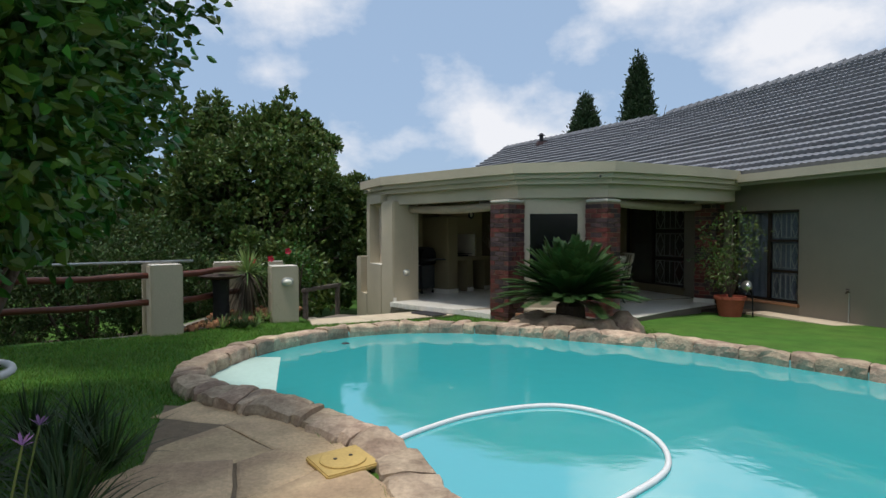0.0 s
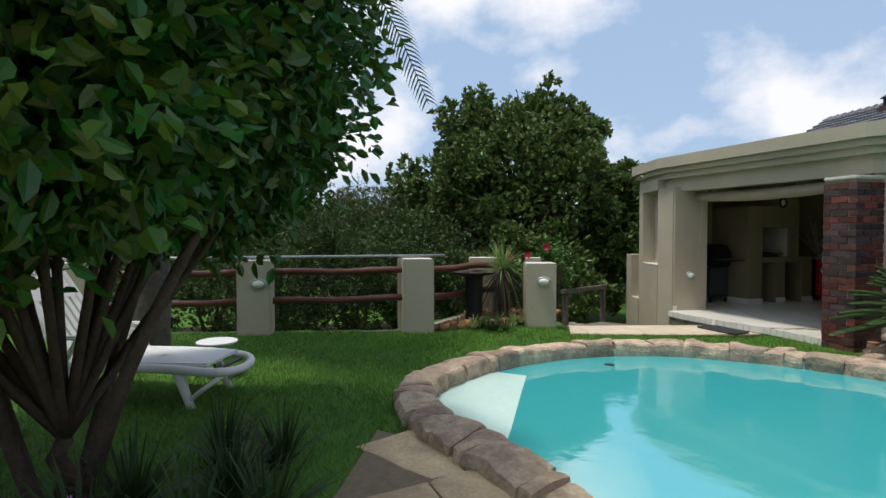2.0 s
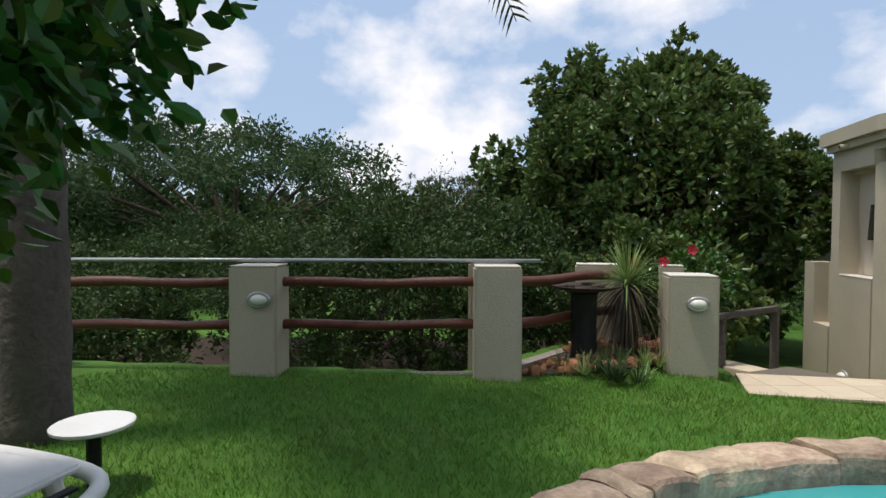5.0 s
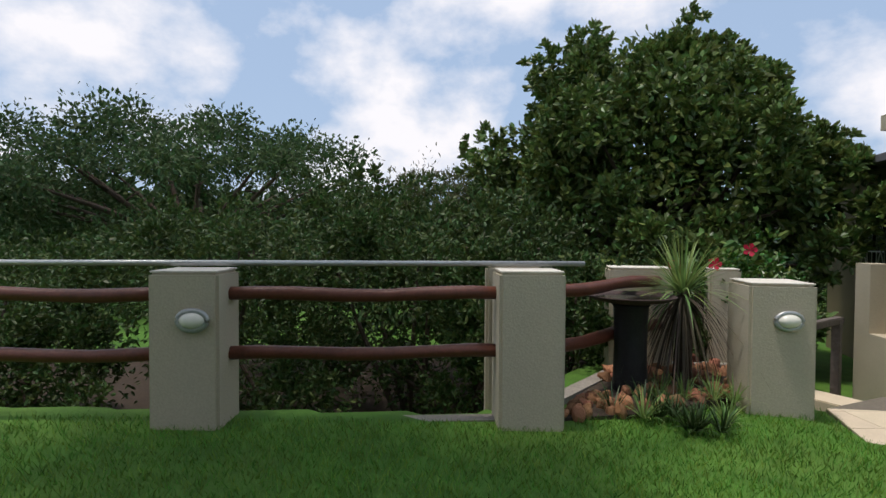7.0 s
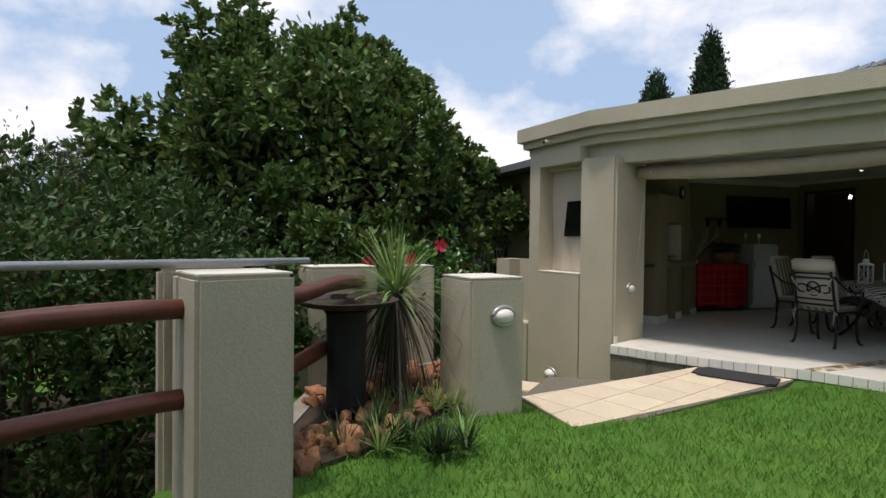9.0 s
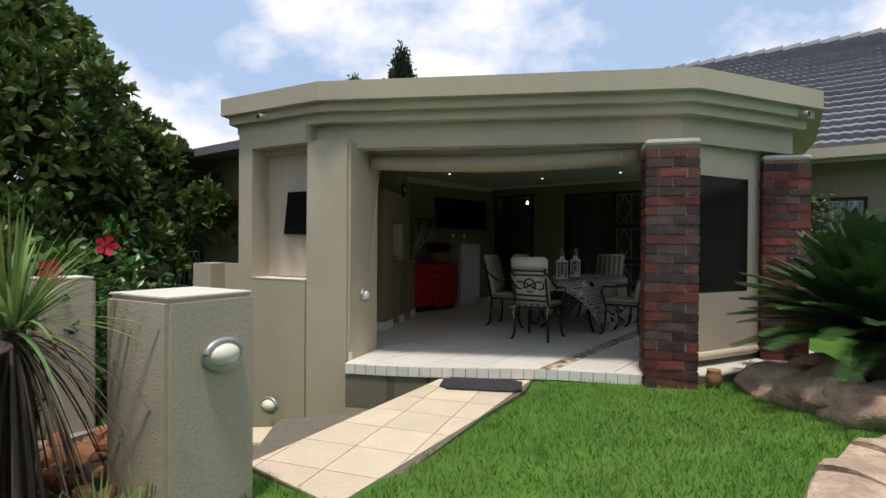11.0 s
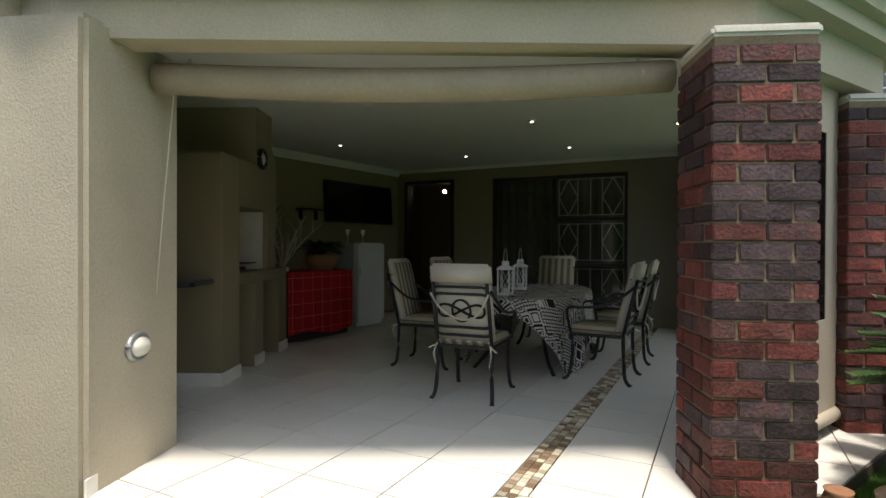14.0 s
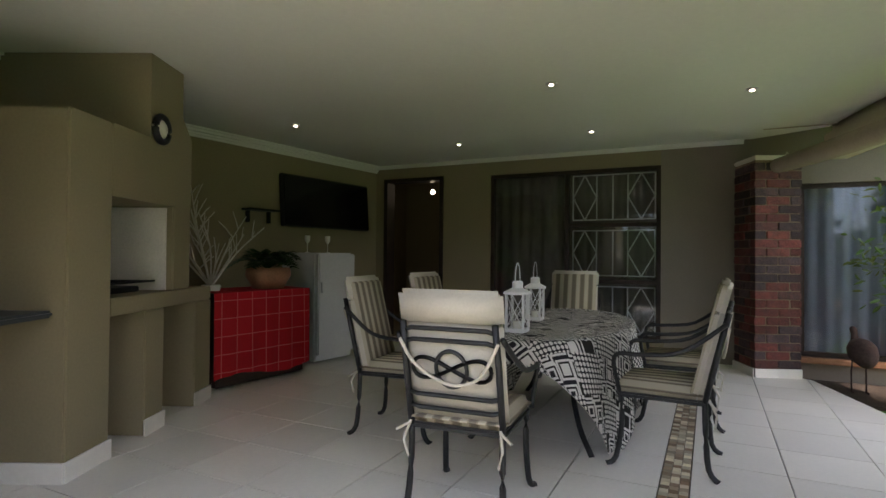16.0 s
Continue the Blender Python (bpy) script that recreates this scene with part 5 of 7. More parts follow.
    for k in range(300):
        a = rng.uniform(0, math.tau)
        d = rng.uniform(34, 75)
        blobs.append(((d * math.cos(a), 8 + d * math.sin(a), 0.4 + rng.uniform(-0.6, 1.4) + d * 0.012), (rng.uniform(2.5, 5), rng.uniform(2.5, 5), rng.uniform(1.2, 2.4))))
    v, f = foliage(blobs, 20000, 5, (0.75, 0.4), rng, spread=0.8, lump=0.4)
    tagged(from_arrays("far_woods", v, f, LEAF_FAR), "belt of distant green trees, its unseen part added to block low light", "woods", kind="stuff")
    blobs = []
    for k in range(22):
        x, y = fence_pt(rng.uniform(-16, -5), rng.uniform(5, 14))
        blobs.append(((x, y, rng.uniform(-1.0, -0.3)), (2.0, 2.0, rng.uniform(0.9, 1.3))))
    for k in range(16):
        blobs.append(((rng.uniform(-9, -3), rng.uniform(21, 30), rng.uniform(-0.5, 1.3)), (2.0, 2.0, rng.uniform(1.2, 1.9))))
    v, f = foliage(blobs, 6500, 7, (0.16, 0.07), rng, spread=0.4, lump=0.4)
    tagged(from_arrays("lower_garden_bushes", v, f, LEAF_HEDGE), "mixed bushes of the lower garden", "bushes", kind="stuff")


build_background()


def frond(bm, base, direction, length, rise, droop, leaflets, leaf_len, leaf_w, twist=0.5, stalk=0.012):
    """An arching frond: stalk and two rows of narrow leaflets."""
    d = Vector((math.cos(direction), math.sin(direction), 0))
    side = Vector((-d.y, d.x, 0))
    pts = []
    for i in range(9):
        t = i / 8
        pts.append(Vector(base) + d * (length * (t * math.cos(rise) + 0.0)) + Vector((0, 0, length * (math.sin(rise) * t - droop * t * t))))
    tube(bm, pts, [stalk * (1.1 - 0.9 * i / 8) for i in range(9)], 5)
    for k in range(leaflets):
        t = 0.12 + 0.88 * k / leaflets
        i = min(7, int(t * 8))
        p = pts[i].lerp(pts[i + 1], t * 8 - i)
        tan = (pts[i + 1] - pts[i]).normalized()
        ll = leaf_len * (0.45 + 0.75 * math.sin(math.pi * min(1, 0.15 + t * 0.85)))
        for s in (-1, 1):
            out = (side * s + tan * 0.55 + Vector((0, 0, twist * 0.5 - 0.1))).normalized()
            w = tan * leaf_w
            tip = p + out * ll + Vector((0, 0, -ll * 0.12))
            a, b, c = bm.verts.new(p - w / 2), bm.verts.new(p + w / 2), bm.verts.new(tip)
            m1, m2 = bm.verts.new(p + out * ll * 0.55 + w * 0.6), bm.verts.new(p + out * ll * 0.55 - w * 0.6)
            bm.faces.new((a, b, m1, m2))
            bm.faces.new((m2, m1, c))
    return bm


def boulder(at, size, seed, label="rounded sandstone boulder beside the pool"):
    bm = bmesh.new()
    bmesh.ops.create_icosphere(bm, subdivisions=4, radius=1)
    for v in bm.verts:
        c = v.co.copy()
        n = noise.noise(c * 1.3 + Vector((seed, 0, 0))) * 0.35 + noise.noise(c * 3.2 + Vector((0, seed, 0))) * 0.14 + noise.noise(c * 8 + Vector((0, 0, seed))) * 0.05
        v.co = c * (1 + n)
        v.co.x *= size[0]
        v.co.y *= size[1]
        v.co.z *= size[2]
    ob = part("boulder", bm, ROCK, smooth=True)
    ob.matrix_world = pose(*at, 0, 0, seed * 40)
    tagged(ob, label, "rock", "rocks round the cycad")


def build_cycad():
    rng = random.Random(12)
    cyc = thing("cycad", (2.1, 8.95, -0.36), "dense rosette cycad with dark green spiky fronds", "plant")
    bm = lathe(bmesh.new(), [(0.0, 0.0), (0.22, 0.0), (0.25, 0.2), (0.22, 0.42), (0.12, 0.5), (0.0, 0.5)], seg=16)
    part("trunk", rough_up(bm, 0.03, 9), BARK, cyc)
    for k in range(150):
        bm = bmesh.new()
        level = k / 150
        rise = radians(84 - 66 * level ** 0.8 + rng.uniform(-6, 6))
        frond(bm, (0, 0, 0.45), k * 2.39996 + rng.uniform(-0.1, 0.1), rng.uniform(1.2, 1.4), rise, 0.15 + 0.17 * level, 40, 0.17, 0.021, 0.9)
        part("frond", bm, CYCAD, cyc)
    for k, (x, y, z, s) in enumerate(((1.55, 9.15, -0.32, (0.42, 0.34, 0.24)), (1.35, 8.75, -0.32, (0.40, 0.32, 0.24)), (1.9, 8.45, -0.30, (0.55, 0.30, 0.26)), (2.45, 8.35, -0.32, (0.5, 0.28, 0.22)), (2.85, 8.6, -0.34, (0.35, 0.3, 0.3)), (1.75, 9.55, -0.36, (0.45, 0.35, 0.24)), (2.3, 9.45, -0.38, (0.4, 0.3, 0.25)))):
        boulder((x, y, z), s, k * 1.7 + 0.6)


build_cycad()


def build_palm():
    palm = thing("palm_tree", (-5.68, 5.13, -0.25), "tall palm with a grey ringed trunk and arching fronds", "tree")
    bm = bmesh.new()
    pts = [(0.03 * math.sin(i * 0.4), 0, i * 0.25 - 0.1) for i in range(24)]
    tube(bm, pts, [0.195 - 0.0018 * i + (0.012 if i % 2 else 0) + (0.05 if i == 0 else 0) for i in range(24)], 16)
    part("trunk", bm, PALMBARK, palm, smooth=True)
    rng = random.Random(31)
    # Unseen crown shaped for its shadow: dense over the lawn, gap above the lounger.
    for k in range(38):
        if math.sin(k * 2.4 + 0.3) < -0.2:
            continue
        bm = bmesh.new()
        level = k / 38
        frond(bm, (0, 0, 5.6), k * 2.4 + 0.3, rng.uniform(2.8, 3.3), radians(68 - 55 * level), 0.62 + 0.25 * level, 46, 0.5, 0.03, 0.1, 0.025)
        part("frond", bm, DARKSTRAP, palm)
    bm = bmesh.new()
    frond(bm, (0, 0, 5.6), 1.112, 4.42, radians(35), 1.104, 90, 0.55, 0.026, 0.1, 0.022)
    part("frond", bm, DARKSTRAP, palm)
    return palm


build_palm()


def strap_plant(name, at, n, length, width, material, seed, label, category, rise=(35, 85), droop=0.9, z0=0.0, parent=None):
    """A tuft of long narrow arching leaves."""
    rng = np.random.default_rng(seed)
    verts, faces = [], []
    for k in range(n):
        a = rng.uniform(0, math.tau)
        r = radians(rng.uniform(*rise))
        L = length * rng.uniform(0.6, 1.15)
        w = width * rng.uniform(0.7, 1.1)
        d = np.array([math.cos(a), math.sin(a), 0])
        s = np.array([-d[1], d[0], 0])
        base = len(verts)
        for i in range(7):
            t = i / 6
            p = d * (L * t * math.cos(r) + 0.02) + np.array([0, 0, z0 + L * (math.sin(r) * t - droop * 0.5 * t * t * (1.1 - math.sin(r) * 0.6))])
            ww = w * (1 - t ** 2.2) + 0.001
            verts += [tuple(p - s * ww / 2), tuple(p + s * ww / 2)]
        for i in range(6):
            q = base + i * 2
            faces.append((q, q + 1, q + 3, q + 2))
    if parent is None:
        parent = thing(name, at, label, category)
        from_arrays("leaves", verts, faces, material, parent)
        return parent
    ob = from_arrays("leaves", verts, faces, material, parent)
    return ob


def build_bed():
    # soil of the bed
    bm = bmesh.new()
    poly = [(-4.25, 8.75), (-3.75, 9.25), (-3.3, 10.05), (-2.9, 10.75), (-3.05, 11.6), (-4.5, 11.1)]
    prism(bm, poly, -0.7, -0.335)
    tagged(part("planting_bed", bm, SOIL), "bare earth of the planting bed", "flower bed", kind="structure")
    rng = random.Random(6)
    meshes = []
    for k in range(4):
        bm = bmesh.new()
        bmesh.ops.create_icosphere(bm, subdivisions=2, radius=1)
        rough_up(bm, 0.32, 1.3, k * 3.0)
        me = bpy.data.meshes.new("pebble")
        bm.to_mesh(me)
        bm.free()
        me.materials.append(PEBBLE)
        meshes.append(me)
    heap = tagged(new("bed_stones"), "loose reddish stones lying in the planting bed", "stones", kind="stuff")
    for k in range(300):
        x, y = rng.uniform(-4.5, -2.7), rng.uniform(8.7, 11.3)
        if not in_poly(np.array(x), np.array(y), poly):
            continue
        ob = new("pebble", rng.choice(meshes))
        ob.parent = heap
        s = rng.uniform(0.025, 0.075)
        ob.matrix_world = pose(x, y, -0.32, rng.uniform(0, 90), rng.uniform(0, 90), rng.uniform(0, 360)) @ Matrix.Diagonal((s * 1.3, s, s * 0.75, 1))
    for k in range(16):
        x, y = rng.uniform(-4.1, -3.2), rng.uniform(9.1, 10.0)
        strap_plant("grass_tuft", (x, y, -0.34), 40, 0.30, 0.012, DARKSTRAP if k % 3 else STRAP, 60 + k, "small tuft of narrow bed grass", "plant", (30, 80))
    # bird bath
    bath = thing("bird_bath", (-4.03, 9.85, -0.36), "dark metal bird bath dish on a rusty drum pedestal", "bird bath")
    bath.scale = (0.98, 0.98, 0.90)
    part("pedestal", lathe(bmesh.new(), [(0.0, 0), (0.15, 0), (0.15, 0.1), (0.14, 0.45), (0.15, 0.83), (0.17, 0.86), (0.0, 0.87)], seg=24), BLACKMETAL, bath, smooth=True)
    part("dish", lathe(bmesh.new(), [(0.0, 0.865), (0.17, 0.87), (0.33, 0.905), (0.375, 0.935), (0.385, 0.945), (0.375, 0.95), (0.32, 0.925), (0.0, 0.915)], seg=32), RUST, bath, smooth=True)
    part("water_in_dish", lathe(bmesh.new(), [(0.0, 0.924), (0.31, 0.924), (0.31, 0.926), (0.0, 0.9265)], seg=32), BLACKGLOSS, bath)
    # tall strap-leaved plant with a skirt of dry leaves
    sp = thing("strap_leaf_plant", (-3.70, 10.30, -0.36), "spiky strap-leaved plant with a skirt of dry leaves", "plant")
    part("stem", tube(bmesh.new(), [(0, 0, -0.05), (0.02, 0, 0.45), (0, 0, 0.88)], [0.09, 0.07, 0.05], 10), BARK, sp, smooth=True)
    strap_plant("", (0, 0, 0), 150, 0.72, 0.022, STRAP, 71, "", "", (5, 88), 1.0, 0.85, sp)
    strap_plant("", (0, 0, 0), 150, 0.80, 0.012, DRYLEAF, 72, "", "", (-70, 10), 1.4, 0.82, sp).data.name = "dry_leaves"
    # flowering shrub behind
    sh = hedge("flowering_shrub", (-3.7, 11.9, -0.9), [((-3.75, 11.95, 0.15), (0.75, 0.6, 0.75)), ((-3.3, 12.0, 0.4), (0.45, 0.4, 0.6)), ((-4.5, 11.9, 0.1), (0.6, 0.5, 0.55))], 420, 8, (0.075, 0.04), LEAF_NEAR, 73,
               "hibiscus shrub with a few red flowers", "shrub", spread=0.16)
    for c in ((0.40, -0.28, 1.77), (-0.35, -0.3, 1.58), (0.1, -0.5, 1.62), (-0.75, -0.4, 1.48)):
        bm = bmesh.new()
        for q in range(5):
            a = q * math.tau / 5
            v = [bm.verts.new((c[0] + r * math.cos(a + o), c[1] - 0.03 + h, c[2] + r * math.sin(a + o))) for r, o, h in ((0.0, 0, 0.03), (0.06, -0.5, 0), (0.075, 0, -0.01), (0.06, 0.5, 0))]
            bm.faces.new(v)
        part("flower", bm, REDPETAL, sh, "red hibiscus flower")


build_bed()


def build_near_plants():
    rng = random.Random(14)
    for k, (x, y) in enumerate(((-1.62, 1.75), (-1.95, 2.1), (-1.45, 1.35), (-2.3, 2.3), (-1.85, 1.55), (-2.2, 1.75), (-2.6, 2.0), (-2.5, 2.7), (-1.25, 0.95), (-2.1, 2.9), (-1.8, 2.6), (-2.35, 3.3), (-2.65, 3.0), (-2.0, 3.2), (-1.65, 2.3), (-2.75, 3.6), (-2.9, 2.4), (-1.4, 1.0), (-2.45, 3.75))):
        strap_plant("agapanthus", (x, y, float(ground_z(x, y))), 75, 0.52, 0.018, DARKSTRAP, 100 + k, "dark clump of narrow-leaved border lilies", "plant", (35, 85))
    for k, (x, y, h) in enumerate(((-1.55, 1.85, 0.62), (-1.75, 2.2, 0.58), (-1.5, 1.6, 0.5))):
        fl = thing("lily_flower", (x, y, float(ground_z(x, y))), "mauve flower head on a thin stalk", "flower")
        part("stalk", tube(bmesh.new(), [(0, 0, 0), (0.03, 0.02, h * 0.6), (0.08, 0.03, h)], 0.004, 6), STRAP, fl)
        bm = bmesh.new()
        for q in range(14):
            a, e = q * 2.4, 0.3 + (q % 5) * 0.25
            d = Vector((math.cos(a) * math.cos(e), math.sin(a) * math.cos(e), math.sin(e)))
            s = d.cross(Vector((0, 0, 1))).normalized() * 0.006
            o = Vector((0.08, 0.03, h))
            bm.faces.new([bm.verts.new(o), bm.verts.new(o + d * 0.03 + s), bm.verts.new(o + d * 0.05), bm.verts.new(o + d * 0.03 - s)])
        part("petals", bm, MAUVE, fl)


build_near_plants()


def build_lounger():
    lo = thing("sun_lounger", (-3.76, 4.66, float(ground_z(-4.0, 4.5))), "white moulded plastic sun lounger with raised back", "sun lounger", rz=203.5)
    lo.scale = (1.1, 1.1, 1.1)
    w = 0.60
    bm = bmesh.new()
    box(bm, (0.66, 0, 0.30), (1.02, 0.50, 0.03), 0, 0.012)
    part("seat", bm, WHITEP, lo)
    bm = bmesh.new()
    ring = spline([(1.25, -0.28, 0.29), (0.5, -0.29, 0.285), (0.12, -0.27, 0.26), (0.0, -0.12, 0.24), (0.0, 0.12, 0.24), (0.12, 0.27, 0.26), (0.5, 0.29, 0.285), (1.25, 0.28, 0.29)], 5)
    tube(bm, ring, 0.032, 10)
    part("seat_frame", bm, WHITEP, lo, smooth=True)
    part("slot", B((0.10, 0, 0.262), (0.035, 0.34, 0.012)), BLACKMETAL, lo)
    part("drain_slot", B((0.62, 0.02, 0.313), (0.03, 0.10, 0.004)), BLACKMETAL, lo)
    # back, leaning
    bm = bmesh.new()
    a = radians(56)
    ux, uz = math.cos(a), math.sin(a)
    def bp(u, y, n=0.0):
        return Vector((1.2 + ux * u - uz * n, y, 0.30 + uz * u + ux * n))
    for y in (-0.255, 0.255):
        tube(bm, [bp(t, y * (1 - 0.10 * t)) for t in (0, 0.3, 0.6, 0.78)], 0.030, 10)
    tube(bm, [bp(0.78, -0.235), bp(0.84, -0.16), bp(0.855, 0), bp(0.84, 0.16), bp(0.78, 0.235)], 0.034, 10)
    for u0, u1 in ((0.0, 0.16), (0.52, 0.80)):
        v = [bm.verts.new(bp(u, y, n)) for u, y, n in ((u0, -0.24, 0.01), (u1, -0.23, 0.01), (u1, 0.23, 0.01), (u0, 0.24, 0.01))]
        v2 = [bm.verts.new(bp(u, y, n)) for u, y, n in ((u0, -0.24, -0.015), (u1, -0.23, -0.015), (u1, 0.23, -0.015), (u0, 0.24, -0.015))]
        bm.faces.new(v)
        bm.faces.new(v2[::-1])
        for i in range(4):
            bm.faces.new((v[i], v2[i], v2[(i + 1) % 4], v[(i + 1) % 4]))
    back = part("backrest", bm, WHITEP, lo, smooth=False)
    for y in (-0.18, -0.108, -0.036, 0.036, 0.108, 0.18):
        bm = bmesh.new()
        v = [bp(0.14, y - 0.024, 0.008), bp(0.54, y - 0.024, 0.008), bp(0.54, y + 0.024, 0.008), bp(0.14, y + 0.024, 0.008)]
        q = [bp(0.14, y - 0.024, -0.008), bp(0.54, y - 0.024, -0.008), bp(0.54, y + 0.024, -0.008), bp(0.14, y + 0.024, -0.008)]
        v, q = [bm.verts.new(p) for p in v], [bm.verts.new(p) for p in q]
        bm.faces.new(v)
        bm.faces.new(q[::-1])
        for i in range(4):
            bm.faces.new((v[i], q[i], q[(i + 1) % 4], v[(i + 1) % 4]))
        part("slat", bm, WHITEP, back)
    for s in (-1, 1):
        part("leg", tube(bmesh.new(), [(0.36, s * 0.27, 0.28), (0.30, s * 0.28, 0.12), (0.24, s * 0.29, -0.02)], [0.04, 0.032, 0.028], 8), WHITEP, lo, smooth=True)
        part("leg", tube(bmesh.new(), [(1.10, s * 0.27, 0.28), (1.22, s * 0.29, 0.12), (1.32, s * 0.30, -0.02)], [0.04, 0.034, 0.028], 8), WHITEP, lo, smooth=True)
        part("brace", tube(bmesh.new(), [(0.27, s * 0.285, 0.06), (0.14, s * 0.28, 0.16), (0.05, s * 0.22, 0.23)], 0.018, 8), WHITEP, lo, smooth=True)
        part("armrest", box(bmesh.new(), (1.12, s * 0.315, 0.50), (0.46, 0.065, 0.03), 0, 0.012), WHITEP, lo)
        part("arm_post", tube(bmesh.new(), [(1.06, s * 0.31, 0.49), (0.93, s * 0.30, 0.29)], 0.022, 8), WHITEP, lo, smooth=True)
        part("arm_post", tube(bmesh.new(), [(1.06, s * 0.31, 0.49), (1.20, s * 0.30, 0.29)], 0.022, 8), WHITEP, lo, smooth=True)
    tb = thing("side_table", (-4.58, 5.08, float(ground_z(-4.58, 5.08))), "small round white table on a dark post", "side table")
    h = 0.12 - float(ground_z(-4.58, 5.08))
    part("tabletop", lathe(bmesh.new(), [(0.0, h - 0.03), (0.17, h - 0.03), (0.188, h - 0.02), (0.19, h - 0.005), (0.18, h), (0.0, h)], seg=32), WHITEP, tb, smooth=False)
    part("post", lathe(bmesh.new(), [(0.0, -0.03), (0.035, -0.03), (0.035, h - 0.03), (0.0, h - 0.03)], seg=12), BLACKMETAL, tb)


build_lounger()

# ---- patio things ----
FR = 45.4                       # the braai's front runs this way


def build_braai():
    br = thing("braai_fireplace", (0.13, 14.10, FLOOR_Z), "built-in plastered barbecue fireplace with chimney and storage niches", "fireplace", rz=FR)
    D = 1.10
    bm = bmesh.new()
    box(bm, (0.19, D / 2, 1.0), (0.38, D, 2.0), 0, 0.012)
    part("side_column", bm, INNER, br)
    bm = bmesh.new()
    prof = [(0.375, 1.56), (1.36, 1.56), (1.36, 2.10), (1.22, 2.24), (1.22, 2.575), (0.78, 2.575), (0.78, 2.0), (0.375, 2.0)]
    a = [bm.verts.new((x, 0.0, z)) for x, z in prof]
    b = [bm.verts.new((x, D, z)) for x, z in prof]
    bm.faces.new(a)
    bm.faces.new(b[::-1])
    for i in range(len(prof)):
        j = (i + 1) % len(prof)
        bm.faces.new((a[i], a[j], b[j], b[i]))
    part("chimney_hood", bm, INNER, br)
    part("right_column", B((1.23, D / 2, 1.26), (0.26, D, 0.62), 0, 0.01), INNER, br)
    part("counter_slab", B((1.06, D / 2 + 0.003, 0.89), (1.37, D, 0.11), 0, 0.008), INNER, br)
    part("pier", B((0.87, D / 2, 0.42), (0.24, D, 0.835), 0, 0.008), INNER, br)
    part("pier", B((1.60, D / 2, 0.42), (0.28, D, 0.835), 0, 0.008), INNER, br)
    part("firebox_back", B((0.74, D - 0.06, 1.25), (0.72, 0.10, 0.60)), SOOT, br)
    part("firebox_side", B((1.095, D / 2, 1.25), (0.012, D - 0.1, 0.60)), CAPWHITE, br, "ash-grey firebox cheek")
    part("niche_back", B((1.06, D - 0.08, 0.42), (1.36, 0.06, 0.83)), INNER, br)
    bm = bmesh.new()
    for k in range(9):
        tube(bm, [(0.42 + k * 0.078, 0.12, 1.02), (0.42 + k * 0.078, 0.75, 1.02)], 0.006, 6)
    for y in (0.12, 0.75):
        tube(bm, [(0.40, y, 1.02), (1.07, y, 1.02)], 0.008, 6)
    part("grill_grate", bm, BLACKMETAL, br)
    part("ash_tray", B((0.74, 0.45, 0.965), (0.56, 0.5, 0.04), 0, 0.006), BLACKMETAL, br)
    for x, w, y, d in ((0.19, 0.39, -0.006, 0), (0.87, 0.25, -0.006, 0), (1.60, 0.29, -0.006, 0)):
        part("skirting_tile", B((x, y, 0.055), (w, 0.012, 0.11)), TILE, br)
    part("skirting_tile", B((-0.006, 0.25, 0.055), (0.012, 0.5, 0.11)), TILE, br)
    part("skirting_tile", B((-0.006, 0.76, 0.055), (0.012, 0.5, 0.11)), TILE, br)
    # round lamp on the hood
    c = pose(0.13, 14.10, FLOOR_Z, 0, 0, FR) @ Vector((0.86, -0.004, 2.07))
    lamp = thing("hood_lamp", tuple(c), "round dark-rimmed bulkhead lamp on the braai hood", "wall lamp", rz=FR)
    bm = bmesh.new()
    tube(bm, [(0.085 * math.cos(q * math.tau / 24), -0.03, 0.085 * math.sin(q * math.tau / 24)) for q in range(24)], 0.024, 8, True)
    part("rim", bm, BLACKMETAL, lamp, smooth=True)
    bm = lathe(bmesh.new(), [(0.0, 0.0), (0.075, 0.0), (0.07, 0.03), (0.04, 0.05), (0.0, 0.055)], seg=20)
    bmesh.ops.transform(bm, matrix=Matrix.Rotation(radians(90), 4, "X"), verts=bm.verts)
    part("diffuser", bm, OPAL, lamp, smooth=True)
    # stored pot in the niche
    c = pose(0.13, 14.10, FLOOR_Z, 0, 0, FR) @ Vector((0.58, 0.45, 0.0))
    pot = thing("iron_pot", tuple(c), "black three-legged iron pot in the niche", "pot")
    part("pot_body", lathe(bmesh.new(), [(0.0, 0.08), (0.10, 0.08), (0.15, 0.18), (0.15, 0.28), (0.12, 0.34), (0.14, 0.37), (0.0, 0.38)], seg=20), BLACKMETAL, pot, smooth=True)
    for q in range(3):
        part("leg", tube(bmesh.new(), [(0.09 * math.cos(q * 2.1), 0.09 * math.sin(q * 2.1), 0.10), (0.12 * math.cos(q * 2.1), 0.12 * math.sin(q * 2.1), 0.0)], 0.012, 6), BLACKMETAL, pot)


build_braai()


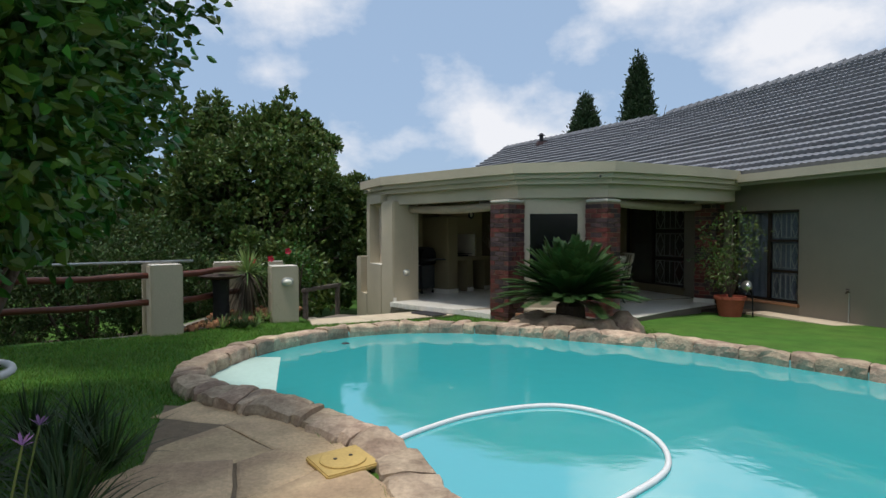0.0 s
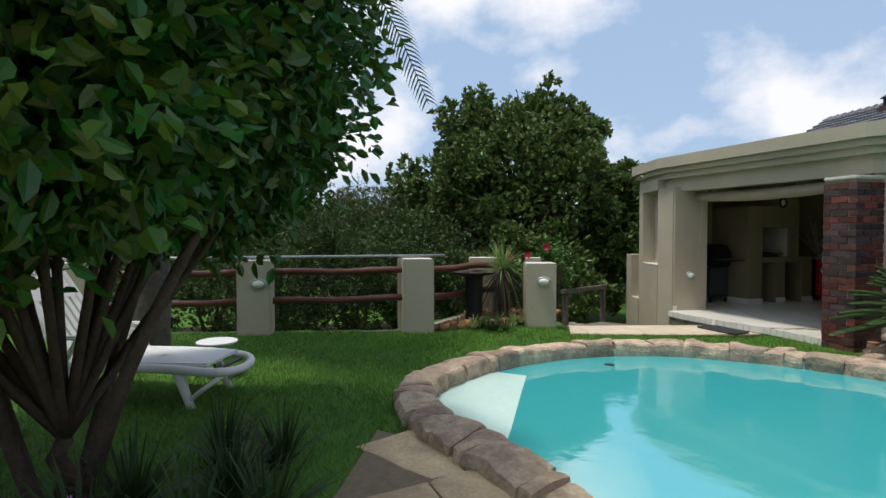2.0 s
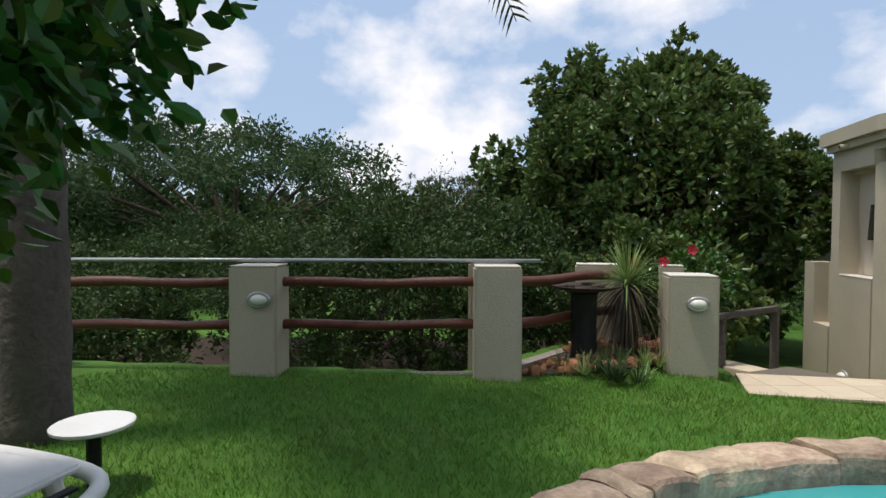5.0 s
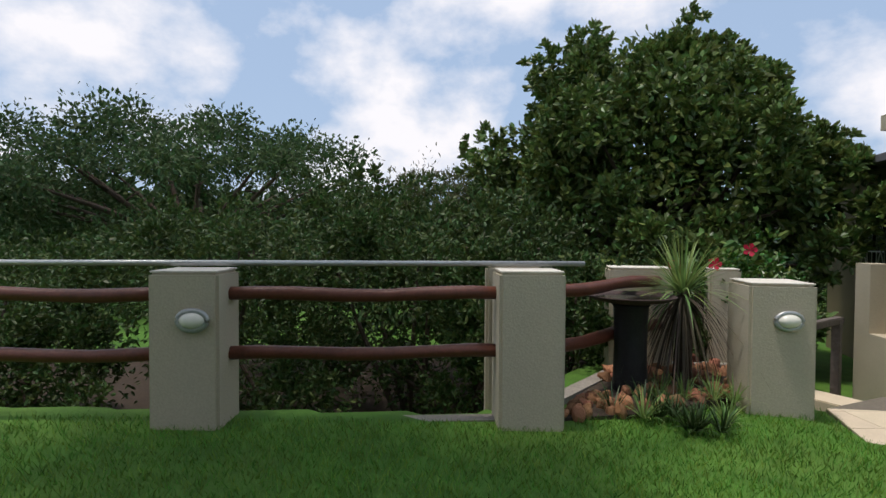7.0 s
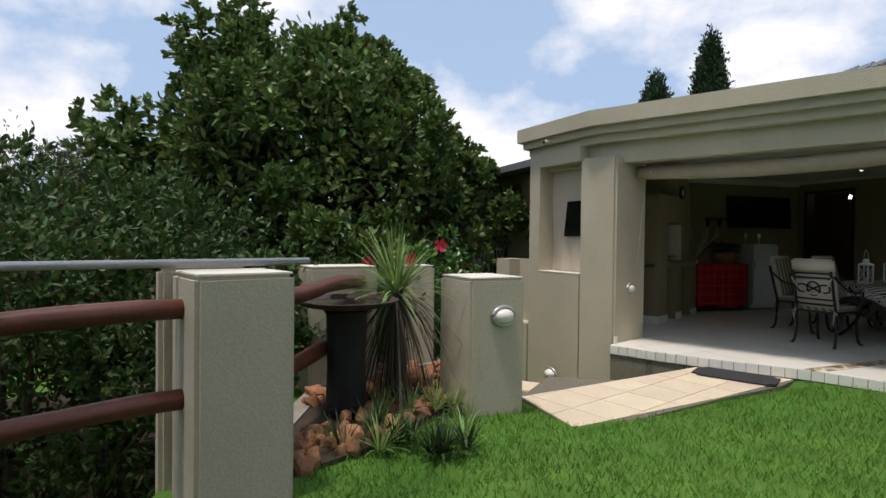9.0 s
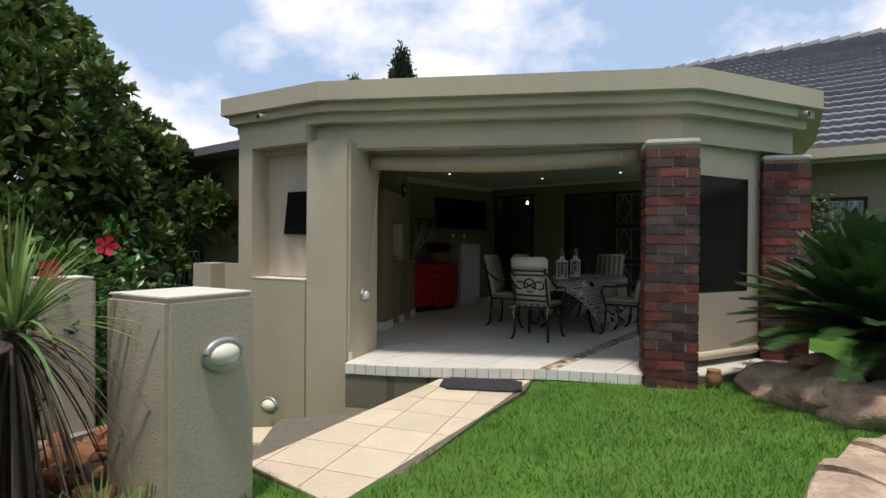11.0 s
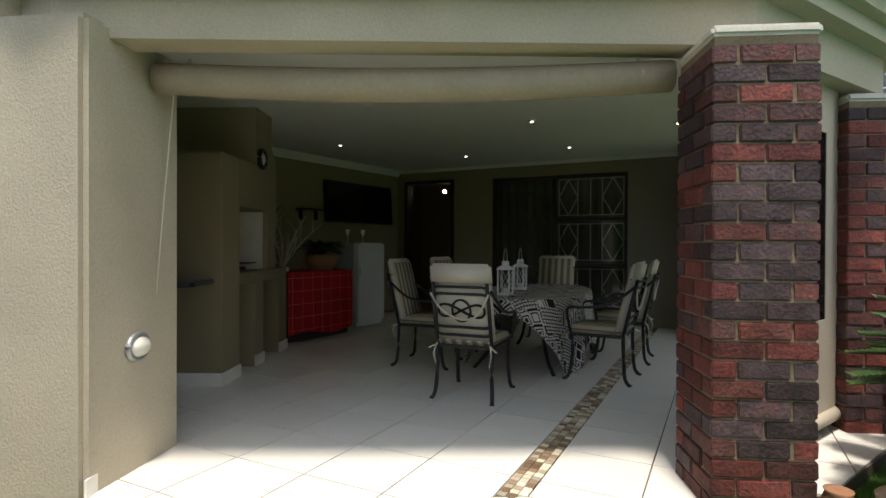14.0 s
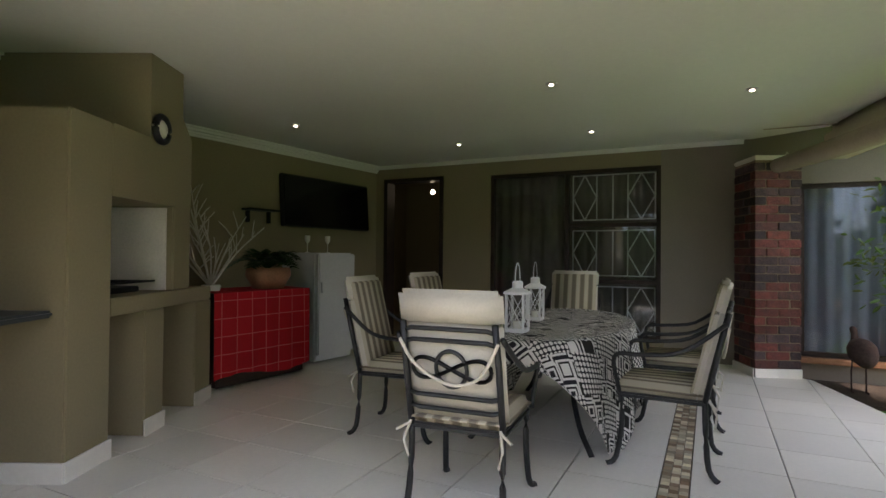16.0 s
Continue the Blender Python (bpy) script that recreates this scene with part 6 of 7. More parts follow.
def build_gas_grill():
    g = thing("gas_grill", (-0.60, 14.40, FLOOR_Z), "dark grey gas barbecue trolley with domed lid and side shelf", "barbecue", rz=-43)
    g.scale = (1.07, 1.07, 1.08)
    part("cabinet", B((0, 0, 0.40), (0.56, 0.46, 0.56), 0, 0.015), mat("grill_enamel", (0.06, 0.065, 0.068), 0.4, 0.15, 8, 0.05, 40), g)
    part("firebox", B((0, 0, 0.78), (0.62, 0.50, 0.16), 0, 0.02), BLACKMETAL, g)
    bm = bmesh.new()
    prof = [(-0.25, 0.86), (-0.25, 0.93), (-0.17, 1.07), (-0.03, 1.13), (0.14, 1.10), (0.24, 0.97), (0.25, 0.86)]
    a = [bm.verts.new((-0.31, y, z)) for y, z in prof]
    b = [bm.verts.new((0.31, y, z)) for y, z in prof]
    bm.faces.new(a)
    bm.faces.new(b[::-1])
    for i in range(len(prof)):
        j = (i + 1) % len(prof)
        bm.faces.new((a[i], a[j], b[j], b[i]))
    lid = part("lid", bm, BLACKMETAL, g)
    part("handle", tube(bmesh.new(), [(-0.2, -0.27, 0.93), (-0.2, -0.31, 0.94), (0.2, -0.31, 0.94), (0.2, -0.27, 0.93)], 0.012, 8), CHROME, lid)
    part("gauge", B((0.0, -0.235, 1.02), (0.09, 0.012, 0.05), 0, 0.004, -30), CHROME, lid)
    part("side_shelf", B((0.48, 0, 0.83), (0.34, 0.46, 0.035), 0, 0.012), mat("grill_enamel", (0.06, 0.065, 0.068)), g)
    part("shelf_knob", tube(bmesh.new(), [(0.64, -0.2, 0.83), (0.68, -0.2, 0.83)], 0.014, 10), BLACKMETAL, g)
    for k in (-0.18, 0, 0.18):
        part("knob", tube(bmesh.new(), [(k, -0.25, 0.78), (k, -0.285, 0.78)], 0.022, 12), CHROME, g)
    for x in (-0.24, 0.24):
        for y in (-0.19, 0.19):
            part("castor", lathe(bmesh.new(), [(0.0, 0.0), (0.028, 0.005), (0.034, 0.035), (0.028, 0.065), (0.012, 0.075), (0.012, 0.13), (0.0, 0.13)], (x, y, 0), 12), RUBBER, g)


build_gas_grill()


def stripe_material():
    m = mat("striped_cushion", (0.42, 0.36, 0.25), 0.95, 0.08, 5, 0.3, 90)
    n, l = m.node_tree.nodes, m.node_tree.links
    tc = n.new("ShaderNodeTexCoord")
    wv = n.new("ShaderNodeTexWave")
    wv.bands_direction = "Y"
    wv.inputs["Scale"].default_value = 3.6
    rp = n.new("ShaderNodeValToRGB")
    rp.color_ramp.interpolation = "CONSTANT"
    rp.color_ramp.elements[0].color = (0.17, 0.145, 0.105, 1)
    rp.color_ramp.elements[1].color = (0.46, 0.41, 0.30, 1)
    rp.color_ramp.elements[1].position = 0.62
    e = rp.color_ramp.elements.new(0.34)
    e.color = (0.27, 0.23, 0.16, 1)
    l.new(tc.outputs["Object"], wv.inputs["Vector"])
    l.new(wv.outputs["Fac"], rp.inputs["Fac"])
    l.new(rp.outputs["Color"], n["Principled BSDF"].inputs["Base Color"])
    return m


STRIPES = stripe_material()


def pad(bm, c, s, rx=0, ry=0, bevel=0.03):
    box(bm, c, s, 0, bevel, rx, ry)
    for v in bm.verts:
        v.co += noise.noise_vector(v.co * 7) * 0.006
    return bm


def dining_chair(striped_back):
    """An aluminium garden chair; it faces +x, its back is at -x."""
    ch = thing("dining_chair", (0, 0, 0), "dark cast-aluminium patio chair with cream and striped tied cushions", "chair", "chairs round the table")
    def bk(u, y, off=0.0):
        """A point of the leaning back: u up from the seat."""
        return Vector((-0.23 - 0.24 * u - off, y, 0.42 + u))
    for s in (-1, 1):
        part("back_leg", tube(bmesh.new(), spline([(-0.30, s * 0.25, 0.0), (-0.25, s * 0.235, 0.06), (-0.235, s * 0.225, 0.25), (-0.23, s * 0.225, 0.42)], 3), [0.020] + [0.016] * 9, 8), DARKSTEEL, ch, smooth=True)
        part("front_leg", tube(bmesh.new(), spline([(0.29, s * 0.25, 0.0), (0.24, s * 0.235, 0.05), (0.21, s * 0.225, 0.25), (0.22, s * 0.225, 0.42)], 3), [0.022] + [0.016] * 9, 8), DARKSTEEL, ch, smooth=True)
        part("back_post", tube(bmesh.new(), [bk(0, s * 0.225), bk(0.3, s * 0.225), bk(0.5, s * 0.22)], 0.016, 8), DARKSTEEL, ch, smooth=True)
        part("armrest", tube(bmesh.new(), spline([tuple(bk(0.44, s * 0.25)), (-0.12, s * 0.285, 0.70), (0.10, s * 0.29, 0.665), (0.22, s * 0.28, 0.66), (0.25, s * 0.27, 0.60), (0.22, s * 0.25, 0.43)], 4), 0.013, 8), DARKSTEEL, ch, smooth=True)
    part("seat_frame", box(bmesh.new(), (0, 0, 0.415), (0.48, 0.48, 0.03), 0, 0.01), DARKSTEEL, ch)
    for u in (0.10, 0.165, 0.405, 0.46):
        bm = tube(bmesh.new(), [bk(u, -0.225), bk(u + (0.012 if u > 0.3 else -0.012), -0.18), bk(u + (0.012 if u > 0.3 else -0.012), 0.18), bk(u, 0.225)], 0.011, 8)
        part("back_rail", bm, DARKSTEEL, ch, smooth=True)
    bm = bmesh.new()
    for ph in (-1, 1):
        pts = []
        for q in range(33):
            a = q / 32 * math.tau
            pts.append(bk(0.285 + ph * 0.055 * math.sin(2 * a) * 0.9, 0.19 * math.sin(a) * 1.0))
        tube(bm, pts[:-1], 0.010, 6, True)
    tube(bm, [bk(0.285 + 0.085 * math.sin(q / 24 * math.tau), 0.075 * math.cos(q / 24 * math.tau)) for q in range(24)], 0.010, 6, True)
    part("scrollwork", bm, DARKSTEEL, ch, "cast scroll ornament", smooth=True)
    part("seat_cushion", pad(bmesh.new(), (0.0, 0, 0.46), (0.50, 0.50, 0.07)), STRIPES, ch, "striped seat cushion", smooth=True)
    # back cushion: plain cream behind, striped in front
    bm = bmesh.new()
    for u0, u1 in ((0.02, 0.50), (0.49, 0.64)):
        um, h = (u0 + u1) / 2, u1 - u0 + 0.015
        c = bk(um, 0, -0.045)
        box(bm, tuple(c), (0.05, 0.49 if u0 < 0.4 else 0.50, h * 1.03), 0, 0.022, 0, -13.5)
    bc = part("back_cushion", bm, CUSHION, ch, "cream back cushion", smooth=True)
    bm = bmesh.new()
    c = bk(0.32, 0, -0.073)
    box(bm, tuple(c), (0.022, 0.465, 0.60), 0, 0.010, 0, -13.5)
    part("cushion_front", bm, STRIPES, ch, "striped cushion face", smooth=True)
    bm = bmesh.new()
    tube(bm, spline([tuple(bk(0.42, -0.235, 0.02)), tuple(bk(0.26, -0.14, 0.03)), tuple(bk(0.22, 0.0, 0.035)), tuple(bk(0.30, 0.16, 0.03)), tuple(bk(0.42, 0.235, 0.02))], 5), 0.008, 6)
    for s in (-1, 1):
        tube(bm, [(-0.25, s * 0.22, 0.44), (-0.29, s * 0.24, 0.36), (-0.28, s * 0.22, 0.28)], 0.007, 6)
        tube(bm, [(-0.25, s * 0.22, 0.43), (-0.29, s * 0.28, 0.40)], 0.007, 6)
    part("tie_strap", bm, CUSHION, ch, "cream cushion tie")
    return ch


def build_dining():
    first = dining_chair(True)
    spots = [(1.58, 12.52, 24), (2.05, 13.62, -62), (2.98, 14.02, -72), (4.42, 13.80, 203), (2.84, 12.10, 108), (3.75, 12.40, 112)]
    first.matrix_world = pose(spots[0][0], spots[0][1], FLOOR_Z, 0, 0, spots[0][2])
    for x, y, r in spots[1:]:
        copy_thing(first, pose(x, y, FLOOR_Z, 0, 0, r))
    tb = thing("dining_table", (3.05, 13.05, FLOOR_Z), "oval dark metal patio table under a cloth", "table", rz=22)
    def oval(rx, ry, n=48):
        return [Vector((rx * math.cos(q * math.tau / n), ry * math.sin(q * math.tau / n))) for q in range(n)]
    part("tabletop", prism(bmesh.new(), oval(1.05, 0.56), 0.70, 0.73), DARKSTEEL, tb)
    for sx in (-1, 1):
        for sy in (-1, 1):
            part("leg", tube(bmesh.new(), spline([(sx * 0.72, sy * 0.40, 0.0), (sx * 0.60, sy * 0.30, 0.15), (sx * 0.50, sy * 0.24, 0.4), (sx * 0.62, sy * 0.34, 0.70)], 4), 0.018, 8), DARKSTEEL, tb, smooth=True)
    # cloth: lies on the top and hangs in points at its corners
    cl = mat("printed_cloth", (0.5, 0.48, 0.44), 0.95, 0.1, 6, 0.2, 90)
    n, l = cl.node_tree.nodes, cl.node_tree.links
    tc, mp = n.new("ShaderNodeTexCoord"), n.new("ShaderNodeMapping")
    mp.inputs["Rotation"].default_value = (0, 0, radians(45))
    ck = n.new("ShaderNodeTexChecker")
    ck.inputs["Scale"].default_value = 4.4
    ck.inputs["Color1"].default_value = (0, 0, 0, 1)
    ck.inputs["Color2"].default_value = (1, 1, 1, 1)
    v1, v2 = n.new("ShaderNodeTexVoronoi"), n.new("ShaderNodeTexVoronoi")
    v1.inputs["Scale"].default_value = 34.0
    v1.inputs["Randomness"].default_value = 0.0
    v2.distance = "CHEBYCHEV"
    v2.inputs["Scale"].default_value = 8.8
    v2.inputs["Randomness"].default_value = 0.35
    r1, r2 = n.new("ShaderNodeValToRGB"), n.new("ShaderNodeValToRGB")
    for r, p in ((r1, 0.40), (r2, 0.48)):
        r.color_ramp.interpolation = "CONSTANT"
        r.color_ramp.elements[0].color = (0.62, 0.59, 0.54, 1)
        r.color_ramp.elements[1].color = (0.018, 0.018, 0.022, 1)
        r.color_ramp.elements[1].position = p
    for stop, shade in ((0.16, 0.62), (0.27, 0.02), (0.37, 0.62)):
        r2.color_ramp.elements.new(stop).color = (shade, shade * 0.96, shade * 0.9, 1)
    r2.color_ramp.elements[0].color = (0.02, 0.02, 0.024, 1)
    mx = n.new("ShaderNodeMixRGB")
    uv = tc.outputs["UV"]
    for q in (mp,):
        l.new(uv, q.inputs["Vector"])
    for q in (ck, v1, v2):
        l.new(mp.outputs["Vector"], q.inputs["Vector"])
    l.new(v1.outputs["Distance"], r1.inputs["Fac"])
    l.new(v2.outputs["Distance"], r2.inputs["Fac"])
    l.new(ck.outputs["Color"], mx.inputs["Fac"])
    l.new(r1.outputs["Color"], mx.inputs["Color1"])
    l.new(r2.outputs["Color"], mx.inputs["Color2"])
    l.new(mx.outputs["Color"], n["Principled BSDF"].inputs["Base Color"])
    cloth = thing("tablecloth", (3.05, 13.05, FLOOR_Z + 0.732), "black and white printed tablecloth hanging in points", "tablecloth", rz=22)
    bm = bmesh.new()
    uvl = bm.loops.layers.uv.new("UVMap")
    N = 56
    hx, hy = 1.20, 1.08
    grid, flat = [], {}
    for j in range(N + 1):
        row = []
        for i in range(N + 1):
            x, y = (2 * i / N - 1) * hx, (2 * j / N - 1) * hy
            rad = math.hypot(x / 1.06, y / 0.57)
            if rad <= 1:
                p = Vector((x, y, 0.002))
            else:
                e = Vector((x / rad, y / rad))
                over = (Vector((x, y)) - e).length
                ang = math.atan2(e.y, e.x)
                fold = 0.035 * math.sin(ang * 11) * min(1, over / 0.25)
                out = Vector((e.x, e.y)).normalized() * (0.015 + fold + over * 0.06)
                p = Vector((e.x + out.x, e.y + out.y, -over * 0.985))
            vtx = bm.verts.new(p)
            flat[vtx] = (x, y)
            row.append(vtx)
        grid.append(row)
    for j in range(N):
        for i in range(N):
            fc = bm.faces.new((grid[j][i], grid[j][i + 1], grid[j + 1][i + 1], grid[j + 1][i]))
            for lp in fc.loops:
                lp[uvl].uv = flat[lp.vert]
    part("cloth", bm, cl, cloth, smooth=True)
    # lanterns
    def lantern(x, y, h, w, handle_up):
        la = thing("lantern", (x, y, FLOOR_Z + 0.737), "white metal candle lantern with glass sides", "lantern", "lanterns on the table", rz=20)
        part("base", B((0, 0, 0.012), (w, w, 0.024), 0, 0.004), WHITEP, la)
        for a in (-1, 1):
            for b in (-1, 1):
                part("corner_post", B((a * (w / 2 - 0.007), b * (w / 2 - 0.007), h / 2 + 0.01), (0.014, 0.014, h - 0.02)), WHITEP, la)
        bm = bmesh.new()
        for q in range(4):
            m = Matrix.Rotation(q * math.pi / 2, 4, "Z")
            for s in (-1, 1):
                tube(bm, [m @ Vector((-s * (w / 2 - 0.01), w / 2 - 0.006, 0.03)), m @ Vector((s * (w / 2 - 0.01), w / 2 - 0.006, h - 0.01))], 0.003, 5)
        part("cross_wires", bm, WHITEP, la)
        part("roof", lathe(bmesh.new(), [(0.0, h), (w * 0.72, h), (w * 0.70, h + 0.015), (0.035, h + 0.04), (0.035, h + 0.075), (0.028, h + 0.085), (0.0, h + 0.085)], seg=20), WHITEP, la)
        part("handle", tube(bmesh.new(), [(0.05 * math.cos(q / 10 * math.pi), 0, h + 0.07 + 0.13 * math.sin(q / 10 * math.pi)) for q in range(11)], 0.003, 6), WHITEP, la)
        part("candle", lathe(bmesh.new(), [(0.0, 0.024), (0.03, 0.024), (0.03, 0.07), (0.0, 0.072)], seg=14), OPAL, la)
        part("flame_shade", B((0, w / 2 - 0.02, h / 2), (w - 0.03, 0.004, h - 0.05)), CLEAR, la, "clear glass pane")
    lantern(2.33, 12.83, 0.24, 0.125, True)
    lantern(2.95, 13.15, 0.24, 0.115, False)


build_dining()


def build_tv_side():
    d = (K - TVL).normalized()
    rz = math.degrees(math.atan2(d.y, d.x))
    nrm = Vector((d.y, -d.x))
    p = TVL + d * ((3.55 - TVL.x) / d.x) + nrm * 0.09
    tv = thing("television", (p.x, p.y, 1.58), "large black flat television on the wall", "television", rz=rz)
    part("housing", B((0, 0.03, 0), (1.60, 0.07, 0.66), 0, 0.01, -4), BLACKMETAL, tv)
    part("screen", B((0, -0.012, 0.0), (1.56, 0.008, 0.62), 0, 0.002, -4), BLACKGLOSS, tv)
    part("wall_bracket", B((0, 0.075, 0), (0.4, 0.03, 0.3)), BLACKMETAL, tv)
    p = TVL + d * ((2.45 - TVL.x) / d.x) + nrm * 0.10
    sh = thing("wall_shelf", (p.x, p.y, 1.42), "small black wall shelf with glasses", "shelf", rz=rz)
    part("board", B((0, 0, 0), (0.42, 0.18, 0.025), 0, 0.004), BLACKMETAL, sh)
    for x in (-0.15, 0.15):
        part("bracket", B((x, 0.05, -0.08), (0.02, 0.06, 0.14)), BLACKMETAL, sh)
    # sideboard with a red cloth
    c = Vector((1.98, 15.58)) - nrm * 0.34
    sb = thing("sideboard", (c.x, c.y, FLOOR_Z), "low sideboard covered by a red checked cloth", "sideboard", rz=rz)
    part("carcass", B((0, 0.02, 0.44), (1.02, 0.62, 0.84), 0, 0.01), DARKWOOD, sb)
    rc = REDCLOTH
    n, l = rc.node_tree.nodes, rc.node_tree.links
    tcn, bk1 = n.new("ShaderNodeTexCoord"), n.new("ShaderNodeTexBrick")
    bk1.offset = 0.0
    bk1.inputs["Scale"].default_value = 1.0
    bk1.inputs["Brick Width"].default_value = 0.16
    bk1.inputs["Row Height"].default_value = 0.16
    bk1.inputs["Mortar Size"].default_value = 0.004
    bk1.inputs["Color1"].default_value = (0.46, 0.012, 0.018, 1)
    bk1.inputs["Color2"].default_value = (0.38, 0.010, 0.014, 1)
    bk1.inputs["Mortar"].default_value = (0.55, 0.12, 0.11, 1)
    mpn = n.new("ShaderNodeMapping")
    mpn.inputs["Rotation"].default_value = (radians(90), 0, 0)
    l.new(tcn.outputs["Object"], mpn.inputs["Vector"])
    l.new(mpn.outputs["Vector"], bk1.inputs["Vector"])
    l.new(bk1.outputs["Color"], n["Principled BSDF"].inputs["Base Color"])
    bm = bmesh.new()
    path = [(-0.33, 0.10), (-0.325, 0.5), (-0.32, 0.87), (0.0, 0.875), (0.32, 0.87)]
    rows = []
    for i in range(41):
        x = -0.56 + i * 0.028
        row = []
        for y, z in path:
            w = 0.014 * math.sin(i * 0.8) * (1 - z / 0.9)
            drop = 0.03 * math.sin(i * 0.17) if z < 0.2 else 0
            row.append(bm.verts.new((x, y + w, z + drop)))
        rows.append(row)
    for u, v in zip(rows, rows[1:]):
        for k in range(len(path) - 1):
            bm.faces.new((u[k], u[k + 1], v[k + 1], v[k]))
    cl = part("cloth_cover", bm, rc, sb, "red checked cloth")
    # vase of bleached twigs
    tw = thing("twig_vase", (c.x - 0.38, c.y - 0.12, FLOOR_Z + 0.875), "bare bleached twigs standing in a low glass dish", "vase")
    tw.scale = (0.8, 0.8, 1.1)
    part("dish", lathe(bmesh.new(), [(0.0, 0), (0.10, 0), (0.11, 0.04), (0.10, 0.05), (0.0, 0.035)], seg=20), OPAL, tw)
    rng = random.Random(17)
    for k in range(13):
        bm = bmesh.new()
        a, e = rng.uniform(0, math.tau), rng.uniform(0.55, 1.45)
        L = rng.uniform(0.55, 0.9)
        tip = Vector((math.cos(a) * math.cos(e), math.sin(a) * math.cos(e), math.sin(e))) * L + Vector((0, 0, 0.03))
        pts = spline([(0, 0, 0.03), tip * 0.5 + Vector((rng.uniform(-.05, .05), rng.uniform(-.05, .05), 0.05)), tip], 4)
        tube(bm, pts, [0.013 - 0.001 * i for i in range(len(pts))], 5)
        for q in range(4):
            s = pts[rng.randrange(3, len(pts) - 1)]
            o = s + Vector((rng.uniform(-.14, .14), rng.uniform(-.14, .14), rng.uniform(0.06, 0.2)))
            tube(bm, [s, s.lerp(o, 0.5) + Vector((0, 0, 0.01)), o], [0.008, 0.006, 0.004], 5)
        part("twig", bm, TWIG, tw)
    # potted fern
    pf = thing("potted_plant", (c.x + 0.22, c.y - 0.05, FLOOR_Z + 0.875), "leafy green plant in a clay bowl", "plant")
    pf.scale = (1.25, 1.25, 1.3)
    part("bowl", lathe(bmesh.new(), [(0.0, 0), (0.12, 0), (0.18, 0.10), (0.17, 0.16), (0.0, 0.15)], seg=20), CLAY, pf, smooth=True)
    for k in range(16):
        bm = bmesh.new()
        frond(bm, (0, 0, 0.14), k * 2.4, rng.uniform(0.32, 0.52), radians(rng.uniform(30, 75)), 0.7, 12, 0.11, 0.02, 0.4, 0.005)
        part("leaf", bm, DARKSTRAP, pf)
    # fridge
    f = Vector((3.04, 16.02)) - nrm * 0.30
    fr = thing("fridge", (f.x, f.y, FLOOR_Z), "old cream under-counter refrigerator", "refrigerator", rz=rz)
    part("cabinet_body", B((0, 0.02, 0.63), (0.60, 0.56, 1.22), 0, 0.015), FRIDGE, fr)
    dr = part("door", B((0, -0.285, 0.66), (0.59, 0.05, 1.13), 0, 0.012), FRIDGE, fr)
    part("handle", B((-0.25, -0.32, 0.85), (0.025, 0.03, 0.12), 0, 0.006), CHROME, dr)
    for x in (-0.15, 0.12):
        gl = thing("wine_glass", (f.x + x, f.y, FLOOR_Z + 1.24), "tall stemmed glass on the refrigerator", "glass", "glasses")
        part("bowl", lathe(bmesh.new(), [(0.0, 0.0), (0.03, 0.0), (0.03, 0.004), (0.005, 0.01), (0.005, 0.10), (0.03, 0.14), (0.033, 0.2), (0.0, 0.2)], seg=14), OPAL, gl, smooth=True)
    # skirting along the back walls
    for a, b in ((WALLR, WALLR + (K - WALLR) * 0.16), (WALLR + (K - WALLR) * 0.6, WALLR + (K - WALLR) * 0.74)):
        dd = (b - a).normalized()
        nn = Vector((-dd.y, dd.x)) * 0.012
        tagged(part("baseboard", prism(bmesh.new(), [a, b, b + nn, a + nn], FLOOR_Z, FLOOR_Z + 0.10), TILE), "cream tile skirting along the wall", "skirting", kind="structure")


build_tv_side()


def build_downlights():
    for x, y in ((2.372, 15.8), (3.10, 13.12), (4.32, 12.06), (4.73, 13.74), (4.23, 15.24), (0.19, 13.84), (2.47, 11.42)):
        dl = thing("downlight", (x, y, CEIL_Z), "small lit recessed ceiling spotlight", "downlight", "ceiling spotlights")
        part("bezel", lathe(bmesh.new(), [(0.030, -0.012), (0.045, -0.010), (0.048, 0.0), (0.030, 0.0)], seg=20), CHROME, dl)
        part("lamp", lathe(bmesh.new(), [(0.0, -0.019), (0.016, -0.018), (0.019, -0.0125), (0.0, -0.0125)], seg=16), SPOT, dl)


build_downlights()


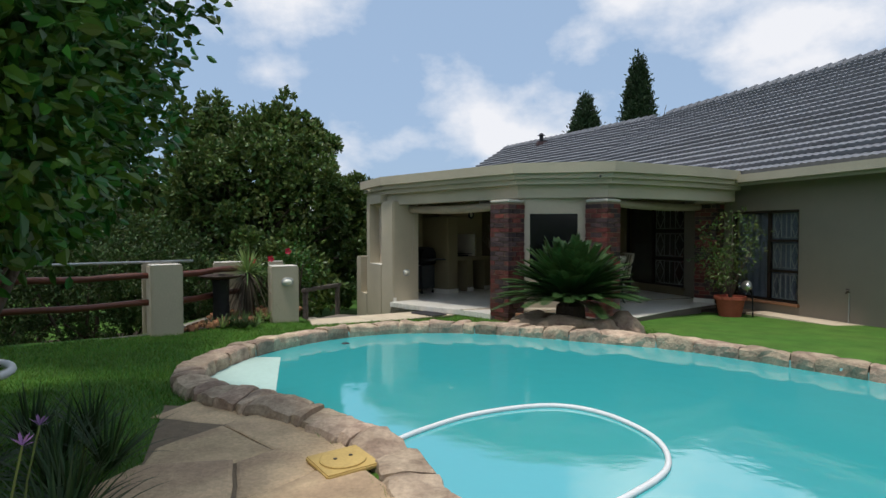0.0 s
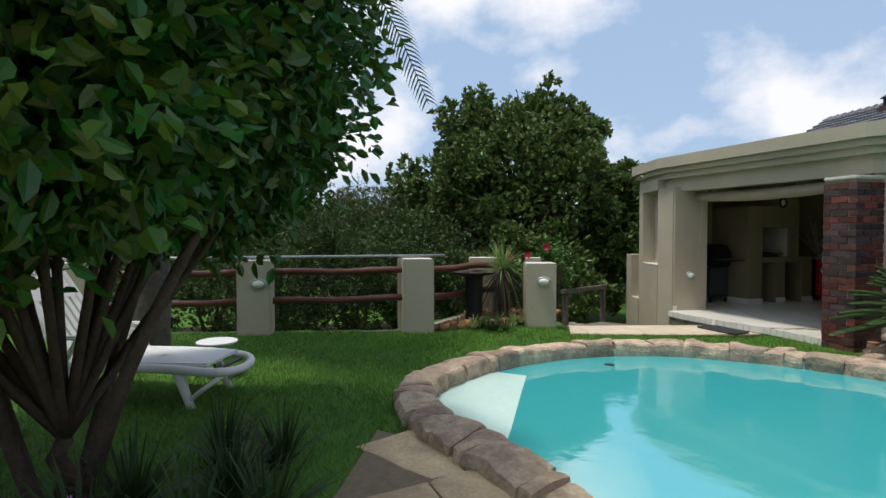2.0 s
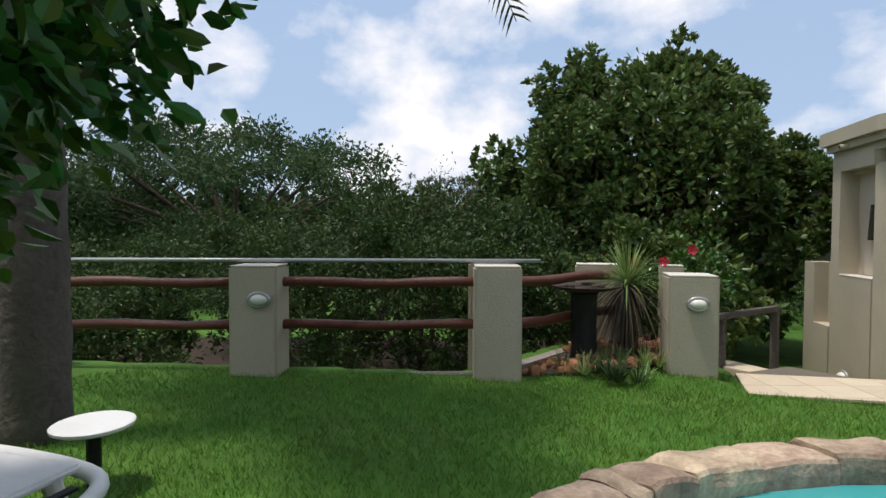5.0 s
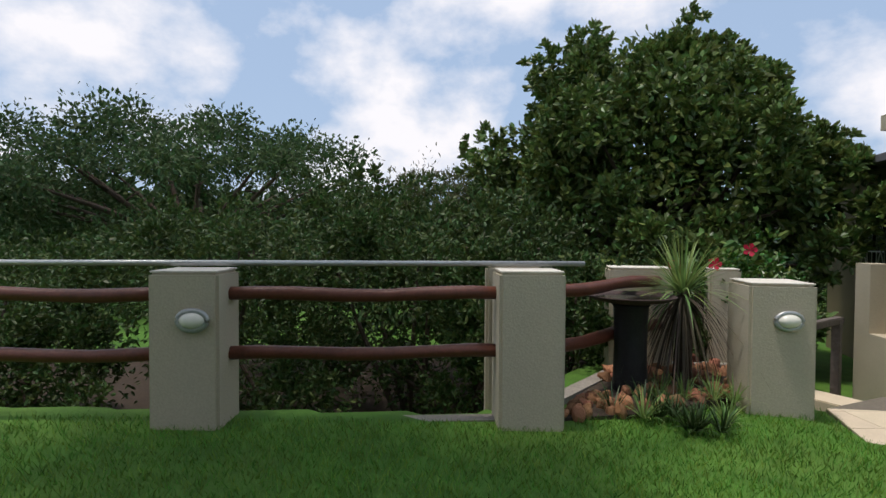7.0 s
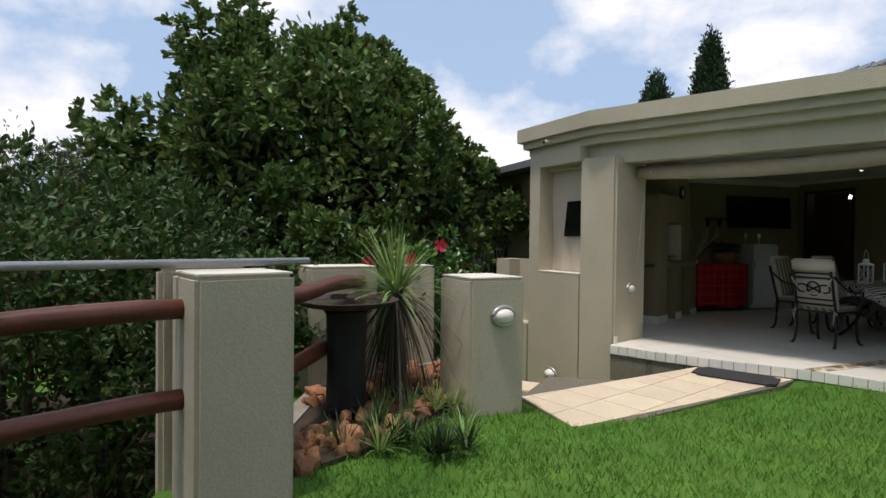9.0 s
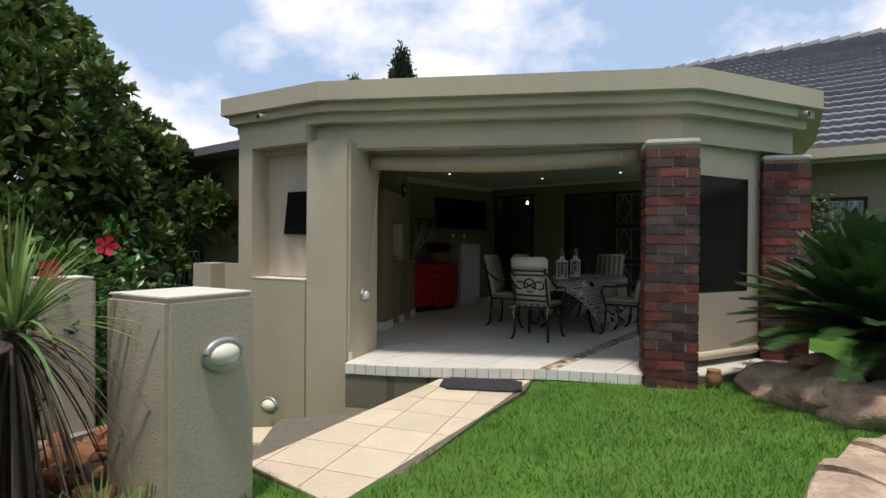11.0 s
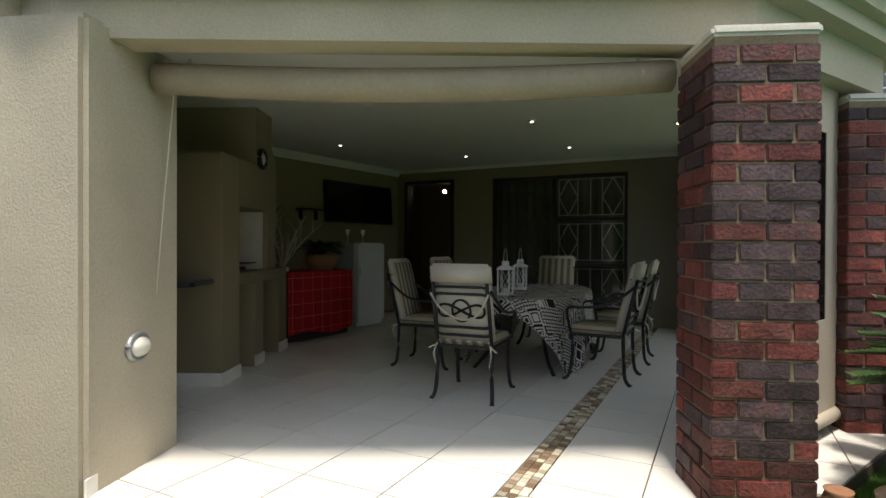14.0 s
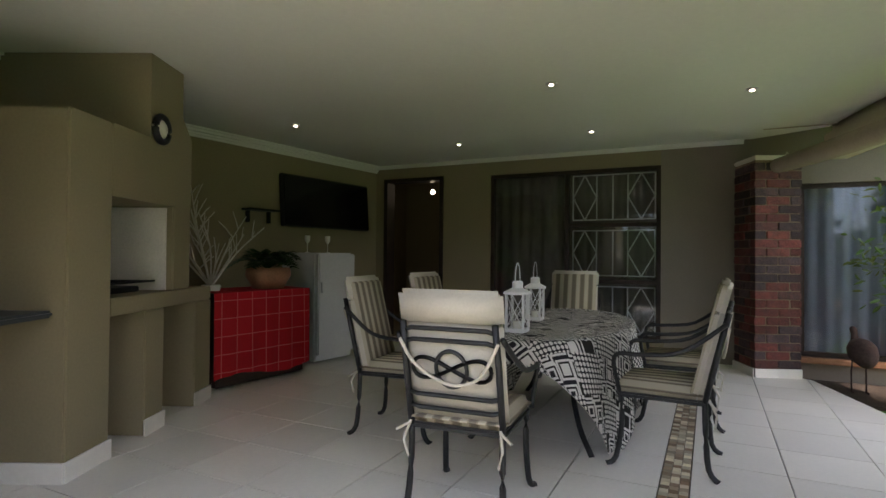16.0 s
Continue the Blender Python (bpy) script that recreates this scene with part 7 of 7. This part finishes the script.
def build_blinds():
    def roll(a, b, z, r, sag, label):
        rb = tagged(new("rolled_blind"), label, "blind", "canvas blinds")
        a, b = Vector((*a, z)), Vector((*b, z))
        pts = [a.lerp(b, t / 16) - Vector((0, 0, sag * math.sin(t / 16 * math.pi))) for t in range(17)]
        part("canvas_roll", tube(bmesh.new(), pts, [r * (1 + 0.10 * math.sin(t / 16 * math.pi)) for t in range(17)], 18), ROLLCANVAS, rb, smooth=True)
        for t in (1, 15):
            p = pts[t]
            bm = tube(bmesh.new(), [p + Vector((0, 0, r + 0.03)), p + Vector((-0.07, -0.07, 0.0)), p + Vector((0, 0, -r * 1.05)), p + Vector((0.07, 0.07, 0))], 0.004, 5, True)
            part("tie_cord", bm, CUSHION, rb)
        return rb
    rb = roll((-0.74, 12.74), (1.27, 10.76), 1.81, 0.085, 0.045, "rolled-up beige canvas blind under the front beam")
    part("pull_cord", tube(bmesh.new(), [(-0.66, 12.72, 1.80), (-0.70, 12.76, 1.2), (-0.74, 12.80, 0.55)], 0.004, 5), CUSHION, rb)
    roll((3.2, 10.35), (5.75, 12.25), 1.83, 0.075, 0.03, "rolled-up beige canvas blind towards the pool")
    # lowered blind between the two brick pillars
    db = tagged(new("drop_blind"), "lowered cream canvas blind with a dark clear-film window", "blind", "canvas blinds")
    a, b = Vector((1.45, 10.42)), Vector((2.76, 10.30))
    d = (b - a).normalized()
    n = Vector((-d.y, d.x))
    def strip(t0, t1, z0, z1, name, m, off=0.0):
        p, q = a.lerp(b, t0), a.lerp(b, t1)
        return part(name, prism(bmesh.new(), [p - n * off, q - n * off, q - n * off + n * 0.006, p - n * off + n * 0.006], z0, z1), m, db)
    strip(0, 0.16, -0.20, 1.95, "canvas_border", CANVAS)
    strip(0.84, 1.0, -0.20, 1.95, "canvas_border", CANVAS)
    strip(0.16, 0.84, 1.62, 1.95, "canvas_border", CANVAS)
    strip(0.16, 0.84, -0.20, 0.42, "canvas_border", CANVAS)
    strip(0.155, 0.845, 0.415, 1.625, "film_window", BLACKGLOSS, -0.004)
    part("bottom_roll", tube(bmesh.new(), [(a.x, a.y, -0.22), (b.x, b.y, -0.22)], 0.045, 12), CANVAS, db, smooth=True)


build_blinds()


def build_house_side():
    # red pot with a small tree
    x, y = 5.82, 11.0
    z = float(ground_z(x, y)) - 0.01
    pt = thing("potted_tree", (x, y, z), "straggly small tree in a red plastic pot", "potted plant")
    part("pot", lathe(bmesh.new(), [(0.0, 0), (0.20, 0), (0.27, 0.36), (0.30, 0.36), (0.30, 0.42), (0.265, 0.42), (0.25, 0.37), (0.0, 0.37)], seg=28), TERRA, pt)
    rng = np.random.default_rng(55)
    for k in range(7):
        bm = bmesh.new()
        a = k * 0.9
        tip = Vector((0.45 * math.cos(a) * rng.uniform(0.5, 1), 0.45 * math.sin(a) * rng.uniform(0.5, 1), rng.uniform(1.2, 1.85)))
        tube(bm, spline([(0, 0, 0.35), (tip.x * 0.3, tip.y * 0.3, tip.z * 0.55), tip], 4), [0.02 - 0.0018 * i for i in range(9)], 6)
        part("branch", bm, BARK, pt)
    v, f = foliage([((0, 0, 1.45), (0.5, 0.5, 0.55)), ((-0.1, 0.1, 0.95), (0.38, 0.38, 0.4))], 130, 8, (0.09, 0.03), rng, spread=0.15, shell=(0.4, 1.1))
    from_arrays("leaves", v, f, LEAF_TREE, pt)
    # metal bird ornament, one plain shape
    bm = bmesh.new()
    tube(bm, spline([(-0.24, 0, 0.30), (-0.10, 0, 0.40), (0.04, 0, 0.44), (0.14, 0, 0.48), (0.18, 0, 0.58), (0.24, 0, 0.61)], 4), [0.02, 0.06, 0.09, 0.11, 0.12, 0.125, 0.12, 0.11, 0.10, 0.085, 0.065, 0.05, 0.04, 0.035, 0.03, 0.028, 0.03, 0.034, 0.03, 0.02, 0.008][:21], 12)
    for s in (-1, 1):
        tube(bm, [(0.02, s * 0.05, 0.40), (0.04, s * 0.06, 0.2), (0.03, s * 0.06, 0.0)], 0.008, 6)
        tube(bm, [(-0.03, s * 0.06, 0.01), (0.10, s * 0.07, 0.01)], 0.008, 6)
    ob = part("bird_ornament", bm, RUST, smooth=True)
    ob.matrix_world = pose(6.15, 11.65, -0.40, 0, 0, 25)
    tagged(ob, "dark metal garden bird ornament on thin legs", "ornament")
    # silver spotlight on a stake
    sl = thing("garden_spotlight", (6.05, 10.75, float(ground_z(6.05, 10.75))), "silver garden spotlight on a bent black stake", "garden light")
    part("stake", tube(bmesh.new(), spline([(0.12, 0.05, 0), (0.10, 0.04, 0.4), (0.02, 0, 0.58)], 4), 0.014, 8), BLACKMETAL, sl, smooth=True)
    part("head", tube(bmesh.new(), [(0.03, 0, 0.60), (-0.05, -0.05, 0.63), (-0.09, -0.08, 0.65)], [0.05, 0.085, 0.10], 14), CHROME, sl, smooth=True)
    # tap on the wall
    p = wall_pt(1.95, 0.03)
    tp = thing("garden_tap", (p.x, p.y, -0.4), "brass garden tap on a thin wall pipe", "tap", rz=RH)
    part("pipe", tube(bmesh.new(), [(0, 0, 0), (0, 0, 0.60)], 0.011, 8), GALV, tp)
    part("spout", tube(bmesh.new(), [(0, 0, 0.58), (0, -0.07, 0.59), (0, -0.09, 0.55)], 0.012, 8), RUST, tp)
    part("tap_handle", B((0, -0.04, 0.63), (0.06, 0.014, 0.02), 0, 0.004), RUST, tp)
    # small clay pot at the brick pillar
    cp = thing("clay_pot", (1.40, 10.02, -0.40), "small raw clay pot standing in the grass", "pot")
    part("pot_body", lathe(bmesh.new(), [(0.0, 0), (0.045, 0), (0.07, 0.06), (0.068, 0.12), (0.055, 0.15), (0.062, 0.165), (0.05, 0.165), (0.0, 0.15)], seg=18), CLAY, cp, smooth=True)
    # chimney pot with cowl on the far roof
    ck = thing("roof_cowl", (4.9, 27.2, 5.4), "small dark chimney cowl on the far roof", "chimney")
    part("stack", B((0, 0, -0.2), (0.5, 0.5, 1.2), 0, 0.02), BRICK, ck)
    part("cowl", lathe(bmesh.new(), [(0.0, 0.4), (0.1, 0.4), (0.1, 0.7), (0.2, 0.72), (0.0, 0.85)], seg=14), BLACKMETAL, ck)


build_house_side()

# ---- small pieces of floors, pillars and pavements ----
build_floor()
build_brick_pillar((0.90, 10.40), -0.42, 1.835, "square pillar of dark red and blue-black clay bricks")
build_brick_pillar((2.67, 10.23), -0.42, 1.835, "square clay brick pillar beside the cycad")
build_brick_pillar((5.76, 12.46), FLOOR_Z, 1.92, "clay brick pillar with cream tile skirting against the house", True)
build_coping()
build_paving()


def build_grass():
    """Short blades over the lawn that the walk passes."""
    rng = np.random.default_rng(5)
    n = 250000
    x, y = rng.uniform(-7.2, 3.5, n), rng.uniform(1.5, 11.2, n)
    d = np.hypot(x + 2.6, y - 7.0)
    keep = rng.uniform(0, 1, n) < np.clip(1.25 - d / 7, 0.15, 1)
    s = -0.603 * (x + 6.15) + 0.798 * (y - 7.2)
    keep &= s < 0.02 + np.where(x > -4.1, 9, 0)
    keep &= ~in_poly(x, y, offset_line(POOL + POOL[:1], 0.27)[:-1]) & ~in_poly(x, y, PAVING)
    keep &= ~in_poly(x, y, [(-2.64, 10.62), (-2.36, 9.74), (-0.85, 10.6), (-0.05, 10.99), (0.3, 11.1), (1.0, 10.46), (1.5, 10.1), (6, 10), (6, 14), (-6, 14), (-4.4, 8.6), (-3.3, 10.1)])
    x, y = x[keep], y[keep]
    n = len(x)
    z = ground_z(x, y)
    a = rng.uniform(0, math.tau, n)
    h = rng.uniform(0.025, 0.06, n)
    lean = rng.uniform(0.2, 1.0, n) * h
    w = rng.uniform(0.0022, 0.005, n)
    b = rng.uniform(0, math.tau, n)
    v = np.stack([np.stack([x + w * np.cos(a), y + w * np.sin(a), z], -1), np.stack([x - w * np.cos(a), y - w * np.sin(a), z], -1),
                  np.stack([x + lean * np.cos(b), y + lean * np.sin(b), z + h], -1)], 1).reshape(-1, 3)
    f = np.arange(n * 3).reshape(-1, 3)
    ob = from_arrays("grass", v, f, BLADE)
    tagged(ob, "short thick green lawn grass", "grass", kind="stuff")


build_grass()
